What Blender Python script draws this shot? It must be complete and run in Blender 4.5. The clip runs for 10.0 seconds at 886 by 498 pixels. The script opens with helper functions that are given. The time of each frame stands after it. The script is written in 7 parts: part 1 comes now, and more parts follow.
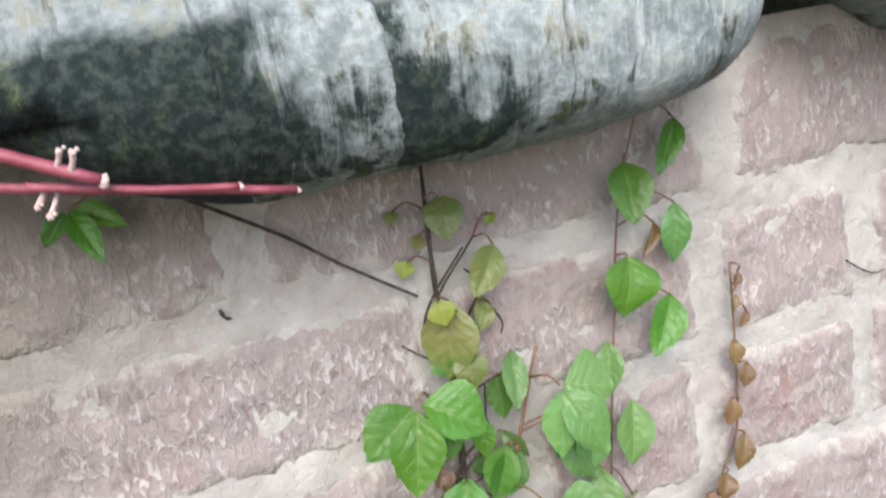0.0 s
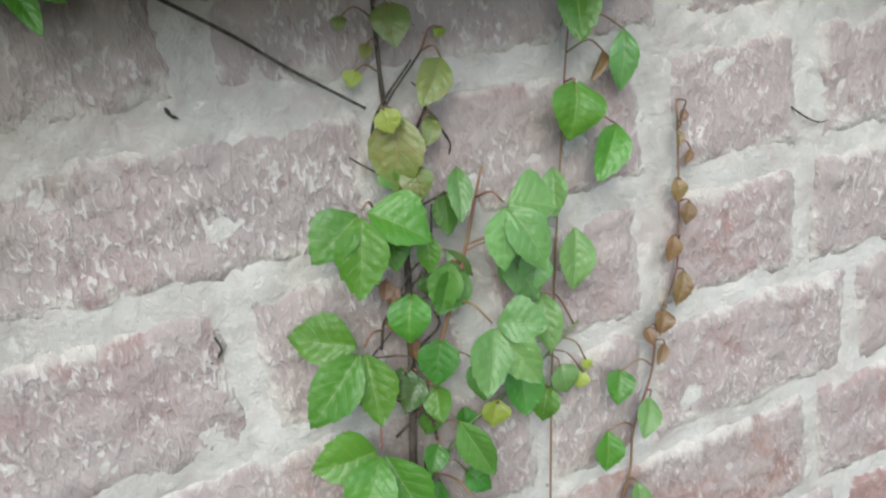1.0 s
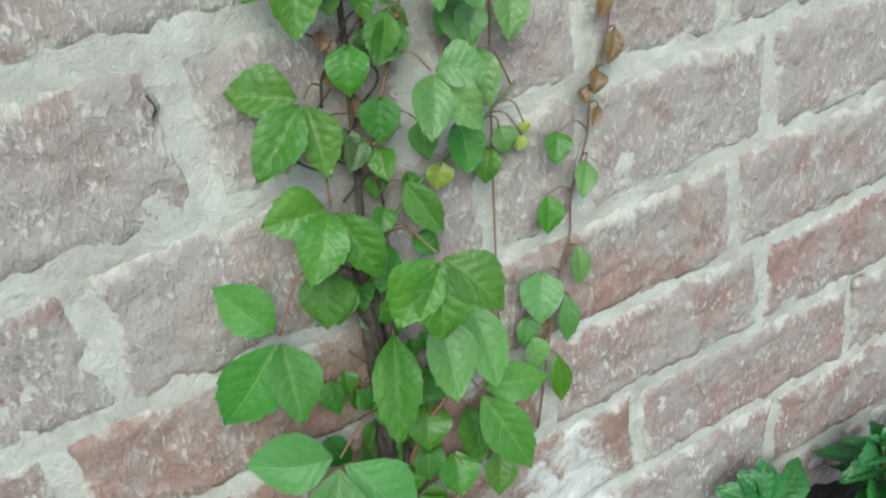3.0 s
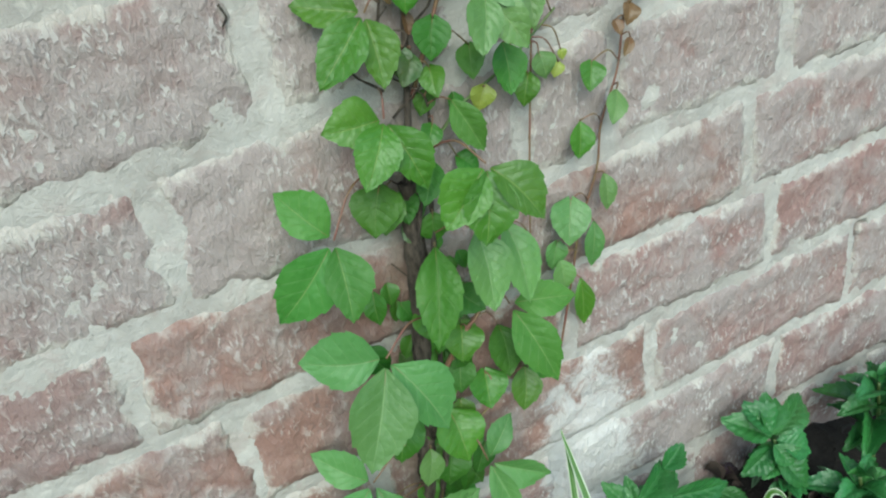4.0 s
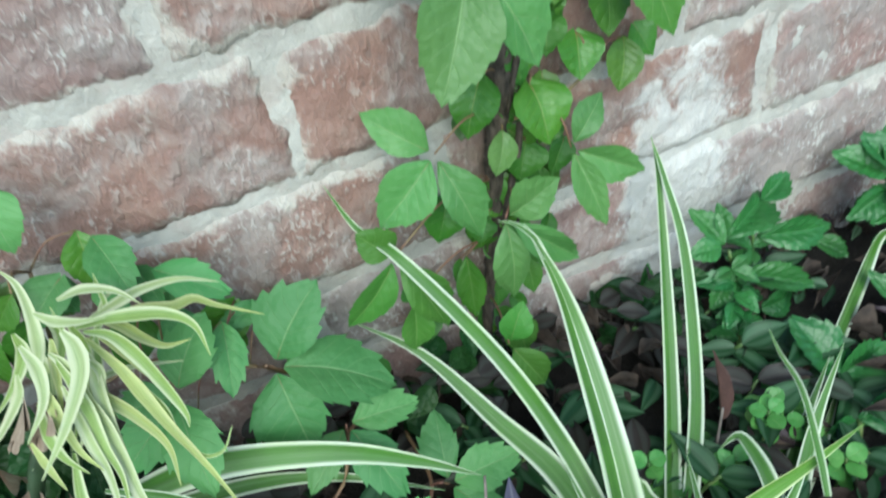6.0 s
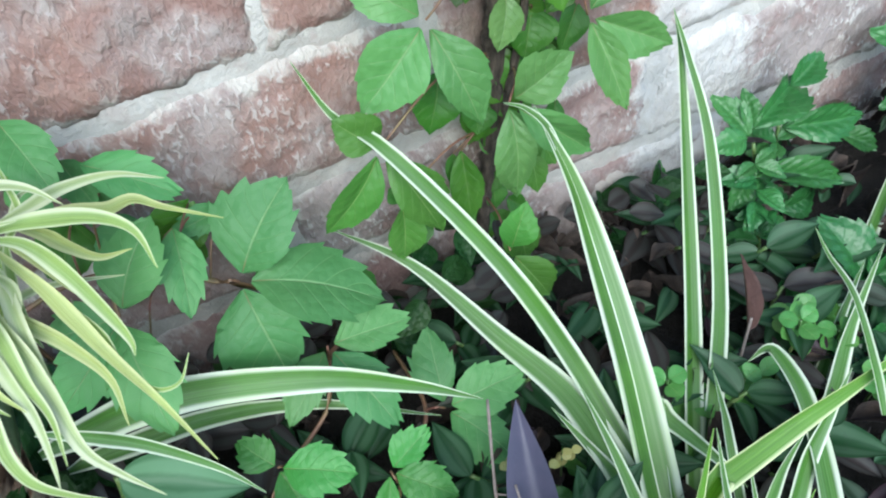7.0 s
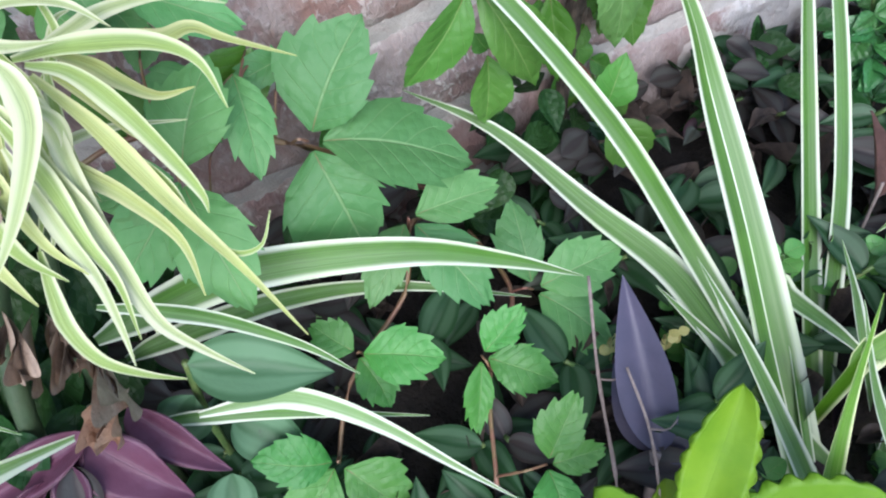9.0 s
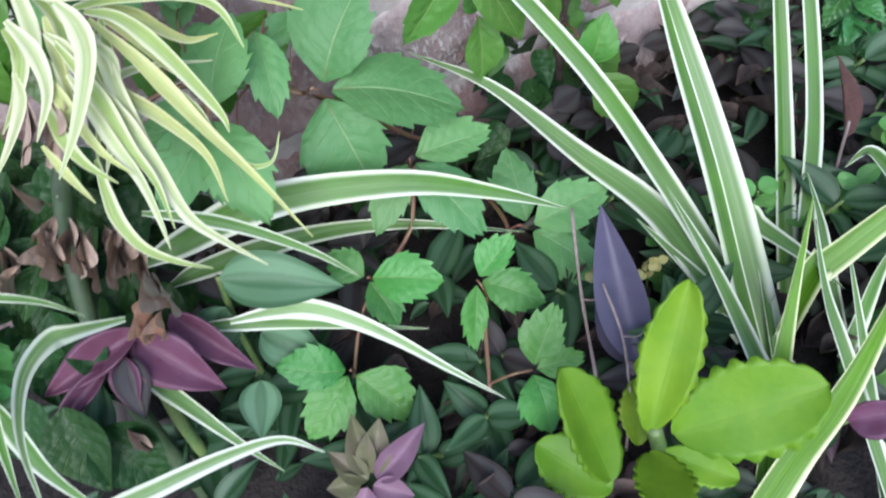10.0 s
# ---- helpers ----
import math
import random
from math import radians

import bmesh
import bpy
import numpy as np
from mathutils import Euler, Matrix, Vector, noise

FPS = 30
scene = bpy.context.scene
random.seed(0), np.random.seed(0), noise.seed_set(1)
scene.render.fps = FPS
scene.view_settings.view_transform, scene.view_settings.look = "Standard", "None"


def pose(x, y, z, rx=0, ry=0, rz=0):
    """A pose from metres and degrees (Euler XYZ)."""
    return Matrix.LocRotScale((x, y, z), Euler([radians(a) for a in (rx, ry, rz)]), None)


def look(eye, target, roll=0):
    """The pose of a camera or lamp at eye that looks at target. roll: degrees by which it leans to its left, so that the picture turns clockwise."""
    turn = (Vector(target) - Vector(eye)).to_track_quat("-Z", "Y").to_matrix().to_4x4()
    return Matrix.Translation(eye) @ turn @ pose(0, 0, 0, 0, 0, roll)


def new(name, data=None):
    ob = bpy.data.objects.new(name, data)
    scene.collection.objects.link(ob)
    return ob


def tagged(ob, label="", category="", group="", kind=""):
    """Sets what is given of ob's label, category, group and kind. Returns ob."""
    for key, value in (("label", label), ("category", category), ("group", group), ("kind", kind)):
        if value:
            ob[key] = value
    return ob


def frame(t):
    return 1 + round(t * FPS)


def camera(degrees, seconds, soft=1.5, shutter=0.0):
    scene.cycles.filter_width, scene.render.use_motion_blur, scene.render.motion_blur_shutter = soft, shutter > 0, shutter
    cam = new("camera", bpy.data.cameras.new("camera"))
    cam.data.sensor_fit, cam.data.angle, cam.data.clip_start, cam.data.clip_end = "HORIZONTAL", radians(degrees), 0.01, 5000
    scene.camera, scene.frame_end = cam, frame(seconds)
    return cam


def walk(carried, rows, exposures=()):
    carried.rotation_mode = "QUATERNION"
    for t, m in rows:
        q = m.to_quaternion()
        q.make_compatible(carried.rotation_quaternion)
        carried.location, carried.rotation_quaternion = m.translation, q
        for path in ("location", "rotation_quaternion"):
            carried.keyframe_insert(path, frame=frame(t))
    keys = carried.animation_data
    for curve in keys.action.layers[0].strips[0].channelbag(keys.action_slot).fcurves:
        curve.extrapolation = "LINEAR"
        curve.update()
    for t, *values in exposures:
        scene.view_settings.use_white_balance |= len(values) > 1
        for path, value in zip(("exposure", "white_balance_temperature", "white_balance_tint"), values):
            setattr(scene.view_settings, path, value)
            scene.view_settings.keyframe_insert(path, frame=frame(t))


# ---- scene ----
cam = camera(62.7, 10.0, soft=2.1, shutter=0.3)
PATH = [
    (0, (0.024, -0.325, 0.737), (0.513, 1.555, 0.262), -10.1),
    (0.5, (0.024, -0.338, 0.709), (0.492, 1.522, 0.14), -10.7),
    (1, (0.023, -0.348, 0.68), (0.532, 1.476, 0.038), -8.4),
    (1.5, (0.021, -0.361, 0.67), (0.55, 1.409, -0.098), -7.7),
    (2, (0.01, -0.363, 0.656), (0.576, 1.381, -0.144), -7.2),
    (2.5, (0.004, -0.361, 0.638), (0.613, 1.341, -0.22), -9.7),
    (2.7, (0.003, -0.365, 0.627), (0.624, 1.315, -0.263), -10.7),
    (3.8, (-0.045, -0.388, 0.598), (0.556, 1.259, -0.364), -9.4),
    (4, (-0.053, -0.394, 0.597), (0.57, 1.239, -0.376), -9.2),
    (4.5, (-0.064, -0.394, 0.574), (0.541, 1.21, -0.457), -8.3),
    (5, (-0.079, -0.395, 0.537), (0.463, 1.168, -0.586), -9.2),
    (5.5, (-0.098, -0.388, 0.5), (0.384, 1.149, -0.684), -7.6),
    (6, (-0.093, -0.361, 0.449), (0.342, 1.103, -0.842), -9.1),
    (6.2, (-0.096, -0.351, 0.428), (0.338, 1.055, -0.926), -10.4),
    (7.3, (-0.089, -0.303, 0.385), (0.352, 0.957, -1.104), -7.4),
    (7.5, (-0.085, -0.293, 0.368), (0.364, 0.942, -1.139), -6.3),
    (8, (-0.094, -0.284, 0.354), (0.274, 0.947, -1.179), -10.3),
    (8.5, (-0.12, -0.284, 0.349), (0.198, 0.896, -1.234), -12.0),
    (9, (-0.127, -0.289, 0.354), (0.177, 0.862, -1.253), -12.4),
    (9.5, (-0.118, -0.311, 0.368), (0.125, 0.868, -1.229), -16.2),
    (10, (-0.124, -0.352, 0.363), (0.059, 0.88, -1.202), -18.3),
]
# the clip's camera: stops, white balance
EXPOSURES = [(0, 1.3, 6560, 11), (1, 0.98, 6300, 3), (2.5, 0.84, 6230, -8), (4.5, 0.80, 6230, -8.5), (6, 1.02, 5990, -8), (7.5, 1.31, 5850, 6), (9, 1.35, 5980, 14), (10, 1.35, 5920, 17)]
walk(cam, [(t, look(eye, target, roll)) for t, eye, target, roll in PATH], EXPOSURES)

# ---- world, sun ----
SUN_UP, SUN_TURN = 42.0, 196.0
world = bpy.data.worlds.new("sky")
scene.world = world
world.use_nodes = True
wn, wl = world.node_tree.nodes, world.node_tree.links
sky = wn.new("ShaderNodeTexSky")
sky.sky_type, sky.sun_disc = "NISHITA", False
sky.sun_elevation, sky.sun_rotation = radians(SUN_UP), radians(SUN_TURN)
sky.air_density, sky.dust_density, sky.ozone_density = 1.0, 1.5, 1.0
wl.new(sky.outputs["Color"], wn["Background"].inputs["Color"])
wn["Background"].inputs["Strength"].default_value = 0.15
sun = new("sun", bpy.data.lights.new("sun", "SUN"))
sun.data.energy, sun.data.angle, sun.data.color = 1.5, radians(40), (1.0, 0.98, 0.95)
a, b = radians(SUN_TURN), radians(SUN_UP)
sun.matrix_world = look((math.sin(a) * math.cos(b), math.cos(a) * math.cos(b), math.sin(b)), (0, 0, 0))

# ---- materials ----
def material(name):
    m = bpy.data.materials.new(name)
    m.use_nodes = True
    nt = m.node_tree
    return m, nt, nt.nodes["Principled BSDF"], nt.nodes["Material Output"]


def node(nt, kind, **sets):
    n = nt.nodes.new(kind)
    for key, value in sets.items():
        if key == "operation":
            n.operation = value
        elif key == "blend":
            n.blend_type = value
        elif key == "data":
            n.data_type = value
        else:
            n.inputs[key].default_value = value
    return n


def calc(nt, op, a, b=None, c=None):
    n = nt.nodes.new("ShaderNodeMath")
    n.operation = op
    for i, v in enumerate((a, b, c)):
        if v is None:
            continue
        if isinstance(v, (int, float)):
            n.inputs[i].default_value = v
        else:
            nt.links.new(v, n.inputs[i])
    return n.outputs[0]


def blend(nt, fac, a, b, how="MIX"):
    n = nt.nodes.new("ShaderNodeMix")
    n.data_type, n.blend_type = "RGBA", how
    for i, v in ((0, fac), (6, a), (7, b)):
        if isinstance(v, (int, float)):
            n.inputs[i].default_value = v
        elif isinstance(v, tuple):
            n.inputs[i].default_value = (*v, 1)
        else:
            nt.links.new(v, n.inputs[i])
    return n.outputs[2]


def ramp(nt, v, lo, hi, a=0.0, b=1.0):
    n = nt.nodes.new("ShaderNodeMapRange")
    n.interpolation_type = "SMOOTHSTEP"
    nt.links.new(v, n.inputs["Value"])
    for key, value in (("From Min", lo), ("From Max", hi), ("To Min", a), ("To Max", b)):
        n.inputs[key].default_value = value
    return n.outputs["Result"]


def noise_tex(nt, scale, detail=4, rough=0.6, vec=None, warp=0.0):
    n = node(nt, "ShaderNodeTexNoise", Scale=scale, Detail=detail, Roughness=rough, Distortion=warp)
    if vec is not None:
        nt.links.new(vec, n.inputs["Vector"])
    return n.outputs["Fac"]


def place(nt, scale=(1, 1, 1), kind="pos"):
    src = nt.nodes.new("ShaderNodeNewGeometry").outputs["Position"] if kind == "pos" else nt.nodes.new("ShaderNodeTexCoord").outputs["Object"]
    m = nt.nodes.new("ShaderNodeMapping")
    m.inputs["Scale"].default_value = scale
    nt.links.new(src, m.inputs["Vector"])
    return m.outputs["Vector"]


def bump(nt, bsdf, height, strength, distance):
    n = node(nt, "ShaderNodeBump", Strength=strength, Distance=distance)
    nt.links.new(height, n.inputs["Height"])
    nt.links.new(n.outputs["Normal"], bsdf.inputs["Normal"])
    return n


def chance(nt):
    return nt.nodes.new("ShaderNodeObjectInfo").outputs["Random"]


def leaf_material(name, base, vein, tint, veins=7.0, rough=0.42, thin=0.25, spec=0.6, pucker=0.13, mottle=0.5, random_source=None, ribs=0.26, mids=0.62, blush=0.0):
    """Leaf with a midrib and side veins laid out by its own length and width."""
    m, nt, p, out = material(name)
    uv = nt.nodes.new("ShaderNodeUVMap").outputs["UV"]
    s = nt.nodes.new("ShaderNodeSeparateXYZ")
    nt.links.new(uv, s.inputs[0])
    u, v = s.outputs[0], s.outputs[1]
    side = calc(nt, "ABSOLUTE", calc(nt, "SUBTRACT", v, 0.5))
    mid = ramp(nt, side, 0.021, 0.007)
    wave = calc(nt, "PINGPONG", calc(nt, "SUBTRACT", calc(nt, "MULTIPLY", u, veins), calc(nt, "MULTIPLY", side, veins * 0.55)), 0.5)
    rib = calc(nt, "MULTIPLY", ramp(nt, wave, 0.06, 0.0), ramp(nt, side, 0.5, 0.3))
    pos = place(nt)
    n1 = noise_tex(nt, 45, 4, 0.6, pos)
    n2 = noise_tex(nt, 320, 3, 0.6, pos)
    rnd = chance(nt) if random_source is None else nt.nodes.new("ShaderNodeNewGeometry").outputs["Random Per Island"]
    col = blend(nt, ramp(nt, n1, 0.35, 0.7, 0.0, mottle), base, tint)
    hsv = node(nt, "ShaderNodeHueSaturation", Fac=1.0)
    nt.links.new(calc(nt, "ADD", 0.487, calc(nt, "MULTIPLY", rnd, 0.026)), hsv.inputs["Hue"])
    nt.links.new(calc(nt, "ADD", 0.83, calc(nt, "MULTIPLY", calc(nt, "FRACT", calc(nt, "MULTIPLY", rnd, 7.3)), 0.34)), hsv.inputs["Value"])
    nt.links.new(col, hsv.inputs["Color"])
    col = blend(nt, calc(nt, "MULTIPLY", rib, ribs), hsv.outputs[0], vein)
    col = blend(nt, calc(nt, "MULTIPLY", mid, mids), col, vein)
    if blush:
        col = blend(nt, calc(nt, "MULTIPLY", ramp(nt, side, 0.03, 0.006), ramp(nt, u, 0.2, 0.02, 0.0, blush)), col, (0.24, 0.085, 0.055))
    col = blend(nt, ramp(nt, n2, 0.68, 0.8, 0.0, 0.25), col, (0.25, 0.2, 0.08))
    nt.links.new(col, p.inputs["Base Color"])
    p.inputs["Roughness"].default_value = rough
    p.inputs["Specular IOR Level"].default_value = spec
    h = calc(nt, "ADD", calc(nt, "MULTIPLY", calc(nt, "ADD", calc(nt, "MULTIPLY", rib, ribs), calc(nt, "MULTIPLY", mid, mids)), -0.9), calc(nt, "ADD", calc(nt, "MULTIPLY", calc(nt, "ADD", wave, n1), pucker), calc(nt, "MULTIPLY", n2, 0.35)))
    cells = node(nt, "ShaderNodeTexVoronoi", Scale=240.0)
    nt.links.new(pos, cells.inputs["Vector"])
    h = calc(nt, "SUBTRACT", h, calc(nt, "MULTIPLY", cells.outputs["Distance"], pucker * 4.5))
    bump(nt, p, h, 0.6, 0.0013)
    tr = nt.nodes.new("ShaderNodeBsdfTranslucent")
    nt.links.new(col, tr.inputs["Color"])
    mx = nt.nodes.new("ShaderNodeMixShader")
    mx.inputs[0].default_value = thin
    nt.links.new(p.outputs[0], mx.inputs[1])
    nt.links.new(tr.outputs[0], mx.inputs[2])
    nt.links.new(mx.outputs[0], out.inputs["Surface"])
    return m


def stripe_material(name, green, pale, margin, streaks, lean=0.0, rough=0.45, midline=0.0, soft=0.07):
    """Long blade: pale margins, green middle with fine lengthwise streaks, one side painted paler as if lit."""
    m, nt, p, out = material(name)
    uv = nt.nodes.new("ShaderNodeUVMap").outputs["UV"]
    s = nt.nodes.new("ShaderNodeSeparateXYZ")
    nt.links.new(uv, s.inputs[0])
    u, v = s.outputs[0], s.outputs[1]
    rnd = chance(nt)
    mp = nt.nodes.new("ShaderNodeCombineXYZ")
    nt.links.new(calc(nt, "MULTIPLY", u, 2.5), mp.inputs[0])
    nt.links.new(calc(nt, "MULTIPLY", v, 26), mp.inputs[1])
    nt.links.new(calc(nt, "MULTIPLY", rnd, 40), mp.inputs[2])
    fine = noise_tex(nt, 1.0, 3, 0.6, mp.outputs[0])
    wob = calc(nt, "MULTIPLY", calc(nt, "SUBTRACT", fine, 0.5), 0.09)
    side = calc(nt, "ABSOLUTE", calc(nt, "SUBTRACT", calc(nt, "ADD", v, calc(nt, "MULTIPLY", calc(nt, "SUBTRACT", rnd, 0.5), lean)), 0.5))
    edge = ramp(nt, calc(nt, "ADD", side, wob), 0.5 - margin - soft, 0.5 - margin + soft)
    line = calc(nt, "MULTIPLY", ramp(nt, fine, 0.56, 0.66), streaks)
    white = calc(nt, "MAXIMUM", edge, line)
    if midline:
        white = calc(nt, "MAXIMUM", white, ramp(nt, calc(nt, "ADD", side, wob), midline, 0.0))
    pos = place(nt)
    big = noise_tex(nt, 30, 3, 0.6, pos)
    speck = noise_tex(nt, 900, 2, 0.5, pos)
    g2 = blend(nt, ramp(nt, fine, 0.3, 0.6), tuple(0.6 * c for c in green), green)
    # sky light on one side of the fold, painted as a paler green
    lit_half = calc(nt, "MULTIPLY", ramp(nt, calc(nt, "MULTIPLY", calc(nt, "SUBTRACT", v, 0.5), calc(nt, "SUBTRACT", calc(nt, "MULTIPLY", calc(nt, "GREATER_THAN", rnd, 0.5), 2.0), 1.0)), -0.08, 0.06), 0.38)
    g2 = blend(nt, lit_half, g2, tuple(0.55 * c + 0.45 * d for c, d in zip(green, (0.30, 0.40, 0.24))))
    g2 = blend(nt, ramp(nt, big, 0.4, 0.7, 0.0, 0.4), g2, tuple(min(1, 1.3 * c) for c in green))
    p2 = blend(nt, ramp(nt, big, 0.35, 0.75, 0.0, 0.5), pale, tuple(c * f for c, f in zip(pale, (0.8, 0.92, 0.55))))
    col = blend(nt, white, g2, p2)
    col = blend(nt, ramp(nt, speck, 0.72, 0.8, 0.0, 0.35), col, (0.12, 0.1, 0.04))
    nt.links.new(col, p.inputs["Base Color"])
    p.inputs["Roughness"].default_value = rough
    bump(nt, p, fine, 0.4, 0.0008)
    tr = nt.nodes.new("ShaderNodeBsdfTranslucent")
    nt.links.new(col, tr.inputs["Color"])
    mx = nt.nodes.new("ShaderNodeMixShader")
    mx.inputs[0].default_value = 0.28
    nt.links.new(p.outputs[0], mx.inputs[1])
    nt.links.new(tr.outputs[0], mx.inputs[2])
    nt.links.new(mx.outputs[0], out.inputs["Surface"])
    return m


def grain_material(name, a, b, scale, rough=0.8, relief=0.6, stretch=(1, 1, 1), depth=0.002):
    m, nt, p, out = material(name)
    vec = place(nt, stretch)
    n1 = noise_tex(nt, scale, 6, 0.65, vec)
    n2 = noise_tex(nt, scale * 6, 4, 0.6, vec)
    col = blend(nt, ramp(nt, n1, 0.32, 0.68), a, b)
    col = blend(nt, ramp(nt, n2, 0.5, 0.75, 0.0, 0.4), col, tuple(0.45 * c for c in a))
    nt.links.new(col, p.inputs["Base Color"])
    p.inputs["Roughness"].default_value = rough
    bump(nt, p, calc(nt, "ADD", n1, calc(nt, "MULTIPLY", n2, 0.5)), relief, depth)
    return m


def stains(nt, col, pos, grain):
    """Lime plaster splashed low on the wall beside the creeper, brown dirt left by its roots along the stem, dirt and
    painted-in coping shade under the coping's west end.
    """
    s = nt.nodes.new("ShaderNodeSeparateXYZ")
    nt.links.new(pos, s.inputs[0])
    x, z = s.outputs[0], s.outputs[2]
    rag = noise_tex(nt, 38, 6, 0.7, pos, 0.8)
    dx = calc(nt, "DIVIDE", calc(nt, "SUBTRACT", x, 0.20), 0.05)
    dz = calc(nt, "DIVIDE", calc(nt, "SUBTRACT", z, 0.11), 0.12)
    d = calc(nt, "ADD", calc(nt, "ADD", calc(nt, "MULTIPLY", dx, dx), calc(nt, "MULTIPLY", dz, dz)), calc(nt, "MULTIPLY", calc(nt, "SUBTRACT", rag, 0.5), 4.0))
    col = blend(nt, ramp(nt, d, 1.25, 0.4, 0.0, 0.9), col, blend(nt, grain, (0.44, 0.42, 0.41), (0.60, 0.58, 0.565)))
    off = calc(nt, "ABSOLUTE", calc(nt, "SUBTRACT", x, calc(nt, "ADD", 0.036, calc(nt, "MULTIPLY", z, 0.105))))
    off = calc(nt, "ADD", calc(nt, "DIVIDE", off, 0.024), calc(nt, "MULTIPLY", calc(nt, "SUBTRACT", rag, 0.5), 3.0))
    root = calc(nt, "MULTIPLY", ramp(nt, off, 1.0, 0.2), ramp(nt, z, 0.56, 0.40, 0.0, 0.62))
    col = blend(nt, root, col, blend(nt, grain, (0.10, 0.075, 0.055), (0.22, 0.17, 0.13)))
    # dirt and the coping's shade, painted dark under its west end
    grime_shade = calc(nt, "ADD", calc(nt, "ADD", calc(nt, "MULTIPLY", z, 9.0), calc(nt, "MULTIPLY", x, -9.0)), calc(nt, "MULTIPLY", rag, 1.6))
    return blend(nt, ramp(nt, grime_shade, 6.35, 7.5, 0.0, 0.6), col, (0.15, 0.13, 0.105))


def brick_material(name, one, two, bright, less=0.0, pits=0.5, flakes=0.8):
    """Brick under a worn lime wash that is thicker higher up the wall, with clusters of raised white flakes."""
    m, nt, p, out = material(name)
    pos = place(nt)
    rnd = chance(nt)
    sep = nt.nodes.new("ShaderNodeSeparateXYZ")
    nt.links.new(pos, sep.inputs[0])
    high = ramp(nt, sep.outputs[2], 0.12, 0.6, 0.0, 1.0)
    n1 = noise_tex(nt, 15, 4, 0.55, pos, 0.8)
    n2 = noise_tex(nt, 62, 5, 0.62, pos, 0.7)
    turn = nt.nodes.new("ShaderNodeMapping")
    turn.inputs["Rotation"].default_value = (0, radians(52), 0)
    turn.inputs["Scale"].default_value = (1.6, 1, 0.8)
    nt.links.new(pos, turn.inputs["Vector"])
    stroke = noise_tex(nt, 190, 3, 0.6, turn.outputs["Vector"], 0.45)
    n3 = noise_tex(nt, 560, 4, 0.7, pos)
    where = noise_tex(nt, 21, 4, 0.6, pos, 0.9)
    red = blend(nt, ramp(nt, n1, 0.32, 0.68), one, two)
    red = blend(nt, ramp(nt, n2, 0.42, 0.7, 0.0, 0.55), red, bright)
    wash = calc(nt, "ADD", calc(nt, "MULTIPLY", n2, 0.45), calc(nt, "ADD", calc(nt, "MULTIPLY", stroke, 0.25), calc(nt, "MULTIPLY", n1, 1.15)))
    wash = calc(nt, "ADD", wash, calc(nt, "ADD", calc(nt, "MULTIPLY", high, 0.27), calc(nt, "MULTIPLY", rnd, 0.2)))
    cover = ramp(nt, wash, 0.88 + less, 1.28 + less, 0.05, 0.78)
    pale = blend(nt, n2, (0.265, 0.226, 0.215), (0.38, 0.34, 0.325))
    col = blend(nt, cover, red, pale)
    pit = calc(nt, "MULTIPLY", ramp(nt, stroke, 0.43, 0.33), calc(nt, "ADD", 0.12, calc(nt, "MULTIPLY", ramp(nt, where, 0.42, 0.62), pits)))
    col = blend(nt, pit, col, (0.17, 0.12, 0.11))
    cluster = calc(nt, "ADD", 0.05, calc(nt, "MULTIPLY", ramp(nt, calc(nt, "ADD", where, calc(nt, "MULTIPLY", rnd, 0.08)), 0.46, 0.64), flakes))
    flake = calc(nt, "MULTIPLY", ramp(nt, stroke, 0.54, 0.62), cluster)
    col = blend(nt, flake, col, (0.52, 0.485, 0.46))
    col = blend(nt, calc(nt, "MULTIPLY", ramp(nt, n3, 0.64, 0.78), 0.22), col, (0.16, 0.12, 0.11))
    es = nt.nodes.new("ShaderNodeSeparateXYZ")
    nt.links.new(nt.nodes.new("ShaderNodeUVMap").outputs["UV"], es.inputs[0])
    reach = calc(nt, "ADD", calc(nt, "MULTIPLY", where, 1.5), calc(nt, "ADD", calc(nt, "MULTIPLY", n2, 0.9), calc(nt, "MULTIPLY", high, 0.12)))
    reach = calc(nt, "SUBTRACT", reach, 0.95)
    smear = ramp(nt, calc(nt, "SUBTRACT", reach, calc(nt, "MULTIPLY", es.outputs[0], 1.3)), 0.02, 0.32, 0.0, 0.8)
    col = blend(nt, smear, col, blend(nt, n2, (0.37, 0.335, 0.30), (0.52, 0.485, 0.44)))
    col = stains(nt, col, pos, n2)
    nt.links.new(col, p.inputs["Base Color"])
    p.inputs["Roughness"].default_value = 0.72
    p.inputs["Specular IOR Level"].default_value = 0.45
    h = calc(nt, "ADD", calc(nt, "MULTIPLY", n2, 0.9), calc(nt, "ADD", calc(nt, "MULTIPLY", calc(nt, "ADD", ramp(nt, stroke, 0.36, 0.62), flake), 0.32), calc(nt, "MULTIPLY", n3, 0.25)))
    bump(nt, p, h, 0.55, 0.0034)
    return m


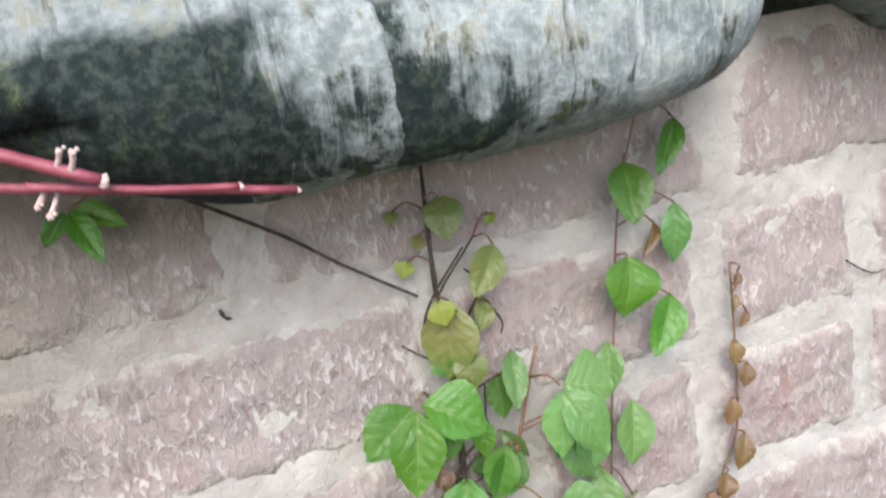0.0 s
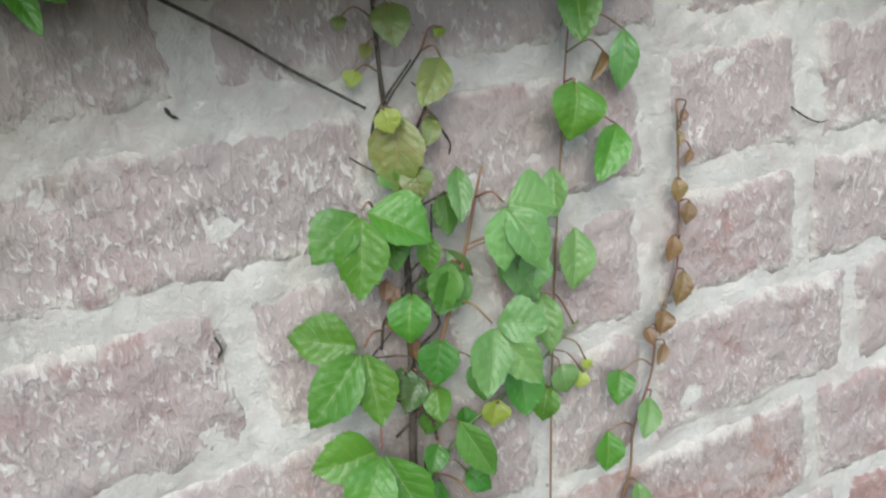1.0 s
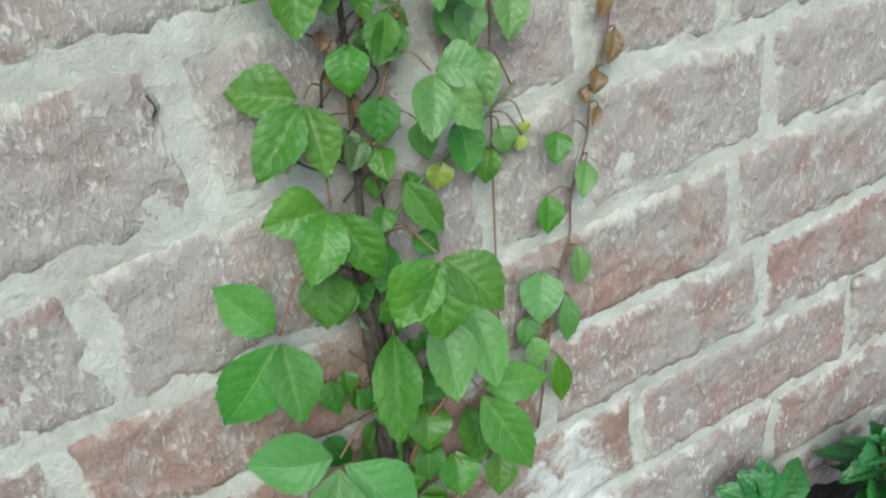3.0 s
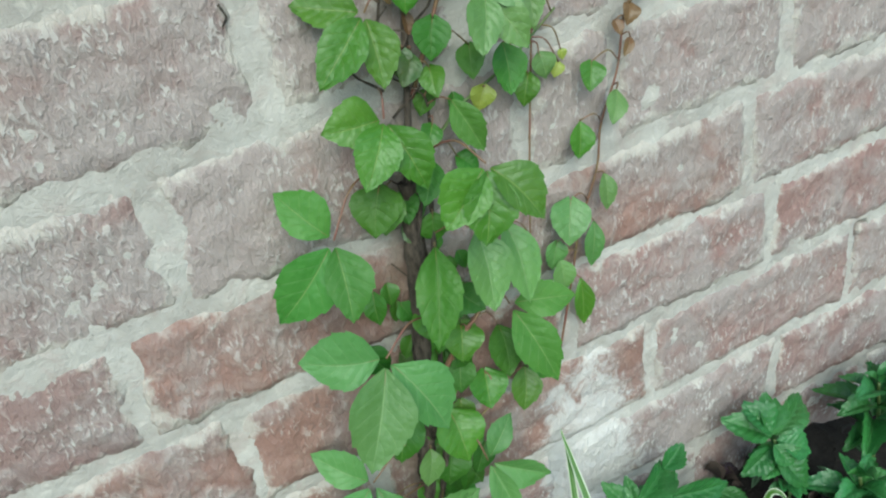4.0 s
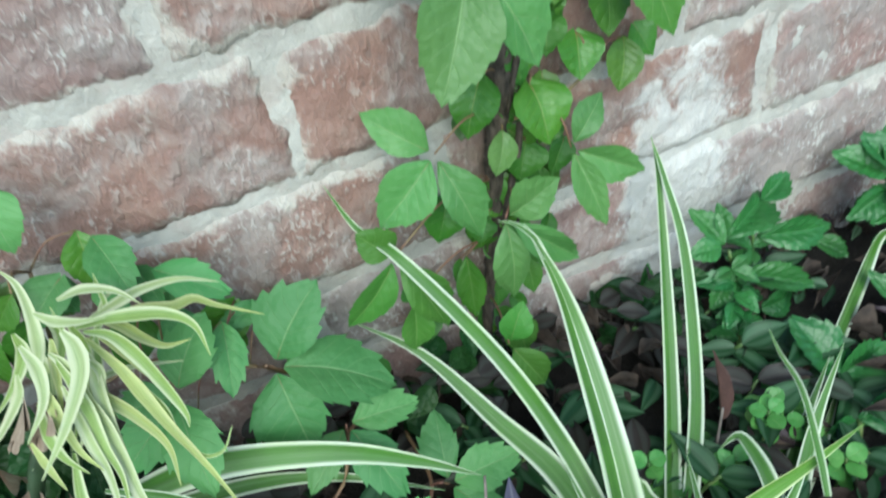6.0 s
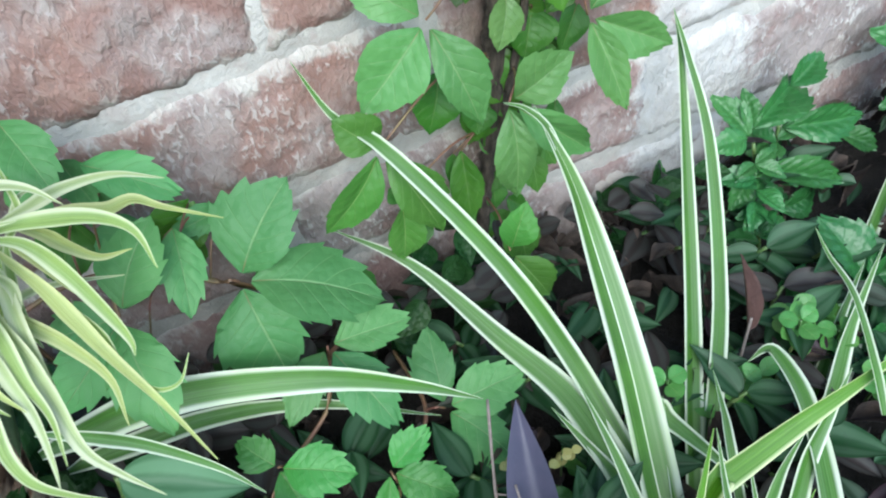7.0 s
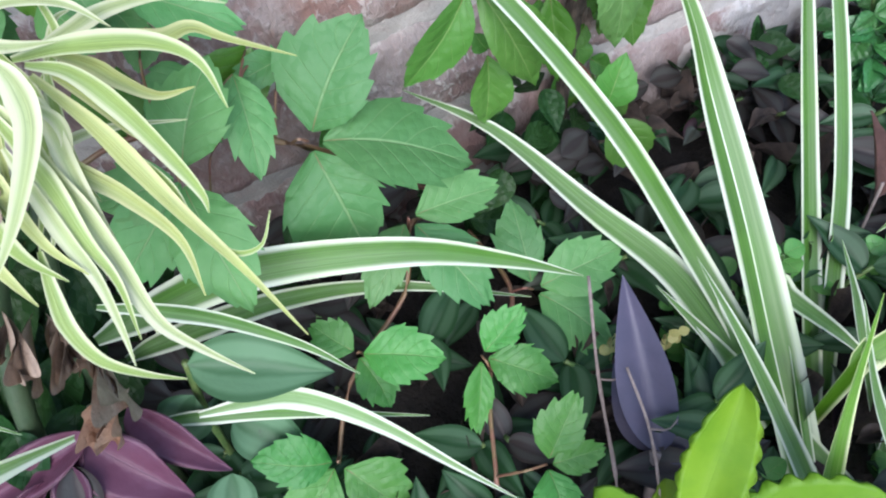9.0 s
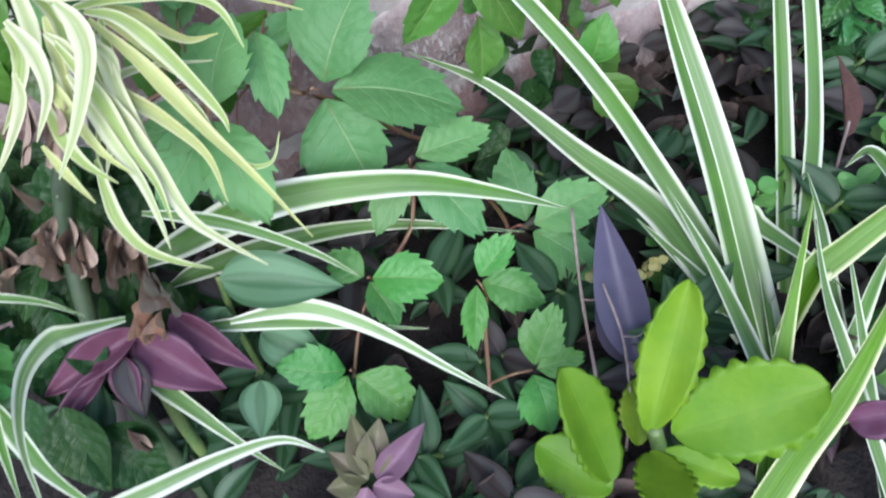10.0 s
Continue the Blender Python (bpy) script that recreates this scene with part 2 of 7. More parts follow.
def mortar_material():
    m, nt, p, out = material("lime_mortar")
    pos = place(nt)
    n1 = noise_tex(nt, 18, 5, 0.6, pos, 0.5)
    n2 = noise_tex(nt, 100, 5, 0.7, pos, 0.6)
    n3 = noise_tex(nt, 420, 5, 0.75, pos, 0.3)
    col = blend(nt, ramp(nt, n1, 0.3, 0.7), (0.375, 0.35, 0.322), (0.50, 0.476, 0.445))
    col = blend(nt, ramp(nt, n2, 0.52, 0.7, 0.0, 0.5), col, (0.33, 0.285, 0.255))
    col = blend(nt, ramp(nt, n2, 0.45, 0.3, 0.0, 0.6), col, (0.60, 0.57, 0.52))
    col = blend(nt, ramp(nt, noise_tex(nt, 34, 6, 0.7, pos, 0.6), 0.52, 0.64, 0.0, 0.45), col, (0.40, 0.325, 0.30))
    col = blend(nt, ramp(nt, n3, 0.64, 0.76, 0.0, 0.4), col, (0.22, 0.185, 0.16))
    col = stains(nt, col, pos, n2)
    nt.links.new(col, p.inputs["Base Color"])
    p.inputs["Roughness"].default_value = 0.92
    p.inputs["Specular IOR Level"].default_value = 0.3
    bump(nt, p, calc(nt, "ADD", n2, calc(nt, "MULTIPLY", n3, 0.5)), 0.7, 0.0035)
    return m


def coping_material():
    """Whitewashed cement in rough drips, flaking, with dark algae where rain runs off."""
    m, nt, p, out = material("algae_stained_cement")
    pos = place(nt)
    sep = nt.nodes.new("ShaderNodeSeparateXYZ")
    nt.links.new(pos, sep.inputs[0])
    n1 = noise_tex(nt, 15, 5, 0.6, pos, 0.6)
    n3 = noise_tex(nt, 60, 6, 0.68, pos, 0.3)
    n2 = noise_tex(nt, 230, 4, 0.65, pos, 0.2)
    drip = noise_tex(nt, 1.0, 5, 0.65, place(nt, (120, 30, 22)), 0.8)
    cells = nt.nodes.new("ShaderNodeTexVoronoi")
    cells.voronoi_dimensions = "1D"
    cells.inputs["Scale"].default_value = 22
    along = calc(nt, "ADD", sep.outputs[0], calc(nt, "MULTIPLY", n1, 0.03))
    nt.links.new(along, cells.inputs["W"])
    tone = nt.nodes.new("ShaderNodeSeparateColor")
    nt.links.new(cells.outputs["Color"], tone.inputs[0])
    edges = nt.nodes.new("ShaderNodeTexVoronoi")
    edges.voronoi_dimensions, edges.feature = "1D", "DISTANCE_TO_EDGE"
    edges.inputs["Scale"].default_value = 22
    nt.links.new(along, edges.inputs["W"])
    seam = calc(nt, "MULTIPLY", ramp(nt, edges.outputs["Distance"], 0.03, 0.0), ramp(nt, n3, 0.4, 0.55))
    white = blend(nt, ramp(nt, calc(nt, "ADD", calc(nt, "MULTIPLY", n3, 0.65), calc(nt, "MULTIPLY", n2, 0.35)), 0.38, 0.6), (0.16, 0.185, 0.18), (0.35, 0.385, 0.38))
    white = blend(nt, ramp(nt, n3, 0.5, 0.64, 0.0, 0.7), white, (0.25, 0.235, 0.17))
    white = blend(nt, ramp(nt, drip, 0.55, 0.7, 0.0, 0.5), white, (0.47, 0.49, 0.475))
    algae = blend(nt, ramp(nt, n2, 0.4, 0.68), (0.010, 0.018, 0.016), (0.043, 0.055, 0.048))
    algae = blend(nt, ramp(nt, n3, 0.56, 0.7, 0.0, 0.6), algae, (0.085, 0.11, 0.045))
    west = ramp(nt, calc(nt, "ADD", sep.outputs[0], calc(nt, "MULTIPLY", n3, 0.05)), 0.085, 0.02, 0.0, 0.52)
    lip = ramp(nt, calc(nt, "ADD", sep.outputs[2], calc(nt, "MULTIPLY", n3, 0.012)), 0.763, 0.773)
    low = ramp(nt, calc(nt, "ADD", sep.outputs[2], calc(nt, "MULTIPLY", n1, 0.02)), 0.76, 0.738, 0.0, 0.24)
    skirt = ramp(nt, calc(nt, "ADD", sep.outputs[2], calc(nt, "MULTIPLY", n3, 0.02)), 0.722, 0.714, 0.0, 0.22)
    mix = calc(nt, "ADD", calc(nt, "ADD", calc(nt, "MULTIPLY", n1, 0.75), calc(nt, "MULTIPLY", n3, 1.0)), calc(nt, "ADD", calc(nt, "MULTIPLY", tone.outputs[0], 0.3), calc(nt, "MULTIPLY", drip, 0.7)))
    east = ramp(nt, sep.outputs[0], 0.05, 0.16, 0.0, 0.3)
    mix = calc(nt, "SUBTRACT", calc(nt, "ADD", mix, calc(nt, "ADD", west, low)), calc(nt, "ADD", skirt, east))
    fac = calc(nt, "MULTIPLY", ramp(nt, mix, 1.3, 1.56), calc(nt, "SUBTRACT", 1.0, calc(nt, "MULTIPLY", lip, 0.75)))
    col = blend(nt, fac, white, algae)
    col = blend(nt, calc(nt, "MULTIPLY", ramp(nt, n3, 0.64, 0.74), 0.35), col, (0.38, 0.31, 0.15))
    col = blend(nt, calc(nt, "MULTIPLY", seam, 0.3), col, (0.06, 0.065, 0.06))
    nt.links.new(col, p.inputs["Base Color"])
    p.inputs["Roughness"].default_value = 0.92
    p.inputs["Specular IOR Level"].default_value = 0.25
    bump(nt, p, calc(nt, "ADD", calc(nt, "MULTIPLY", n2, 0.3), calc(nt, "ADD", calc(nt, "SUBTRACT", drip, calc(nt, "MULTIPLY", seam, 0.8)), n3)), 0.6, 0.004)
    return m


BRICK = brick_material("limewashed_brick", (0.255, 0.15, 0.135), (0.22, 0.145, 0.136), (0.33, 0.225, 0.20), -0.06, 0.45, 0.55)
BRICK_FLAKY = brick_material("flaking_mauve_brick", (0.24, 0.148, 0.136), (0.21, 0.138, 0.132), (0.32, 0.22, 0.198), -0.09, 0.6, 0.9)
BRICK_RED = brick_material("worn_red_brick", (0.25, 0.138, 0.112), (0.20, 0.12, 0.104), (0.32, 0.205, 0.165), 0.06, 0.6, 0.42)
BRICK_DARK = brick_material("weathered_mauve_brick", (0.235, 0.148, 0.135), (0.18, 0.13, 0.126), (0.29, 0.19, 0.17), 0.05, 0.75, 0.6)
MORTAR, COPING = mortar_material(), coping_material()
SOIL = grain_material("damp_soil", (0.008, 0.006, 0.005), (0.02, 0.016, 0.013), 60, 0.95, 1.0, depth=0.01)
BARK = grain_material("brown_bark", (0.022, 0.016, 0.012), (0.11, 0.085, 0.065), 260, 0.9, 1.0, (1, 1, 0.3))
PETIOLE = grain_material("red_petiole", (0.19, 0.075, 0.06), (0.17, 0.13, 0.055), 60, 0.5, 0.2)
GREEN_STEM = grain_material("green_stem", (0.06, 0.13, 0.035), (0.12, 0.16, 0.05), 60, 0.5, 0.2)
RED_STEM = grain_material("crimson_stem", (0.22, 0.04, 0.06), (0.33, 0.085, 0.11), 90, 0.45, 0.3)
CUT = grain_material("pale_bud", (0.5, 0.34, 0.32), (0.66, 0.52, 0.46), 300, 0.8, 0.5)
TWIG = grain_material("grey_twig", (0.19, 0.15, 0.135), (0.28, 0.23, 0.21), 250, 0.85, 0.6, (1, 1, 0.4))
BLACKENED = grain_material("blackened_tendril", (0.03, 0.025, 0.02), (0.06, 0.05, 0.04), 200, 0.9, 0.5)
PEACH = grain_material("peach_dry_leaf", (0.50, 0.33, 0.22), (0.40, 0.25, 0.17), 150, 0.85, 0.9)
DARK_STEM = grain_material("dark_stalk", (0.03, 0.06, 0.025), (0.05, 0.075, 0.035), 80, 0.5, 0.3)
RUST = grain_material("rust_brown_leaf", (0.055, 0.024, 0.02), (0.085, 0.038, 0.03), 90, 0.7, 0.5)
DRY = grain_material("withered_leaf", (0.44, 0.34, 0.255), (0.27, 0.195, 0.145), 120, 0.9, 0.9)
LITTER = grain_material("dark_leaf_litter", (0.085, 0.06, 0.048), (0.035, 0.026, 0.022), 90, 0.9, 0.8)
LEAF = leaf_material("creeper_leaf_green", (0.064, 0.178, 0.018), (0.21, 0.31, 0.08), (0.092, 0.222, 0.025), 6, rough=0.43, spec=0.55, blush=0.75)
LEAF_PALE = leaf_material("creeper_leaf_pale_green", (0.115, 0.245, 0.065), (0.24, 0.35, 0.14), (0.145, 0.285, 0.088), 6, rough=0.43, spec=0.55, blush=0.75)
LEAF_DARK = leaf_material("creeper_leaf_deep_green", (0.042, 0.14, 0.014), (0.12, 0.22, 0.05), (0.065, 0.175, 0.02), 5, rough=0.5, spec=0.4, blush=0.75)
LEAF_COOL = leaf_material("creeper_leaf_cool_green", (0.064, 0.182, 0.028), (0.20, 0.32, 0.10), (0.09, 0.225, 0.045), 6, rough=0.5, spec=0.36, blush=0.75)
# paler, greyer leaf with the sky's sheen put into its colour
LEAF_SHEEN = leaf_material("creeper_leaf_sheen_green", (0.095, 0.225, 0.058), (0.22, 0.35, 0.14), (0.13, 0.275, 0.085), 6, rough=0.5, spec=0.5, blush=0.75)
LEAF_BROAD = leaf_material("creeper_leaf_broad_green", (0.086, 0.235, 0.070), (0.21, 0.35, 0.15), (0.118, 0.275, 0.095), 6, rough=0.55, spec=0.4, blush=0.75)
LEAF_FRESH = leaf_material("creeper_leaf_fresh_green", (0.052, 0.205, 0.035), (0.16, 0.31, 0.10), (0.08, 0.255, 0.05), 6, rough=0.5, spec=0.45, blush=0.75)
LEAF_OLD = leaf_material("creeper_leaf_dull", (0.05, 0.12, 0.025), (0.14, 0.17, 0.06), (0.10, 0.11, 0.035))
LEAF_RED = leaf_material("creeper_leaf_bronze", (0.15, 0.21, 0.05), (0.3, 0.22, 0.1), (0.26, 0.17, 0.06))
LEAF_LIME = leaf_material("creeper_leaf_yellowish", (0.26, 0.34, 0.05), (0.4, 0.4, 0.12), (0.33, 0.38, 0.07))
BUD = leaf_material("creeper_bud_brown", (0.17, 0.09, 0.04), (0.3, 0.18, 0.08), (0.19, 0.15, 0.06))
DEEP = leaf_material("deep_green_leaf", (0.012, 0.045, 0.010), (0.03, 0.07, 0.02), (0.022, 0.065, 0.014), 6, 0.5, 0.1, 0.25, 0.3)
OLIVE = leaf_material("olive_purple_leaf", (0.11, 0.12, 0.055), (0.26, 0.24, 0.12), (0.19, 0.13, 0.13), 2, 0.5, 0.15, 0.4, 0.1, ribs=0.0, mids=0.5)
YELLOWISH = leaf_material("yellow_moss_leaf", (0.3, 0.3, 0.1), (0.4, 0.4, 0.2), (0.36, 0.34, 0.14), 3, 0.6, 0.2)
MINT = leaf_material("glossy_dark_leaf", (0.034, 0.142, 0.034), (0.09, 0.24, 0.075), (0.058, 0.20, 0.05), 7, 0.36, 0.2, 0.5, 0.16, ribs=0.2, mids=0.35)
LIME_LEAF = leaf_material("fleshy_lime_leaf", (0.105, 0.235, 0.012), (0.16, 0.30, 0.03), (0.18, 0.32, 0.018), 3, 0.5, 0.35, 0.3, 0.02, ribs=0.0, mids=0.15)
VIOLET = leaf_material("wine_purple_leaf", (0.100, 0.036, 0.064), (0.178, 0.104, 0.144), (0.178, 0.100, 0.152), 2, 0.5, 0.15, 0.4, 0.05, ribs=0.0, mids=0.3)
DUSK = leaf_material("dusky_pink_leaf", (0.15, 0.085, 0.12), (0.26, 0.16, 0.2), (0.22, 0.14, 0.18), 2, 0.5, 0.15, 0.4, 0.05, ribs=0.0, mids=0.3)
SLATE = leaf_material("slate_purple_leaf", (0.055, 0.053, 0.085), (0.09, 0.085, 0.12), (0.085, 0.075, 0.115), 1, 0.5, 0.06, 0.45, 0.0, ribs=0.0, mids=0.0)
ROUND = leaf_material("small_round_leaf", (0.10, 0.28, 0.06), (0.2, 0.36, 0.1), (0.15, 0.36, 0.08), 3, 0.4, 0.3, 0.5, 0.1)


def silver_material(name, flush, gain=1.0):
    """Silver-banded leaf with a dark middle; flush: from green (0) to purple (1), or mixed from leaf to leaf (None)."""
    m, nt, p, out = material(name)
    uv = nt.nodes.new("ShaderNodeUVMap").outputs["UV"]
    s = nt.nodes.new("ShaderNodeSeparateXYZ")
    nt.links.new(uv, s.inputs[0])
    side = calc(nt, "ABSOLUTE", calc(nt, "SUBTRACT", s.outputs[1], 0.5))
    pos = place(nt)
    n = noise_tex(nt, 150, 4, 0.65, pos)
    fac = ramp(nt, nt.nodes.new("ShaderNodeNewGeometry").outputs["Random Per Island"], 0.35, 0.85) if flush is None else flush
    band = calc(nt, "MULTIPLY", ramp(nt, calc(nt, "ADD", side, calc(nt, "MULTIPLY", n, 0.08)), 0.13, 0.24), ramp(nt, side, 0.44, 0.33))
    dark = blend(nt, fac, (0.013 * gain ** 1.9, 0.045 * gain ** 1.3, 0.015 * gain ** 1.8), (0.03, 0.016, 0.022))
    silver = blend(nt, fac, (0.078 * gain, 0.14 * gain, 0.082 * gain), (0.06, 0.052, 0.06))
    col = blend(nt, calc(nt, "MULTIPLY", band, 0.4), dark, silver)
    col = blend(nt, ramp(nt, n, 0.6, 0.75, 0.0, 0.3), col, (0.03, 0.03, 0.03))
    nt.links.new(col, p.inputs["Base Color"])
    p.inputs["Roughness"].default_value = 0.5
    p.inputs["Specular IOR Level"].default_value = 0.25
    bump(nt, p, n, 0.3, 0.001)
    return m


SILVER = silver_material("silver_striped_leaf", None)
SILVER_GREEN = silver_material("silver_green_leaf", 0.0)
SILVER_PURPLE = silver_material("silver_purple_leaf", 0.8)
SILVER_PALE = silver_material("pale_silver_leaf", 0.0, 1.9)
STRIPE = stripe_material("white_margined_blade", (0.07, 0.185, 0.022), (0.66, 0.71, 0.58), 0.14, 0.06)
# paler blade: light on its upturned face is put into the colour
STRIPE_LIT = stripe_material("sky_lit_blade", (0.16, 0.29, 0.09), (0.66, 0.71, 0.60), 0.24, 0.3, 0.15)
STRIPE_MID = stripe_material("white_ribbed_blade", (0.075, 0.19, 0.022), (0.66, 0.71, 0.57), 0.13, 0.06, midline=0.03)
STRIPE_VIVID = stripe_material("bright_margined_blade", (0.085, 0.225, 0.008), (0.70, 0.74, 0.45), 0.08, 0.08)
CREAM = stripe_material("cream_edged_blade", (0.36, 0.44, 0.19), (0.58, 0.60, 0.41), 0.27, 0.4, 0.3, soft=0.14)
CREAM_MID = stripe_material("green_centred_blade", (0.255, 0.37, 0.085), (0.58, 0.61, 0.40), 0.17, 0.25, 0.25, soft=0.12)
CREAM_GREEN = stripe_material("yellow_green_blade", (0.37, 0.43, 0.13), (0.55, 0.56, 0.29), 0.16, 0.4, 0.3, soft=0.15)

# ---- building blocks ----
rng = random.Random(7)


def mesh_of(name, verts, faces, mat, uvs=None, smooth=True):
    me = bpy.data.meshes.new(name)
    me.from_pydata([tuple(map(float, v)) for v in verts], [], faces)
    if uvs is not None:
        lay = me.uv_layers.new(name="UVMap").data
        loops = np.empty(len(me.loops), dtype=np.int32)
        me.loops.foreach_get("vertex_index", loops)
        lay.foreach_set("uv", np.asarray(uvs, dtype=np.float32)[loops].ravel())
    if smooth:
        me.polygons.foreach_set("use_smooth", [True] * len(me.polygons))
    me.materials.append(mat)
    return me


def thing(name, at, label, category, group=""):
    ob = new(name)
    ob.location, ob.empty_display_size = at, 0.02
    ob["at"] = list(map(float, at))
    return tagged(ob, label, category, group)


def part(name, me, parent, matrix=None, label=""):
    ob = new(name, me)
    ob.parent = parent
    at = parent.get("at")
    if at is not None:
        ob.matrix_parent_inverse = Matrix.Translation(-Vector(at))
    if matrix is not None:
        ob.matrix_basis = matrix
    if label:
        tagged(ob, label)
    return ob


def spline(points, n):
    """n + 1 points of a smooth curve through the given ones."""
    p = np.array([points[0], *points, points[-1]], float)
    p[0], p[-1] = 2 * p[1] - p[2], 2 * p[-2] - p[-3]
    res = []
    for k in range(n + 1):
        s = k / n * (len(points) - 1)
        i = min(int(s), len(points) - 2)
        t = s - i
        a, b, c, d = p[i:i + 4]
        res.append(0.5 * (2 * b + (c - a) * t + (2 * a - 5 * b + 4 * c - d) * t * t + (3 * b - a - 3 * c + d) * t ** 3))
    return np.array(res)


def tube(points, r0, r1, n=14, sides=7, knots=0.0):
    """Verts and faces of a tapered round stem."""
    c = spline(points, n)
    verts, faces = [], []
    for k in range(n + 1):
        d = Vector(c[min(k + 1, n)] - c[max(k - 1, 0)]).normalized()
        a = d.orthogonal().normalized()
        b = d.cross(a)
        r = (r0 + (r1 - r0) * k / n) * (1 + knots * rng.uniform(-1, 1))
        for j in range(sides):
            w = 2 * math.pi * j / sides
            verts.append(Vector(c[k]) + a * (r * math.cos(w)) + b * (r * math.sin(w)))
    for k in range(n):
        for j in range(sides):
            q = k * sides
            faces.append((q + j, q + (j + 1) % sides, q + sides + (j + 1) % sides, q + sides + j))
    faces.append(tuple(range(sides))[::-1])
    faces.append(tuple(n * sides + j for j in range(sides)))
    return verts, faces


def joined(pieces):
    verts, faces = [], []
    for v, f in pieces:
        o = len(verts)
        verts += v
        faces += [tuple(i + o for i in face) for face in f]
    return verts, faces


CREEPER_S = (0, 0.04, 0.10, 0.20, 0.32, 0.44, 0.57, 0.70, 0.81, 0.89, 0.95, 1.0)
CREEPER_W = (0.05, 0.20, 0.43, 0.75, 0.96, 1.0, 0.91, 0.72, 0.48, 0.27, 0.12, 0.0)
HEART_S = (0, 0.04, 0.10, 0.2, 0.34, 0.5, 0.66, 0.8, 0.9, 1.0)
HEART_W = (0.22, 0.56, 0.82, 0.99, 1.04, 0.96, 0.75, 0.47, 0.22, 0.0)


def half_width(kind, s):
    if kind == "creeper":
        return 0.5 * float(np.interp(s, CREEPER_S, CREEPER_W))
    if kind == "heart":
        return 0.5 * float(np.interp(s, HEART_S, HEART_W))
    if kind == "lance":
        return (math.sin(math.pi * s ** 0.7) ** 0.95) * 0.52
    if kind == "paddle":
        return (math.sin(math.pi * min(1, s ** 1.15)) ** 0.55) * 0.51
    return (math.sin(math.pi * min(1, s ** 0.95)) ** 0.6) * 0.5


def leaf_mesh(name, kind, mat, seed, teeth=0.0, fold=0.12, droop=0.12, ripple=0.02, nl=18, thick=0.0, lop=None):
    """A leaf of unit length along x and unit width along y."""
    r = random.Random(seed)
    rows = 4
    verts, uvs, faces = [], [], []
    bend, twist, ph = droop * r.uniform(0.5, 1.4), r.uniform(-0.12, 0.12), r.uniform(0, 6)
    lop = lop or r.uniform(0.9, 1.1)
    gap = [r.uniform(0.3, 1.4) for k in range(6)]
    for i in range(nl + 1):
        s = i / nl
        for j in range(-rows, rows + 1):
            v = j / rows
            w = half_width(kind, s) * (lop if v > 0 else 2 - lop)
            x = s
            if abs(j) == rows and kind == "paddle":
                w *= 1 - teeth * abs(math.cos(math.pi * 8 * s)) ** 3 * min(1, 5 * s)
            elif abs(j) == rows and 0.22 < s < 0.95:
                saw = (i + (1 if v > 0 else 0)) % 3
                w *= 1 + teeth * (-0.5, 0.2, 1.0)[saw] * gap[i // 3 % 6] * min(1, 0.25 + s)
                x += teeth * (0, 0.1, 0.32)[saw]
            if kind == "heart":
                x -= 0.07 * math.sin(math.pi * abs(v)) ** 1.0 * (1 - s) ** 6
            y = v * w
            z = fold * (math.sqrt(v * v + 0.06) - 0.245) * w * 2 - bend * s * s + ripple * math.sin(9 * s + ph + (2 if v > 0 else 0)) * abs(v) + twist * y * s
            z -= 0.16 * (abs(v) * w) ** 2
            verts.append((x, y, z))
            uvs.append((s, 0.5 + 0.5 * v))
    m = 2 * rows + 1
    for i in range(nl):
        for j in range(m - 1):
            q = i * m + j
            faces.append((q, q + m, q + m + 1, q + 1))
    if thick:
        n0 = len(verts)
        verts += [(x, y, z - thick) for x, y, z in verts]
        uvs += uvs
        faces += [tuple(i + n0 for i in f[::-1]) for f in faces]
        rim = [i * m for i in range(nl + 1)] + [nl * m + j for j in range(1, m)] + [i * m + m - 1 for i in range(nl - 1, -1, -1)] + [j for j in range(m - 2, 0, -1)]
        for a, b in zip(rim, rim[1:] + rim[:1]):
            faces.append((b, a, a + n0, b + n0))
    return mesh_of(name, verts, faces, mat, uvs)


def toothed_leaf(name, kind, mat, seed, teeth=0.1, fold=0.25, arch=0.1, veins=6, lop=1.0, quilt=0.012):
    """A leaf of unit length and width: toothed where the side veins end, raised between the veins, folded at the midrib, base and tip at one level."""
    r = random.Random(seed)
    nl, rows = 7 * veins, 6
    verts, uvs, faces = [], [], []
    bend, twist, ph = arch * r.uniform(0.5, 1.5), r.uniform(-0.25, 0.25), r.uniform(0, 6)
    lean = r.uniform(-0.05, 0.05)
    crease = fold * r.uniform(0.5, 1.3)
    size = [r.uniform(0.5, 1.4) for k in range(2 * veins + 4)]
    for i in range(nl + 1):
        s = i / nl
        for j in range(-rows, rows + 1):
            v = j / rows
            side = abs(v) * 0.5
            w = half_width(kind, s) * (lop if v > 0 else 2 - lop)
            x = s
            f = s * veins - side * veins * 0.55 + (0.3 if v < 0 else 0.0)
            if abs(j) == rows and 0.2 < s < 0.94:
                k = int(math.floor(f + 4)) % len(size)
                part_of = f - math.floor(f)
                saw = part_of ** 1.4 - 0.42
                w *= 1 + teeth * saw * size[k] * min(1, 3 * (s - 0.16))
                x += teeth * 0.35 * part_of * size[k]
            if kind == "heart":
                x -= 0.08 * math.sin(math.pi * abs(v)) * (1 - s) ** 6
            y = v * w + lean * math.sin(math.pi * s)
            z = crease * (math.sqrt(v * v + 0.01) - 0.1) * w * 2 * math.sin(math.pi * min(1, 0.12 + s)) ** 0.5
            z += bend * 4 * s * (1 - s) - 0.5 * bend * s * math.sin(math.pi * s)
            z += quilt * abs(math.sin(math.pi * f)) * math.sin(math.pi * min(1, 1.25 * abs(v))) * (1 - s ** 4)
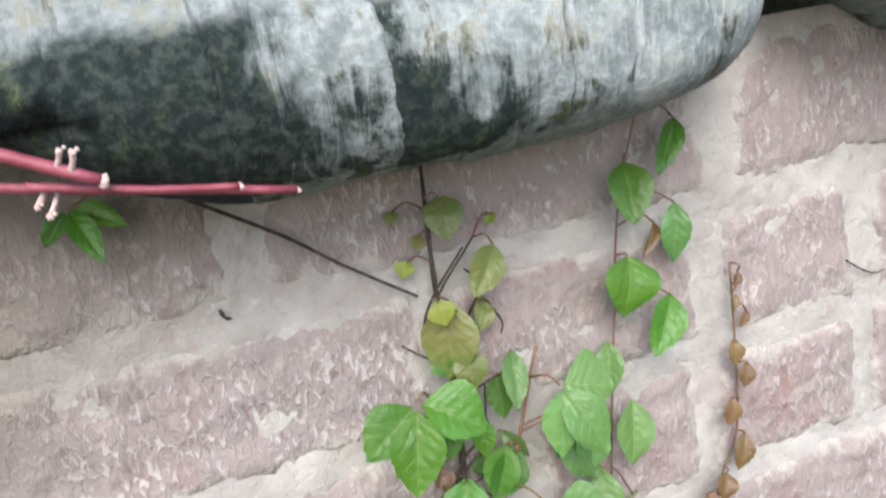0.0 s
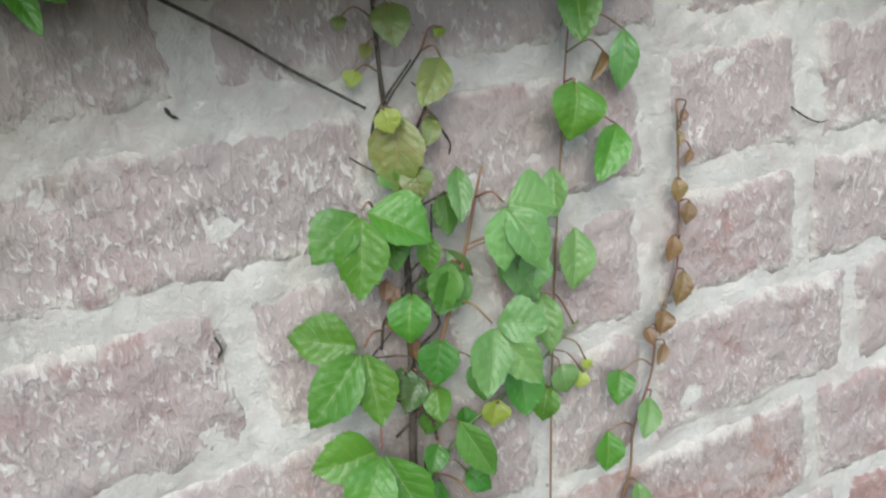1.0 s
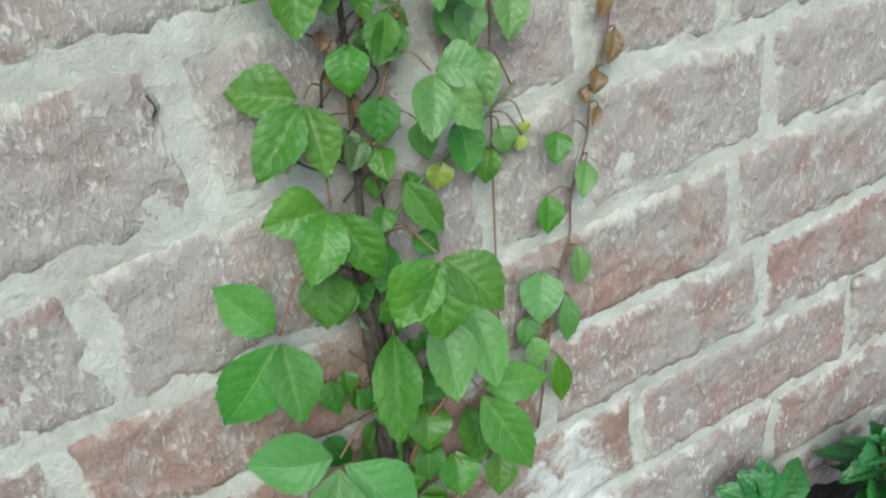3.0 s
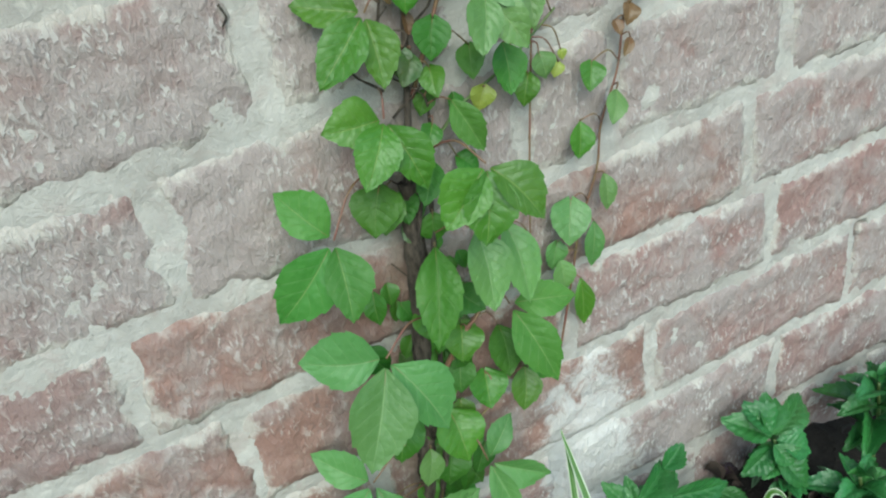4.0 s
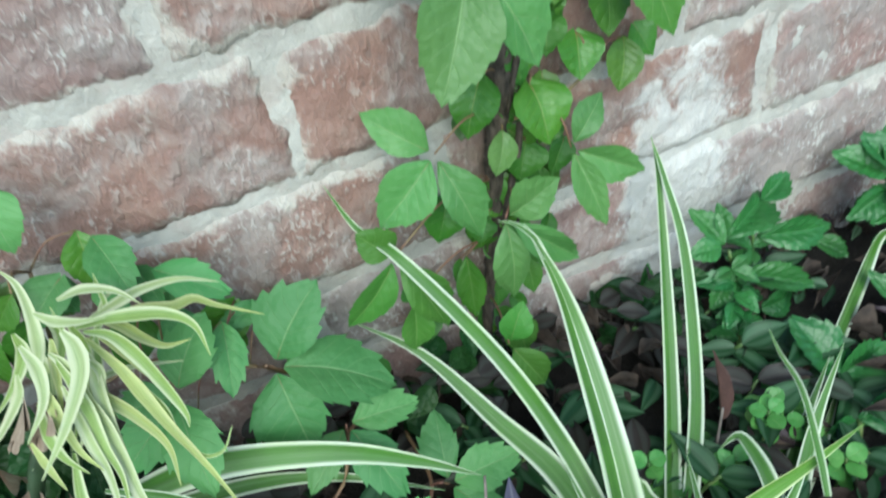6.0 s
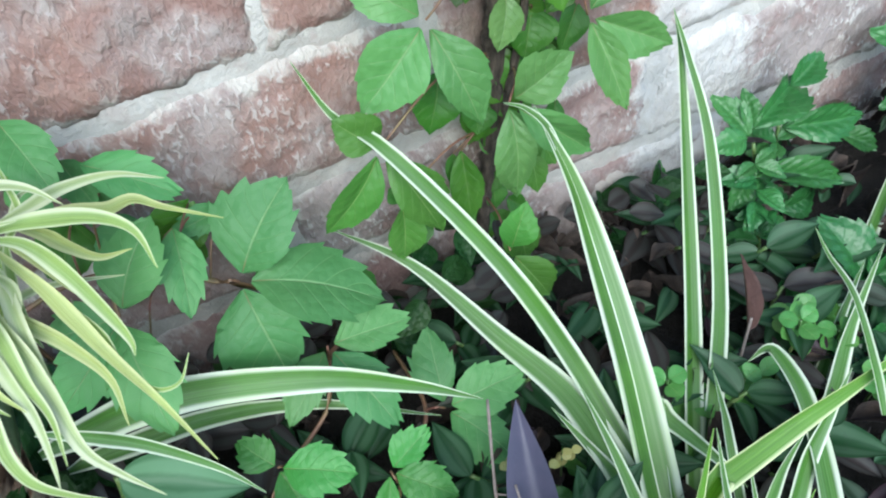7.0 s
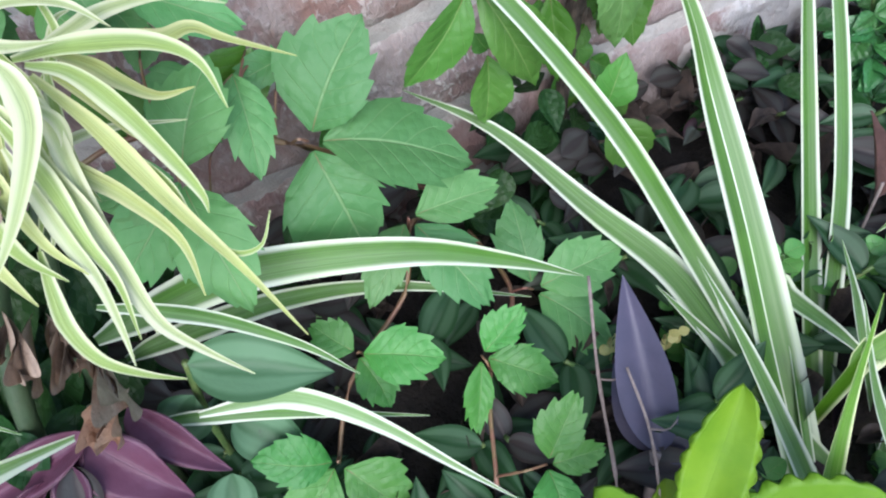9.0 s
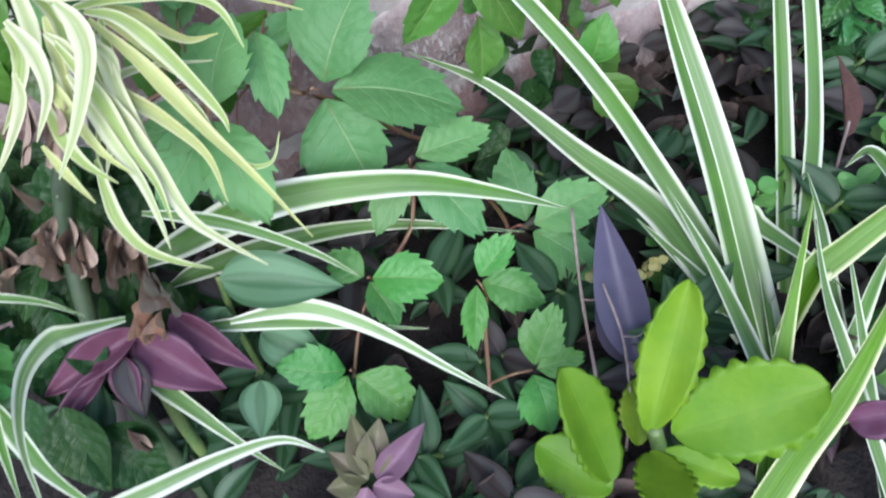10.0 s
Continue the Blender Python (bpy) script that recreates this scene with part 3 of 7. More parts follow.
            z += 0.025 * math.sin(8 * s + ph + (2 if v > 0 else 0)) * abs(v) ** 2 + twist * y * s
            z -= 0.25 * (abs(v) * w) ** 2
            verts.append((x, y, z))
            uvs.append((s, 0.5 + 0.5 * v))
    m = 2 * rows + 1
    for i in range(nl):
        for j in range(m - 1):
            q = i * m + j
            faces.append((q, q + m, q + m + 1, q + 1))
    return mesh_of(name, verts, faces, mat, uvs)


def leaf_set(name, kind, mat, n, **more):
    return [leaf_mesh(name, kind, mat, 100 + i, **more) for i in range(n)]


# the creeper's leaves: look -> (material, teeth, fold)
LOOKS = {"green": (LEAF, 0.07, 0.2), "pale": (LEAF_PALE, 0.065, 0.16), "cool": (LEAF_COOL, 0.075, 0.2), "sheen": (LEAF_SHEEN, 0.075, 0.2), "dark": (LEAF_DARK, 0.08, 0.18), "dull": (LEAF_OLD, 0.1, 0.2),
         "bronze": (LEAF_RED, 0.06, 0.15), "lime": (LEAF_LIME, 0.08, 0.2), "bud": (BUD, 0.1, 0.25), "broad": (LEAF_BROAD, 0.17, 0.12), "fresh": (LEAF_FRESH, 0.18, 0.14)}
LEAFLETS = {look: {lop: [toothed_leaf("leaflet", "creeper", mat, 100 + i, teeth, fold, lop=lop, veins=6) for i in range(4)] for lop in (0.82, 1.0, 1.18)} for look, (mat, teeth, fold) in LOOKS.items()}
HEARTS = {look: [toothed_leaf("leaf", "heart", mat, 200 + i, teeth * 0.8, fold, veins=5, arch=0.14) for i in range(4)] for look, (mat, teeth, fold) in LOOKS.items()}


def leaf_pose(base, tip, normal, width):
    base, x = Vector(base), Vector(tip) - Vector(base)
    length = x.length
    x.normalize()
    y = Vector(normal).normalized().cross(x).normalized()
    z = x.cross(y)
    return Matrix(((x.x * length, y.x * width, z.x * length, base.x), (x.y * length, y.y * width, z.y * length, base.y),
                   (x.z * length, y.z * width, z.z * length, base.z), (0, 0, 0, 1)))


def wiggle(normal, amount=0.22):
    return Vector(normal).normalized() + Vector((rng.uniform(-1, 1), rng.uniform(-1, 1), rng.uniform(-1, 1))) * amount


def compound_leaf(plant, at, look_kind, *tips):
    """A leaf of several leaflets, each given by tip, normal and width, on one petiole that runs back to the plant's stem."""
    at = Vector(at)
    n = sum((Vector(normal) for tip, normal, width in tips), Vector()).normalized()
    root = plant_root(plant, at)
    mid = (at + root) / 2 + n * 0.006 + Vector((0, 0, 0.18 * (at - root).length))
    stalk = part("compound_leaf", mesh_of("petiole", *tube([root, mid, at], 0.0007, 0.0006, 10, 6), PETIOLE), plant)
    mean = sum(((Vector(tip) - at).normalized() for tip, normal, width in tips), Vector())
    for i, (tip, normal, width) in enumerate(tips):
        along, up = (Vector(tip) - at).normalized(), Vector(normal)
        lop = 1.0
        if len(tips) == 3 and mean.length > 1.1 and along.angle(mean) > 0.35:
            lop = 1.18 if up.cross(along).dot(along - mean) > 0 else 0.82
        lift = up * (0.0022 * (i % 2))
        part("leaflet", rng.choice(LEAFLETS[look_kind][lop]), stalk, leaf_pose(at + (Vector(tip) - at) * 0.08 + lift, Vector(tip) + lift, up, width))


def single_leaf(plant, at, tip, normal, width, look_kind):
    at, n = Vector(at), Vector(normal)
    root = plant_root(plant, at)
    long = (Vector(tip) - at).length > 1.3 * width
    leaf = part("leaf", rng.choice(LEAFLETS[look_kind][1.0] if long else HEARTS[look_kind]), plant, leaf_pose(at, tip, n, width))
    if (root - at).length < 0.04:
        part("petiole", mesh_of("petiole", *tube([root, (at + root) / 2 + n * 0.004 + Vector((0, 0, 0.22 * (at - root).length)), at], 0.0006, 0.0005, 8, 5), PETIOLE), plant)
    return leaf


STEMS = {}


def plant_root(plant, at):
    """The nearest point of the plant's stems, a little above the leaf where there is one."""
    best, near = None, 9
    for c in STEMS.get(plant.name, ()):
        for q in c:
            d = (Vector(q) - at).length + (0.25 * max(0, q[2] - at.z - 0.02) if q[2] > at.z else 0.05 * (at.z - q[2]))
            if d < near:
                best, near = Vector(q), d
    if best is None or near > 0.09:
        return at + Vector((0.004, 0.008, 0.014)) if best is None else at + (best - at).normalized() * 0.05
    return best


def stem(plant, name, points, r0, r1, mat, n=24, sides=8, knots=0.06, label=""):
    STEMS.setdefault(plant.name, []).append(spline(points, 40))
    return part(name, mesh_of(name, *tube(points, r0, r1, n, sides, knots), mat), plant, None, label)


def blade_mesh(points, width, mat, hint=(0, -0.75, 0.66), n=26, fold=0.35, base_narrow=0.4):
    c = spline(points, n)
    verts, uvs, faces = [], [], []
    rows = 3
    last = None
    for k in range(n + 1):
        s = k / n
        d = Vector(c[min(k + 1, n)] - c[max(k - 1, 0)]).normalized()
        y = Vector(hint).cross(d)
        if last is not None and y.dot(last) < 0 and y.length < 0.4:
            y = last * 1.0
        y.normalize()
        if last is not None:
            y = (y * 0.5 + last * 0.5).normalized()
        last = y
        z = d.cross(y)
        w = width * 0.5 * min(1, base_narrow + (1 - base_narrow) * s / 0.35) * (1 - s ** 1.6) + 0.0002
        for j in range(-rows, rows + 1):
            v = j / rows
            p = Vector(c[k]) + y * (v * w) + z * (abs(v) ** 1.3 * w * fold + 0.04 * w * math.sin(17 * s + 2 * v))
            verts.append(p)
            uvs.append((s, 0.5 + 0.5 * v))
    m = 2 * rows + 1
    for k in range(n):
        for j in range(m - 1):
            q = k * m + j
            faces.append((q, q + m, q + m + 1, q + 1))
    return mesh_of("blade", verts, faces, mat, uvs)


BLADE_LOOK = {}


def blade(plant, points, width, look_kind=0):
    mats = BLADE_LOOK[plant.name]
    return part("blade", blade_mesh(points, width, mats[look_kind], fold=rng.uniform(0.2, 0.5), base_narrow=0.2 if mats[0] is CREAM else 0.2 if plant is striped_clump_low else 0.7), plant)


# ---- wall, ground, coping ----
BEDS = [-0.02, 0.066, 0.1405, 0.224, 0.306, 0.387, 0.4755, 0.5615, 0.645, 0.731]
PERPENDS = [[-0.45, -0.2, 0.05, 0.3, 0.55, 0.8], [-0.33, -0.08, 0.17, 0.416, 0.66, 0.9], [-0.47, -0.225, 0.02, 0.268, 0.505, 0.745], [-0.545, -0.305, -0.063, 0.19, 0.394, 0.635, 0.88],
            [-0.59, -0.35, -0.11, 0.13, 0.364, 0.60, 0.84], [-0.545, -0.305, -0.0645, 0.165, 0.238, 0.394, 0.635, 0.88], [-0.475, -0.235, 0.009, 0.135, 0.243, 0.354, 0.464, 0.70],
            [-0.37, -0.135, 0.10, 0.251, 0.354, 0.595, 0.84], [-0.46, -0.225, 0.018, 0.262, 0.50, 0.745]]


def bed(i, x):
    """Height of a bed joint: the courses wander a little."""
    tilt = (0.0, -0.004, 0.012, 0.02, 0.02, 0.022, 0.018, 0.008, 0.0, 0.0)[i]
    return BEDS[i] + tilt * max(-1.0, min(1.6, (x - 0.1) / 0.4)) * 0.8 + 0.002 * math.sin(9 * x + 2 * i)


for row in PERPENDS:
    while row[0] > -1.5:
        row.insert(0, row[0] - 0.24)
    while row[-1] < 2.0:
        row.append(row[-1] + 0.24)


wall = tagged(new("wall_north"), "low brick garden wall with worn limewash and thick pale mortar", "wall", kind="structure")


def joint(i):
    """Width of the joints in a course: they are wider and smeared higher up the wall."""
    return 0.0062 if i < 6 else 0.0085 if i < 7 else 0.0115




def brick_mesh(x0, x1, i, seed):
    r = random.Random(seed)
    nx, nz = max(12, int((x1 - x0) / 0.0032)), 24
    if x1 < -0.5 or x0 > 0.95:
        nx, nz = 12, 5
    proud = r.uniform(0.001, 0.0024) if i < 5 else r.uniform(0.0008, 0.0018)
    lean = r.uniform(-0.004, 0.004)
    verts, faces, uvs = [], [], []
    for b in range(nz + 1):
        for a in range(nx + 1):
            s, t = a / nx, b / nz
            x = x0 + (x1 - x0) * s
            lo, hi = bed(i, x) + joint(i) * 0.5, bed(i + 1, x) - joint(i) * 0.5
            z = lo + (hi - lo) * t
            x += lean * (t - 0.5) * 2
            e = min(s * (x1 - x0), (1 - s) * (x1 - x0), t * 0.066, (1 - t) * 0.066)
            wob = noise.noise(Vector((x * 40, z * 40, seed))) * 0.003 + noise.fractal(Vector((x * 130, z * 130, seed)), 0.8, 2.0, 3) * 0.0016
            if s in (0, 1):
                x += wob + 0.004 * noise.noise(Vector((z * 90, seed, 3)))
            if t in (0, 1):
                z += wob + 0.0025 * noise.noise(Vector((x * 90, seed, 7)))
            y = -proud - 0.0022 * noise.fractal(Vector((x * 45, z * 45, seed * 0.7)), 0.9, 2.1, 3) - 0.0011 * noise.fractal(Vector((x * 150 + z * 90, z * 170 - x * 60, seed)), 0.8, 2.0, 3)
            y += (0.0042 if i < 5 else 0.0036) * max(0, 1 - e / 0.0085) ** 1.6
            verts.append((x, y, z))
            uvs.append((min(1.0, e / 0.033), 0.0))
    m = nx + 1
    for b in range(nz):
        for a in range(nx):
            q = b * m + a
            faces.append((q, q + 1, q + m + 1, q + m))
    rim = [a for a in range(m)] + [b * m + nx for b in range(1, nz + 1)] + [nz * m + a for a in range(nx - 1, -1, -1)] + [b * m for b in range(nz - 1, 0, -1)]
    n0 = len(verts)
    verts += [(verts[q][0], 0.05, verts[q][2]) for q in rim]
    uvs += [(0.0, 0.0)] * len(rim)
    for k in range(len(rim)):
        k2 = (k + 1) % len(rim)
        faces.append((rim[k2], rim[k], n0 + k, n0 + k2))
    old = i >= 4 and x1 < 0.06 or i >= 6 and x0 < 0.0
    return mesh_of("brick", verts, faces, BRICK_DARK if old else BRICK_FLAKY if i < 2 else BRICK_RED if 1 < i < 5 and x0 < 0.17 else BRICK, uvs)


def mortar_sheet():
    nx, nz = 560, 300
    x0, x1, z0, z1 = -0.5, 0.95, -0.04, 0.735
    verts, faces = [], []
    for b in range(nz + 1):
        for a in range(nx + 1):
            x, z = x0 + (x1 - x0) * a / nx, z0 + (z1 - z0) * b / nz
            y = 0.0011 - 0.0016 * noise.fractal(Vector((x * 42, z * 42, 5)), 0.9, 2.0, 5) - 0.0010 * noise.noise(Vector((x * 9, z * 9, 2))) - 0.0009 * max(0, min(1, (z - 0.25) / 0.35))
            if abs(x - 0.513 - 0.1 * (0.21 - z)) < 0.007 and 0.184 < z < 0.237:
                y = 0.0165
            if z < 0.06:
                y -= 0.0045 * min(1, (0.06 - z) / 0.02) * (0.2 + 1.4 * noise.noise(Vector((x * 24, z * 24, 9))))
            verts.append((x, y, z))
    m = nx + 1
    for b in range(nz):
        for a in range(nx):
            q = b * m + a
            faces.append((q, q + 1, q + m + 1, q + m))
    return mesh_of("mortar", verts, faces, MORTAR)


def box(x0, x1, y0, y1, z0, z1):
    v = [(x, y, z) for x in (x0, x1) for y in (y0, y1) for z in (z0, z1)]
    return v, [(0, 1, 3, 2), (4, 6, 7, 5), (0, 4, 5, 1), (2, 3, 7, 6), (0, 2, 6, 4), (1, 5, 7, 3)]


part("wall_core", mesh_of("wall_core", *joined([box(-1.75, 2.2, 0.018, 0.22, -0.1, 0.725), box(-1.75, -0.5, 0.0025, 0.018, -0.1, 0.725), box(0.95, 2.2, 0.0025, 0.018, -0.1, 0.725)]), MORTAR, smooth=False), wall)
part("mortar", mortar_sheet(), wall, None, "pale gritty lime mortar")


def ground_mesh():
    verts, faces = [], []
    xs = [-60, -12, -3, -1.2] + [-0.8 + 0.02 * k for k in range(91)] + [1.4, 3, 12, 60]
    ys = [-60, -12, -3, -1.2] + [-0.8 + 0.02 * k for k in range(42)] + [0.1, 0.5, 3, 12, 60]
    for y in ys:
        for x in xs:
            near = abs(x) < 1.5 and abs(y) < 1.5
            z = -0.004 + (0.016 * noise.fractal(Vector((x * 12, y * 12, 1)), 0.9, 2.0, 4) if near else 0)
            verts.append((x, y, z))
    m = len(xs)
    for b in range(len(ys) - 1):
        for a in range(m - 1):
            q = b * m + a
            faces.append((q, q + 1, q + m + 1, q + m))
    return mesh_of("ground", verts, faces, SOIL)


tagged(new("ground", ground_mesh()), "dark damp garden soil at the foot of the wall", "soil", kind="structure")


def coping_stone(x0, x1, z0, seed, label):
    """A long cement block with a rounded nose, rounded ends and a worn lip along the top."""
    r = random.Random(seed)
    n, k = 64, 44
    cx, hl = (x0 + x1) / 2, (x1 - x0) / 2
    prof = []
    for j in range(k):
        w = 2 * math.pi * j / k
        c, s = math.cos(w), math.sin(w)
        py = math.copysign(abs(c) ** 0.55, c)
        pz = math.copysign(abs(s) ** 0.6, s)
        prof.append((py, pz))
    verts, faces = [], []
    for a in range(n + 1):
        u = -1 + 2 * a / n
        u = math.copysign(1 - (1 - abs(u)) ** 1.7, u)
        e = (1 - min(1, abs(u)) ** 4) ** 0.45
        for py, pz in prof:
            x = cx + hl * u
            ry = (0.118 if py < 0 else 0.17) * (0.25 + 0.75 * e) * (1.0 if a not in (0, n) else 0.02)
            rz = (0.042 if pz < 0 else 0.05) * (0.3 + 0.7 * e) * (1.0 if a not in (0, n) else 0.02)
            y = 0.02 + ry * py
            z = z0 + 0.042 + rz * pz
            if pz < -0.2:
                z += 0.05 * max(0, (-u - 0.258) / 0.592) ** 1.5 + 0.014 * max(0, u) ** 5
            y += 0.0035 * noise.fractal(Vector((x * 22, z * 30, seed)), 0.9, 2, 4)
            z += 0.003 * noise.fractal(Vector((x * 25, y * 30, seed + 4)), 0.9, 2, 4)
            if pz > 0.75 and py < 0:
                y -= 0.004
            elif pz > 0.45 and py < 0:
                y += 0.003
            verts.append((x, y, z))
    for a in range(n):
        for j in range(k):
            j2 = (j + 1) % k
            faces.append((a * k + j, a * k + j2, (a + 1) * k + j2, (a + 1) * k + j))
    faces.append(tuple(range(k))[::-1])
    faces.append(tuple(n * k + j for j in range(k)))
    me = mesh_of("coping_stone", verts, faces, COPING)
    return tagged(new("coping_stone", me), label, "coping stone", "coping stones on the wall")


coping_stone(-0.105, 0.262, 0.699, 1, "rounded cement coping stone streaked with dark green algae")
coping_stone(0.274, 0.64, 0.706, 2, "pale cement coping stone with a rounded end on the wall")
coping_stone(-0.5, -0.117, 0.702, 3, "rounded cement coping stone with algae stains on the wall")
coping_stone(0.655, 1.04, 0.702, 4, "pale cement coping stone with a rounded end on the wall")
for k in range(3):
    coping_stone(-0.515 - 0.385 * (k + 1), -0.53 - 0.385 * k, 0.702, 5 + k, "rounded cement coping stone with algae stains on the wall")
    coping_stone(1.055 + 0.385 * k, 1.04 + 0.385 * (k + 1), 0.703, 9 + k, "pale cement coping stone with a rounded end on the wall")

# ---- plants: stems and stocks ----
vine = thing("creeper_vine", (0.03, -0.01, 0.0), "climbing creeper with toothed green three-part leaves on the brick wall", "climbing plant")
stem(vine, "main_stem", [(0.052, -0.013, 0.19), (0.058, -0.013, 0.24), (0.068, -0.012, 0.32), (0.078, -0.01, 0.42)], 0.0075, 0.0058, BARK, 50, 11, 0.2, "brown woody stem")
for k, ph in enumerate((0.0, 2.1, 4.2)):
    strand = [(0.045 + 0.1 * z - 0.002 + 0.0065 * math.cos(ph + 26 * z), -0.012 + 0.006 * math.sin(ph + 26 * z), z) for z in (0.12, 0.16, 0.2, 0.24, 0.28, 0.32, 0.36, 0.4, 0.44)]
    stem(vine, "root_strand", strand, 0.0026, 0.0014, BARK, 60, 7, 0.25)
stem(vine, "lower_stem", [(0.03, -0.02, -0.01), (0.036, -0.012, 0.06), (0.045, -0.011, 0.12), (0.052, -0.013, 0.195)], 0.0024, 0.0068, BARK, 36, 9, 0.2)
stem(vine, "upper_stem", [(0.078, -0.01, 0.415), (0.09, -0.008, 0.49), (0.10, -0.008, 0.58), (0.10, -0.006, 0.64), (0.103, -0.008, 0.70)], 0.0024, 0.0008, BARK, 36, 7, 0.1)
stem(vine, "branch", [(0.091, -0.006, 0.637), (0.06, -0.006, 0.66), (0.037, -0.006, 0.679), (0.002, -0.012, 0.704)], 0.0007, 0.0009, BARK)
stem(vine, "branch", [(0.062, -0.012, 0.25), (0.09, -0.02, 0.30), (0.125, -0.022, 0.335), (0.15, -0.03, 0.36)], 0.0022, 0.001, PETIOLE)
stem(vine, "branch", [(0.09, -0.008, 0.47), (0.12, -0.014, 0.54), (0.142, -0.014, 0.60)], 0.0016, 0.0008, PETIOLE)
stem(vine, "branch", [(0.082, -0.01, 0.42), (0.115, -0.01, 0.455), (0.155, -0.008, 0.475), (0.19, -0.008, 0.50)], 0.0012, 0.0007, GREEN_STEM)
stem(vine, "branch", [(0.06, -0.012, 0.22), (0.085, -0.025, 0.23), (0.11, -0.022, 0.24)], 0.0014, 0.0008, PETIOLE)
side_vine = thing("creeper_shoot", (0.16, -0.006, 0.2), "thin creeper shoots with small heart-shaped leaves against the bricks", "climbing plant")
stem(side_vine, "stem", [(0.15, -0.02, 0.33), (0.165, -0.008, 0.42), (0.178, -0.006, 0.52), (0.19, -0.006, 0.60), (0.20, -0.006, 0.66), (0.215, -0.008, 0.705)], 0.0007, 0.0005, PETIOLE)
stem(side_vine, "stem", [(0.175, -0.01, 0.25), (0.19, -0.008, 0.305), (0.2, -0.007, 0.345), (0.217, -0.006, 0.385), (0.222, -0.006, 0.417), (0.236, -0.006, 0.45), (0.243, -0.006, 0.485), (0.257, -0.006, 0.515), (0.26, -0.006, 0.56), (0.261, -0.006, 0.612)], 0.0009, 0.0006, PETIOLE, 60)
ground_creeper = thing("creeper_runner", (-0.11, -0.04, 0.0), "creeper runners with large toothed green leaves over the bed", "creeper")
stem(ground_creeper, "runner", [(-0.02, -0.03, 0.02), (-0.07, -0.04, 0.07), (-0.115, -0.058, 0.14), (-0.17, -0.05, 0.17), (-0.22, -0.05, 0.16)], 0.0016, 0.0012, PETIOLE)
stem(ground_creeper, "runner", [(-0.06, -0.05, 0.05), (-0.085, -0.08, 0.09), (-0.10, -0.10, 0.07), (-0.14, -0.12, 0.05), (-0.165, -0.155, 0.03)], 0.0014, 0.001, PETIOLE)
stem(ground_creeper, "runner", [(-0.05, -0.06, 0.04), (-0.05, -0.11, 0.045), (-0.08, -0.145, 0.045), (-0.10, -0.19, 0.04)], 0.0013, 0.001, PETIOLE)
fill = random.Random(21)
for k in range(92):
    z = fill.uniform(0.06, 0.66) if k % 3 == 0 else fill.uniform(0.06, 0.36)
    at = Vector((0.03 + 0.11 * z + fill.gauss(0.012, 0.016), fill.uniform(-0.013, -0.006), z))
    size, turn = fill.uniform(0.008, 0.016) if z > 0.36 else fill.uniform(0.013, 0.025), fill.uniform(-0.9, 0.9)
    kind = fill.choice(("dull", "dark", "dark", "green") if z > 0.3 else ("dark", "green", "cool", "cool"))
    part("leaf", fill.choice(HEARTS[kind]), vine, leaf_pose(at, at + Vector((math.sin(turn), -0.25, -math.cos(turn))) * size, (fill.uniform(-0.4, 0.4), -1, 0.3), size * fill.uniform(0.7, 0.95)))
for k in range(22):
    z = fill.uniform(0.2, 0.66)
    x = 0.035 + 0.1 * z + fill.uniform(-0.01, 0.02)
    stem(vine, "tendril", [(x, -0.008, z), (x + fill.uniform(-0.02, 0.02), -0.014, z + 0.02), (x + fill.uniform(-0.03, 0.03), -0.008, z + fill.uniform(0.02, 0.05))], 0.0009, 0.0005, BARK, 10, 5)
striped_clump = thing("striped_grass_clump", (0.05, -0.18, 0.0), "tall arching green blades with white margins in the bed", "striped plant", "striped clumps")
striped_clump_front = thing("striped_grass_clump", (0.06, -0.25, 0.0), "broad bright green blades with cream margins in the bed", "striped plant", "striped clumps")
striped_clump_low = thing("striped_grass_clump", (-0.2, -0.1, 0.0), "low green blades with white margins lying over other plants", "striped plant", "striped clumps")
cream_clump = thing("spider_plant", (-0.24, -0.1, 0.0), "drooping tuft of cream and yellow-green striped leaves on stalks", "spider plant")
BLADE_LOOK.update({striped_clump.name: (STRIPE, STRIPE_MID), striped_clump_front.name: (STRIPE, STRIPE_VIVID),
                   striped_clump_low.name: (STRIPE, STRIPE_LIT), cream_clump.name: (CREAM, CREAM_MID, CREAM_GREEN)})
stem(cream_clump, "stalk", [(-0.262, -0.15, -0.01), (-0.2534, -0.1282, 0.10), (-0.2318, -0.105, 0.166), (-0.205, -0.095, 0.21)], 0.0045, 0.0035, DARK_STEM)
stem(cream_clump, "stalk", [(-0.235, -0.11, -0.01), (-0.232, -0.10, 0.10), (-0.212, -0.085, 0.17), (-0.19, -0.08, 0.215)], 0.003, 0.0025, DARK_STEM)

violet_plant = thing("wine_purple_plant", (-0.245, -0.14, 0.0), "wine-purple pointed leaves in a rosette under the striped tuft", "purple plant")
stem(violet_plant, "stem", [(-0.248, -0.15, -0.01), (-0.245, -0.14, 0.05), (-0.236, -0.13, 0.105)], 0.0035, 0.003, GREEN_STEM)
LANCE_VIOLET = leaf_set("purple_leaf", "lance", VIOLET, 3, fold=0.3, droop=0.1, thick=0.01)
LANCE_SILVER = leaf_set("silver_leaf", "lance", SILVER_GREEN, 3, fold=0.2, droop=0.18)
LANCE_DUSK = leaf_set("dusky_leaf", "lance", SILVER_PURPLE, 3, fold=0.2, droop=0.18)


def rosette_leaf(plant, at, tip, normal, width):
    part("leaf", rng.choice(LANCE_VIOLET), plant, leaf_pose(at, tip, wiggle(normal, 0.15), width))


def silver_sprig(at, seed):
    """A short trailing shoot with a few silver-striped leaves."""
    r = random.Random(seed)
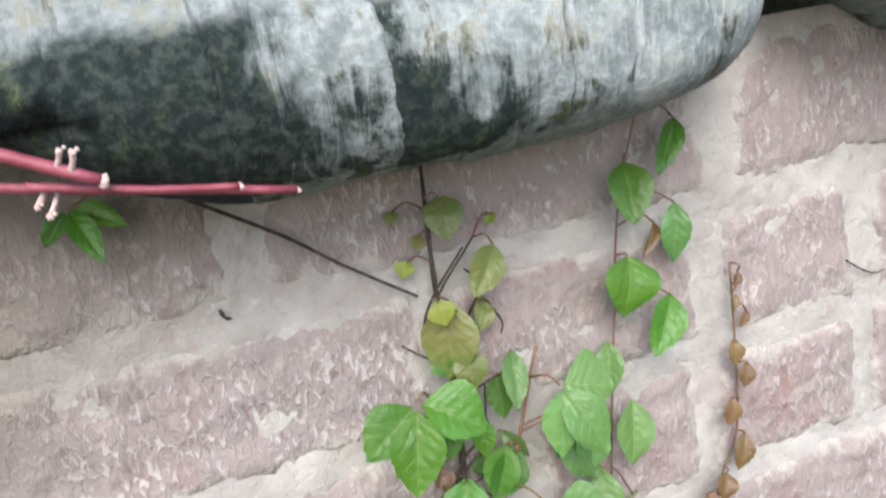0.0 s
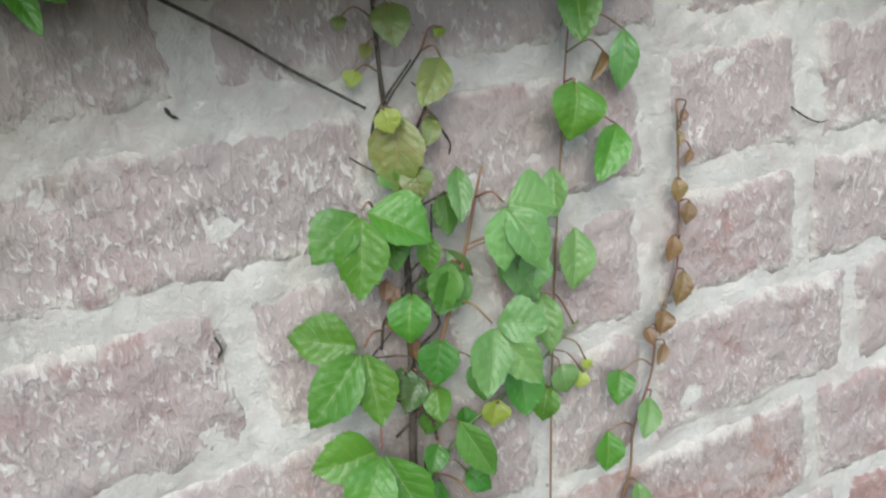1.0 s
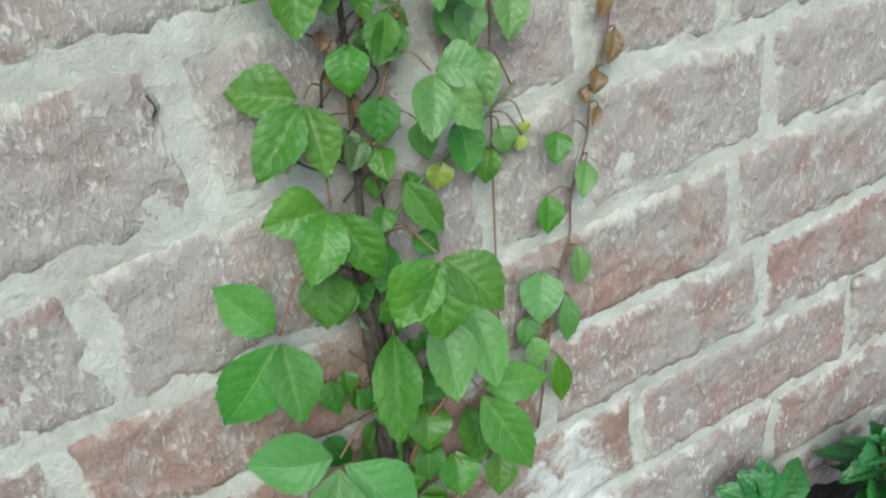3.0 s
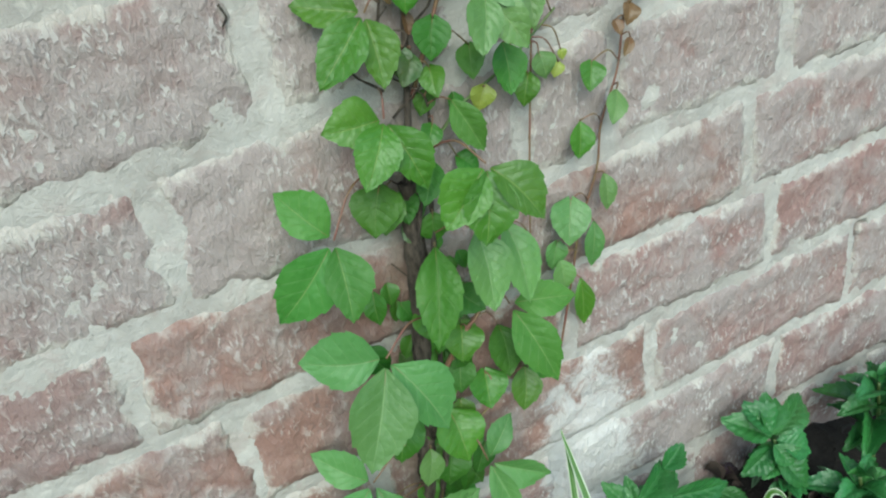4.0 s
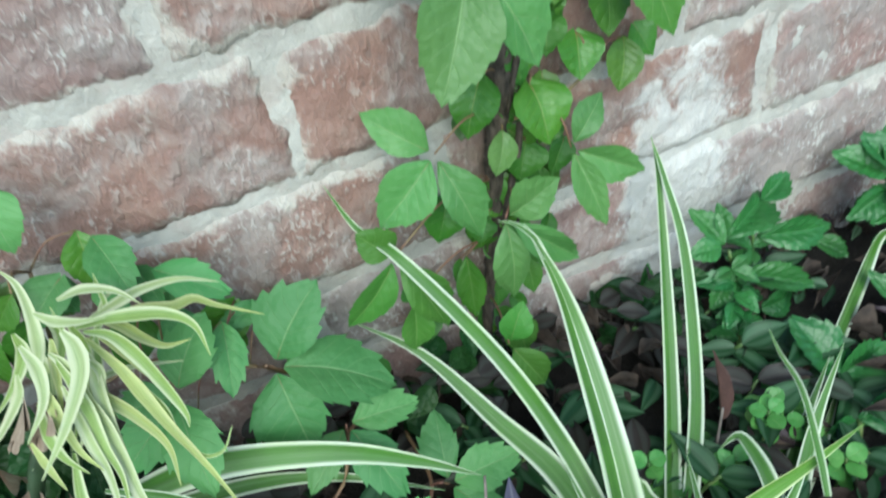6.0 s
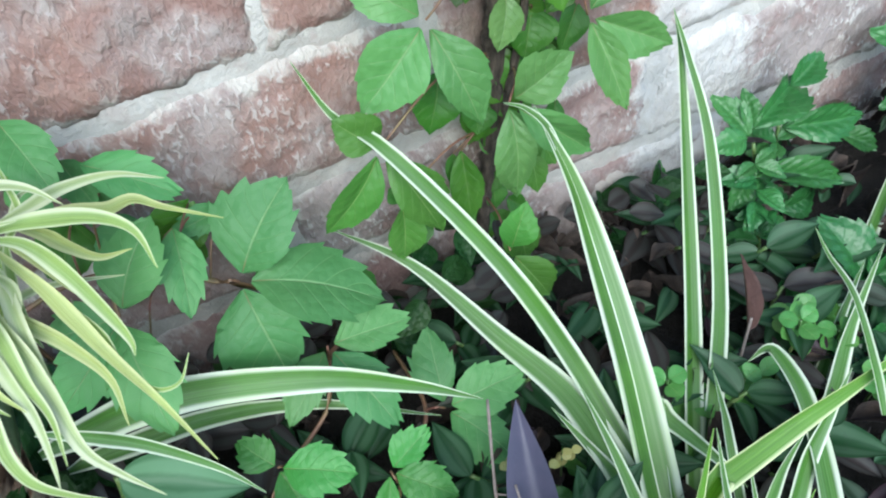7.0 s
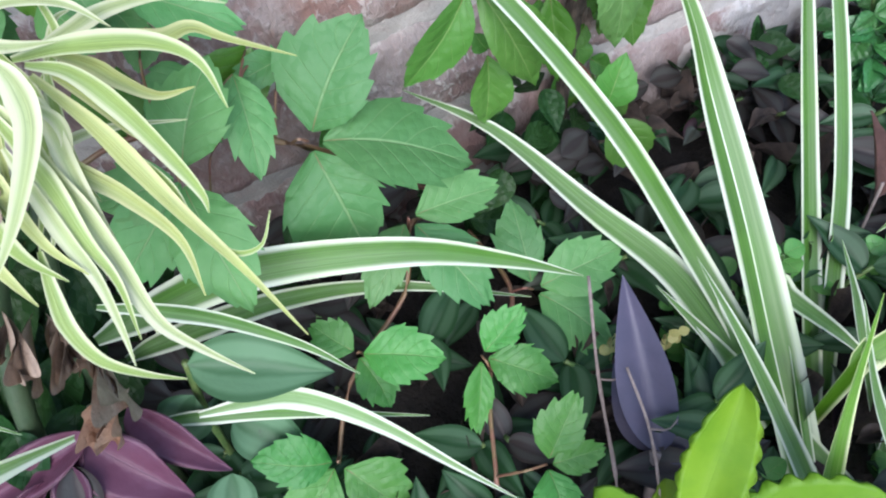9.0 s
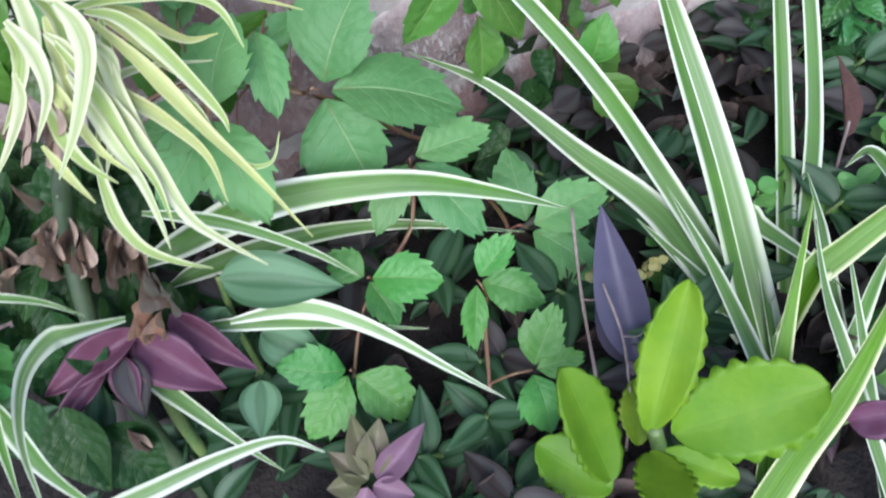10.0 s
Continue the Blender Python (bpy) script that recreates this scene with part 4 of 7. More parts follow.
    x, y, z = at
    z = max(0.02, min(0.05, z))
    ob = thing("silver_leaf_sprig", (x, y, 0.0), "short trailing shoot with silver-striped green and purple leaves", "trailing plant", "silver-leaved sprigs")
    lean = Vector((r.uniform(-1, 1), r.uniform(-1, 0.4), 0)).normalized() * 0.02
    top = Vector((x, y, z))
    low = Vector((x - lean.x, min(-0.012, y - lean.y), -0.004))
    stem(ob, "stem", [low, (low + top) / 2 + Vector((0, 0, 0.006)), top], 0.0016, 0.0012, GREEN_STEM, 10, 6)
    a0 = r.uniform(0, 6.28)
    shapes = LANCE_SILVER if r.random() < 0.62 else LANCE_DUSK
    for k in range(r.randint(4, 6)):
        a = a0 + k * 2.5
        s = 1 - 0.13 * k
        c = low.lerp(top, s)
        out = Vector((math.cos(a), math.sin(a) - 0.2, r.uniform(-0.1, 0.55))).normalized()
        length = r.uniform(0.026, 0.042)
        tip = c + out * length
        tip.y = min(tip.y, -0.008)
        part("leaf", r.choice(shapes), ob, leaf_pose(c, tip, Vector((r.uniform(-0.3, 0.3), -0.5, 1)), length * r.uniform(0.4, 0.5)))



PADDLE = leaf_set("lime_leaf", "paddle", LIME_LEAF, 3, teeth=0.13, fold=0.16, droop=0.05, thick=0.022, nl=48)
lime_plant = thing("lime_succulent", (-0.045, -0.25, 0.0), "fleshy lime-green scalloped leaves on a low succulent", "succulent")
stem(lime_plant, "stem", [(-0.04, -0.255, -0.01), (-0.044, -0.252, 0.03), (-0.047, -0.249, 0.06)], 0.004, 0.0035, GREEN_STEM)


def fleshy_leaf(plant, at, tip, normal, width):
    part("leaf", rng.choice(PADDLE), plant, leaf_pose(at, tip, normal, width))



def withered(base, tip, width, mat=None, label="crumpled dry brown leaf hanging in the plants"):
    me = leaf_mesh("withered_leaf", "lance", mat or DRY, rng.randint(40, 90), fold=1.1, droop=0.3, ripple=0.3)
    ob = new("withered_leaf", me)
    ob.matrix_basis = leaf_pose(base, tip, (rng.uniform(-0.3, 0.5), -0.8, 0.4), width * 0.48)
    tagged(ob, label, "dry leaf", "withered leaves")


DUSK_LEAVES = leaf_set("dusky_leaf", "lance", DUSK, 3, fold=0.3, droop=0.2)
PALE_LEAVES = leaf_set("silver_leaf", "lance", SILVER_PALE, 3, fold=0.2, droop=0.12)
OLIVE_LEAVES = leaf_set("olive_leaf", "lance", OLIVE, 3, fold=0.3, droop=0.2)
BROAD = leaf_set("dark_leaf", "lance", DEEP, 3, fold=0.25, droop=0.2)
dark_plant = thing("dark_leaf_plant", (-0.26, -0.14, 0.0), "broad dark green leaves in the shade under the tuft, added dark leaves at the wall foot", "leafy plant")
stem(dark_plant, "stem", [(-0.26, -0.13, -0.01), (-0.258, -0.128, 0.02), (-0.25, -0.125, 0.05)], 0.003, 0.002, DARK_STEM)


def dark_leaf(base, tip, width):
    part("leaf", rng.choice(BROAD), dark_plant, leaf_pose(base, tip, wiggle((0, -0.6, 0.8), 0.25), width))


dusky_plant = thing("dusky_rosette", (-0.15, -0.2, 0.0), "olive and pinkish-purple pointed leaves in a low rosette", "purple plant")
stem(dusky_plant, "stem", [(-0.15, -0.195, -0.008), (-0.151, -0.197, 0.01), (-0.152, -0.2, 0.03)], 0.002, 0.0016, GREEN_STEM)


def dusky_leaf(base, tip, width, purple):
    part("leaf", rng.choice(DUSK_LEAVES if purple else OLIVE_LEAVES), dusky_plant, leaf_pose(base, tip, wiggle((0, -0.6, 0.8), 0.2), width))

# climbing vine on the wall, from the coping down
single_leaf(vine, (0.1077, -0.014, 0.6811), (0.1059, -0.0218, 0.6626), (-0.14, -0.91, 0.4), 0.0179, 'bronze')
single_leaf(vine, (0.1287, -0.014, 0.6551), (0.1127, -0.024, 0.6352), (0.14, -0.93, 0.35), 0.0180, 'bronze')
single_leaf(vine, (0.1217, -0.008, 0.6288), (0.1158, -0.0132, 0.616), (-0.1, -0.9, 0.41), 0.0082, 'bronze')
single_leaf(vine, (0.0861, -0.008, 0.6792), (0.0838, -0.0099, 0.6728), (-0.29, -0.89, 0.36), 0.0072, 'bronze')
single_leaf(vine, (0.0963, -0.008, 0.6655), (0.0925, -0.0115, 0.6594), (-0.03, -0.86, 0.51), 0.0067, 'bronze')
single_leaf(vine, (0.0887, -0.008, 0.6548), (0.0849, -0.0085, 0.6477), (-0.35, -0.9, 0.25), 0.0090, 'lime')
single_leaf(vine, (0.1332, -0.008, 0.6681), (0.1287, -0.0089, 0.6637), (-0.31, -0.81, 0.49), 0.0066, 'lime')
compound_leaf(vine, (-0.0413, -0.014, 0.7092), 'green', ((-0.0526, -0.016, 0.6967), (-0.03, -0.98, 0.18), 0.0086), ((-0.031, -0.0271, 0.6864), (0.09, -0.85, 0.53), 0.0106), ((-0.0203, -0.0197, 0.6989), (-0.04, -0.91, 0.41), 0.0103))
single_leaf(vine, (0.1031, -0.014, 0.634), (0.0969, -0.0151, 0.5954), (-0.32, -0.94, 0.08), 0.0276, 'bronze')
single_leaf(vine, (0.0961, -0.022, 0.6367), (0.0982, -0.0235, 0.6257), (-0.1, -0.99, 0.11), 0.0125, 'lime')
single_leaf(vine, (0.1074, -0.018, 0.6069), (0.107, -0.0216, 0.5909), (-0.3, -0.93, 0.22), 0.0159, 'bronze')
single_leaf(vine, (0.122, -0.01, 0.5904), (0.1195, -0.0169, 0.5693), (-0.37, -0.87, 0.33), 0.0144, 'dark')
single_leaf(vine, (0.1281, -0.016, 0.6028), (0.1224, -0.0304, 0.5782), (-0.13, -0.84, 0.52), 0.0128, 'pale')
single_leaf(vine, (0.1242, -0.01, 0.6257), (0.1146, -0.0142, 0.615), (-0.1, -0.89, 0.44), 0.0082, 'bronze')
compound_leaf(vine, (0.0775, -0.022, 0.5931), 'green', ((0.0494, -0.0275, 0.5745), (-0.11, -0.9, 0.43), 0.0242), ((0.0675, -0.0323, 0.5533), (-0.13, -0.95, 0.28), 0.0255), ((0.1067, -0.0312, 0.5733), (0.1, -0.84, 0.53), 0.0278))
single_leaf(vine, (0.0913, -0.012, 0.5784), (0.0895, -0.0225, 0.5591), (0.09, -0.88, 0.47), 0.0179, 'dark')
single_leaf(vine, (0.1087, -0.012, 0.572), (0.1074, -0.0162, 0.5519), (-0.23, -0.95, 0.21), 0.0127, 'green')
single_leaf(vine, (0.1186, -0.01, 0.5606), (0.1298, -0.0148, 0.5443), (-0.25, -0.96, 0.12), 0.0095, 'dull')
single_leaf(vine, (0.1252, -0.014, 0.5502), (0.1058, -0.0213, 0.5314), (0.05, -0.95, 0.32), 0.0193, 'dark')
single_leaf(vine, (0.0872, -0.01, 0.548), (0.0855, -0.0132, 0.5388), (0.1, -0.95, 0.31), 0.0091, 'bud')
compound_leaf(vine, (0.1458, -0.028, 0.5838), 'pale', ((0.1731, -0.0302, 0.5752), (0.09, -0.87, 0.49), 0.0289), ((0.1399, -0.0346, 0.5507), (-0.33, -0.91, 0.24), 0.0169), ((0.1593, -0.0408, 0.548), (0.07, -0.93, 0.36), 0.0240))
single_leaf(vine, (0.1531, -0.015, 0.5509), (0.1612, -0.022, 0.5253), (0.18, -0.93, 0.31), 0.0268, 'pale')
single_leaf(vine, (0.181, -0.012, 0.5913), (0.1753, -0.0215, 0.5669), (-0.34, -0.85, 0.41), 0.0141, 'pale')
single_leaf(vine, (0.1895, -0.014, 0.5573), (0.1812, -0.0226, 0.5251), (0.06, -0.97, 0.24), 0.0214, 'pale')
compound_leaf(vine, (0.1305, -0.033, 0.5248), 'pale', ((0.1571, -0.043, 0.5199), (-0.29, -0.91, 0.29), 0.0237), ((0.1167, -0.0503, 0.4944), (0.09, -0.88, 0.46), 0.0230), ((0.1477, -0.0474, 0.4917), (-0.28, -0.92, 0.26), 0.0223))
single_leaf(vine, (0.1565, -0.012, 0.5525), (0.146, -0.01, 0.535), (-0.35, -0.93, 0.11), 0.0143, 'pale')
single_leaf(vine, (0.1659, -0.016, 0.5485), (0.1556, -0.0204, 0.5293), (0.07, -0.98, 0.19), 0.0187, 'pale')
single_leaf(vine, (0.1493, -0.014, 0.4897), (0.1462, -0.0244, 0.4606), (-0.08, -0.94, 0.34), 0.0230, 'cool')
single_leaf(vine, (0.129, -0.011, 0.4926), (0.1254, -0.0199, 0.4743), (-0.27, -0.84, 0.46), 0.0167, 'dark')
single_leaf(vine, (0.167, -0.014, 0.5251), (0.1635, -0.0275, 0.4951), (-0.31, -0.85, 0.42), 0.0177, 'pale')
single_leaf(vine, (0.1185, -0.016, 0.5556), (0.1072, -0.0203, 0.5312), (-0.33, -0.89, 0.31), 0.0187, 'dark')
single_leaf(vine, (0.0957, -0.016, 0.5422), (0.0901, -0.0201, 0.519), (-0.29, -0.93, 0.23), 0.0214, 'green')
single_leaf(vine, (0.0855, -0.01, 0.5523), (0.0811, -0.0163, 0.5432), (0.16, -0.85, 0.51), 0.0086, 'bud')
single_leaf(vine, (0.0842, -0.008, 0.5334), (0.0841, -0.0138, 0.5245), (-0.2, -0.82, 0.53), 0.0069, 'bud')
single_leaf(vine, (0.1075, -0.014, 0.5129), (0.1008, -0.0193, 0.4907), (-0.28, -0.91, 0.3), 0.0213, 'dark')
single_leaf(vine, (0.0928, -0.01, 0.4967), (0.0815, -0.0192, 0.4805), (0.1, -0.89, 0.44), 0.0159, 'dull')
single_leaf(vine, (0.1013, -0.014, 0.4868), (0.0996, -0.0246, 0.4711), (-0.29, -0.78, 0.56), 0.0151, 'green')
single_leaf(vine, (0.0997, -0.009, 0.4725), (0.0925, -0.0102, 0.4586), (-0.29, -0.93, 0.23), 0.0131, 'dark')
single_leaf(vine, (0.0934, -0.008, 0.5191), (0.0931, -0.0119, 0.5057), (0.05, -0.96, 0.28), 0.0074, 'bud')
single_leaf(vine, (0.1071, -0.008, 0.5489), (0.1057, -0.009, 0.5375), (-0.24, -0.96, 0.12), 0.0098, 'dull')
compound_leaf(vine, (0.0666, -0.022, 0.5251), 'green', ((0.0318, -0.0071, 0.5341), (-0.28, -0.88, 0.39), 0.0264), ((0.0329, -0.0282, 0.493), (-0.22, -0.89, 0.4), 0.0256), ((0.0656, -0.0361, 0.4874), (-0.17, -0.92, 0.35), 0.0220))
compound_leaf(vine, (0.0653, -0.026, 0.4689), 'green', ((0.0278, -0.0289, 0.4709), (0.09, -0.93, 0.36), 0.0276), ((0.0419, -0.0426, 0.4366), (-0.07, -0.86, 0.5), 0.0270), ((0.0793, -0.0398, 0.4263), (-0.26, -0.94, 0.22), 0.0250))
single_leaf(vine, (0.0968, -0.016, 0.4538), (0.0883, -0.024, 0.4427), (0.12, -0.85, 0.51), 0.0141, 'green')
single_leaf(vine, (0.1099, -0.018, 0.4663), (0.1231, -0.0283, 0.433), (-0.27, -0.95, 0.19), 0.0194, 'cool')
single_leaf(vine, (0.1124, -0.01, 0.4275), (0.1234, -0.017, 0.4167), (0.03, -0.82, 0.57), 0.0149, 'dark')
single_leaf(vine, (0.0951, -0.014, 0.4308), (0.0807, -0.0246, 0.4088), (-0.25, -0.8, 0.55), 0.0185, 'cool')
compound_leaf(vine, (0.1039, -0.067, 0.4436), 'green', ((0.0726, -0.0742, 0.416), (-0.16, -0.9, 0.41), 0.0303), ((0.0928, -0.0774, 0.4008), (-0.12, -0.96, 0.26), 0.0317), ((0.1273, -0.0846, 0.4085), (-0.03, -0.9, 0.43), 0.0282))
single_leaf(vine, (0.0576, -0.016, 0.4262), (0.0464, -0.0267, 0.4001), (-0.25, -0.85, 0.46), 0.0303, 'dark')
single_leaf(vine, (0.0735, -0.01, 0.4155), (0.0708, -0.0199, 0.398), (-0.23, -0.83, 0.51), 0.0178, 'dark')
single_leaf(vine, (0.07, -0.009, 0.3924), (0.0817, -0.0123, 0.3825), (-0.06, -0.96, 0.26), 0.0141, 'dull')
compound_leaf(vine, (0.0203, -0.035, 0.412), 'cool', ((-0.0022, -0.014, 0.4414), (-0.24, -0.87, 0.44), 0.0275), ((-0.0202, -0.0327, 0.3717), (-0.3, -0.92, 0.25), 0.0354), ((0.0156, -0.0582, 0.3703), (-0.08, -0.87, 0.49), 0.0276))
single_leaf(vine, (0.086, -0.01, 0.5013), (0.0819, -0.0139, 0.4853), (-0.04, -0.97, 0.25), 0.0157, 'dull')
single_leaf(vine, (0.1749, -0.011, 0.4764), (0.1771, -0.014, 0.4605), (0.15, -0.97, 0.2), 0.0180, 'pale')
single_leaf(vine, (0.1659, -0.012, 0.4663), (0.1597, -0.0141, 0.4471), (-0.39, -0.89, 0.22), 0.0159, 'green')
single_leaf(vine, (0.1359, -0.011, 0.4664), (0.1299, -0.0117, 0.4521), (-0.15, -0.98, 0.11), 0.0165, 'lime')
single_leaf(vine, (0.1905, -0.008, 0.4667), (0.1858, -0.0092, 0.4581), (-0.3, -0.91, 0.29), 0.0093, 'lime')
single_leaf(vine, (0.1926, -0.008, 0.4746), (0.1931, -0.0091, 0.4677), (-0.07, -0.98, 0.16), 0.0069, 'lime')
single_leaf(vine, (0.0823, -0.026, 0.3809), (0.063, -0.0565, 0.3281), (-0.17, -0.82, 0.54), 0.0290, 'dark')
single_leaf(vine, (0.1081, -0.034, 0.3863), (0.1025, -0.0574, 0.3418), (0.17, -0.88, 0.44), 0.0346, 'pale')
single_leaf(vine, (0.1313, -0.026, 0.3819), (0.1318, -0.0491, 0.3311), (0, -0.91, 0.41), 0.0294, 'pale')
single_leaf(vine, (0.0887, -0.014, 0.3969), (0.0878, -0.0155, 0.3783), (-0.33, -0.94, 0.09), 0.0206, 'dark')
single_leaf(vine, (0.0982, -0.013, 0.3357), (0.1106, -0.0269, 0.3229), (-0.34, -0.78, 0.52), 0.0212, 'dark')
single_leaf(vine, (0.0704, -0.012, 0.3325), (0.0735, -0.0264, 0.3119), (0.01, -0.82, 0.57), 0.0211, 'green')
single_leaf(vine, (0.06, -0.016, 0.4195), (0.0539, -0.0238, 0.3982), (-0.36, -0.84, 0.41), 0.0263, 'green')
single_leaf(vine, (0.0789, -0.009, 0.4088), (0.0795, -0.0162, 0.3958), (-0.11, -0.87, 0.48), 0.0134, 'dark')
compound_leaf(vine, (0.127, -0.029, 0.3223), 'cool', ((0.1719, -0.0414, 0.3174), (-0.17, -0.83, 0.53), 0.0252), ((0.1432, -0.0571, 0.2681), (-0.28, -0.88, 0.37), 0.0310))
single_leaf(vine, (0.1241, -0.013, 0.2965), (0.1187, -0.0334, 0.2658), (0.03, -0.83, 0.55), 0.0283, 'dark')
single_leaf(vine, (0.1495, -0.012, 0.2569), (0.1578, -0.0216, 0.2384), (0.03, -0.88, 0.47), 0.0200, 'green')
single_leaf(vine, (0.0949, -0.016, 0.3113), (0.087, -0.03, 0.2912), (0.06, -0.83, 0.56), 0.0292, 'green')
single_leaf(vine, (0.0919, -0.012, 0.2803), (0.0854, -0.0218, 0.2588), (-0.19, -0.87, 0.45), 0.0209, 'cool')
single_leaf(vine, (0.1071, -0.017, 0.2662), (0.102, -0.0321, 0.2438), (0.12, -0.84, 0.54), 0.0289, 'green')
single_leaf(vine, (0.1394, -0.016, 0.2542), (0.1283, -0.0302, 0.2268), (-0.15, -0.85, 0.5), 0.0249, 'green')
compound_leaf(vine, (0.0297, -0.056, 0.338), 'sheen', ((-0.0182, -0.0401, 0.3466), (-0.26, -0.92, 0.28), 0.0371), ((0, -0.0799, 0.2827), (-0.1, -0.89, 0.44), 0.0406), ((0.0546, -0.073, 0.2831), (0.1, -0.94, 0.33), 0.0365))
single_leaf(vine, (0.0457, -0.018, 0.2572), (0.0309, -0.0273, 0.2264), (-0.33, -0.85, 0.42), 0.0278, 'green')
single_leaf(vine, (0.0749, -0.02, 0.2447), (0.0767, -0.04, 0.2132), (0.17, -0.83, 0.54), 0.0365, 'green')
single_leaf(vine, (0.0558, -0.02, 0.2204), (0.0457, -0.0284, 0.1955), (0.03, -0.95, 0.31), 0.0211, 'pale')
single_leaf(vine, (0.0734, -0.014, 0.2035), (0.0637, -0.0238, 0.1826), (0.03, -0.91, 0.41), 0.0302, 'dark')
single_leaf(vine, (0.0371, -0.01, 0.2324), (0.0306, -0.0169, 0.2197), (-0.13, -0.84, 0.52), 0.0143, 'dull')
compound_leaf(vine, (0.0067, -0.038, 0.2315), 'sheen', ((-0.025, -0.0149, 0.2566), (-0.27, -0.85, 0.44), 0.0254), ((-0.0323, -0.0399, 0.1974), (-0.3, -0.87, 0.39), 0.0329), ((0.0223, -0.0548, 0.1771), (-0.12, -0.96, 0.26), 0.0255))
single_leaf(vine, (0.0162, -0.018, 0.1865), (0.0036, -0.0283, 0.1608), (0.01, -0.93, 0.37), 0.0289, 'dark')
compound_leaf(vine, (0.09, -0.041, 0.2078), 'sheen', ((0.1182, -0.0293, 0.2304), (-0.06, -0.86, 0.51), 0.0192), ((0.1323, -0.0549, 0.1842), (-0.23, -0.96, 0.16), 0.0240), ((0.1001, -0.0656, 0.1615), (-0.19, -0.88, 0.43), 0.0205))
compound_leaf(vine, (0.0423, -0.046, 0.1775), 'sheen', ((0.0764, -0.0511, 0.1973), (-0.15, -0.99, -0), 0.0306), ((0.0888, -0.0512, 0.1302), (-0.03, -1, 0.08), 0.0220), ((0.0404, -0.0525, 0.1183), (-0.11, -0.99, 0.11), 0.0250))
compound_leaf(vine, (-0.0292, -0.0516, 0.1837), 'cool', ((-0.0479, -0.0464, 0.2038), (-0.13, -0.98, 0.13), 0.0247), ((-0.0662, -0.0491, 0.1431), (-0.16, -0.98, 0.08), 0.0241), ((-0.0088, -0.063, 0.1259), (-0.04, -0.98, 0.18), 0.0259))
compound_leaf(vine, (-0.0225, -0.045, 0.1406), 'cool', ((-0.0288, -0.048, 0.0989), (-0.02, -1, 0.08), 0.0218), ((-0.028, -0.0438, 0.1525), (-0.08, -0.99, 0.06), 0.0106))
single_leaf(vine, (0.0227, -0.022, 0.1371), (0.0185, -0.037, 0.0955), (-0.31, -0.88, 0.35), 0.0199, 'dark')
single_leaf(vine, (0.0379, -0.018, 0.1595), (0.0315, -0.0261, 0.1476), (0.08, -0.84, 0.53), 0.0200, 'dark')
single_leaf(vine, (0.02, -0.016, 0.1318), (0.0126, -0.0243, 0.12), (0.01, -0.82, 0.57), 0.0097, 'dark')
compound_leaf(vine, (0.0314, -0.06, 0.085), 'cool', ((0.0456, -0.0559, 0.1149), (-0.21, -0.95, 0.23), 0.0230), ((0.0495, -0.0731, 0.049), (-0.14, -0.95, 0.28), 0.0270))
single_leaf(vine, (0.0609, -0.03, 0.1274), (0.0615, -0.0395, 0.1001), (-0.28, -0.91, 0.31), 0.0161, 'cool')

# side shoots of the vine
single_leaf(side_vine, (0.2312, -0.012, 0.6951), (0.2136, -0.0212, 0.6702), (-0.04, -0.93, 0.37), 0.0131, 'green')
single_leaf(side_vine, (0.1988, -0.016, 0.6795), (0.1928, -0.0316, 0.6521), (-0.2, -0.83, 0.52), 0.0220, 'green')
single_leaf(side_vine, (0.217, -0.008, 0.6447), (0.2048, -0.0155, 0.6306), (0.18, -0.92, 0.34), 0.0067, 'bud')
single_leaf(side_vine, (0.2266, -0.013, 0.6539), (0.2219, -0.014, 0.6233), (-0.37, -0.93, 0.09), 0.0156, 'pale')
single_leaf(side_vine, (0.1957, -0.016, 0.6311), (0.1882, -0.0197, 0.6043), (0.12, -0.99, 0.1), 0.0304, 'green')
single_leaf(side_vine, (0.2187, -0.014, 0.6071), (0.1991, -0.0256, 0.5818), (0.01, -0.91, 0.41), 0.0199, 'green')
single_leaf(side_vine, (0.1904, -0.012, 0.3721), (0.179, -0.0252, 0.345), (-0.21, -0.84, 0.5), 0.0282, 'pale')
single_leaf(side_vine, (0.2087, -0.012, 0.3497), (0.2025, -0.015, 0.3152), (-0.39, -0.91, 0.15), 0.0153, 'pale')
single_leaf(side_vine, (0.1782, -0.011, 0.3431), (0.1719, -0.0119, 0.3227), (-0.15, -0.99, 0.09), 0.0169, 'pale')
single_leaf(side_vine, (0.1776, -0.013, 0.3303), (0.1769, -0.0188, 0.3053), (0.09, -0.97, 0.22), 0.0195, 'pale')
single_leaf(side_vine, (0.1955, -0.012, 0.307), (0.1933, -0.0153, 0.2688), (-0.33, -0.94, 0.1), 0.0161, 'green')
single_leaf(side_vine, (0.2185, -0.012, 0.3833), (0.2136, -0.0206, 0.3592), (-0.03, -0.94, 0.34), 0.0160, 'pale')
single_leaf(side_vine, (0.212, -0.012, 0.4625), (0.2049, -0.0199, 0.4462), (-0.03, -0.89, 0.45), 0.0174, 'green')
single_leaf(side_vine, (0.2308, -0.012, 0.4396), (0.2168, -0.0254, 0.4221), (0.07, -0.82, 0.57), 0.0156, 'pale')
single_leaf(side_vine, (0.201, -0.012, 0.426), (0.1956, -0.017, 0.4016), (-0, -0.98, 0.2), 0.0192, 'green')
single_leaf(side_vine, (0.2568, -0.009, 0.5695), (0.2554, -0.0114, 0.5558), (-0.13, -0.97, 0.19), 0.0105, 'bud')
single_leaf(side_vine, (0.2648, -0.009, 0.5543), (0.2599, -0.0117, 0.5416), (-0.38, -0.86, 0.33), 0.0092, 'bud')
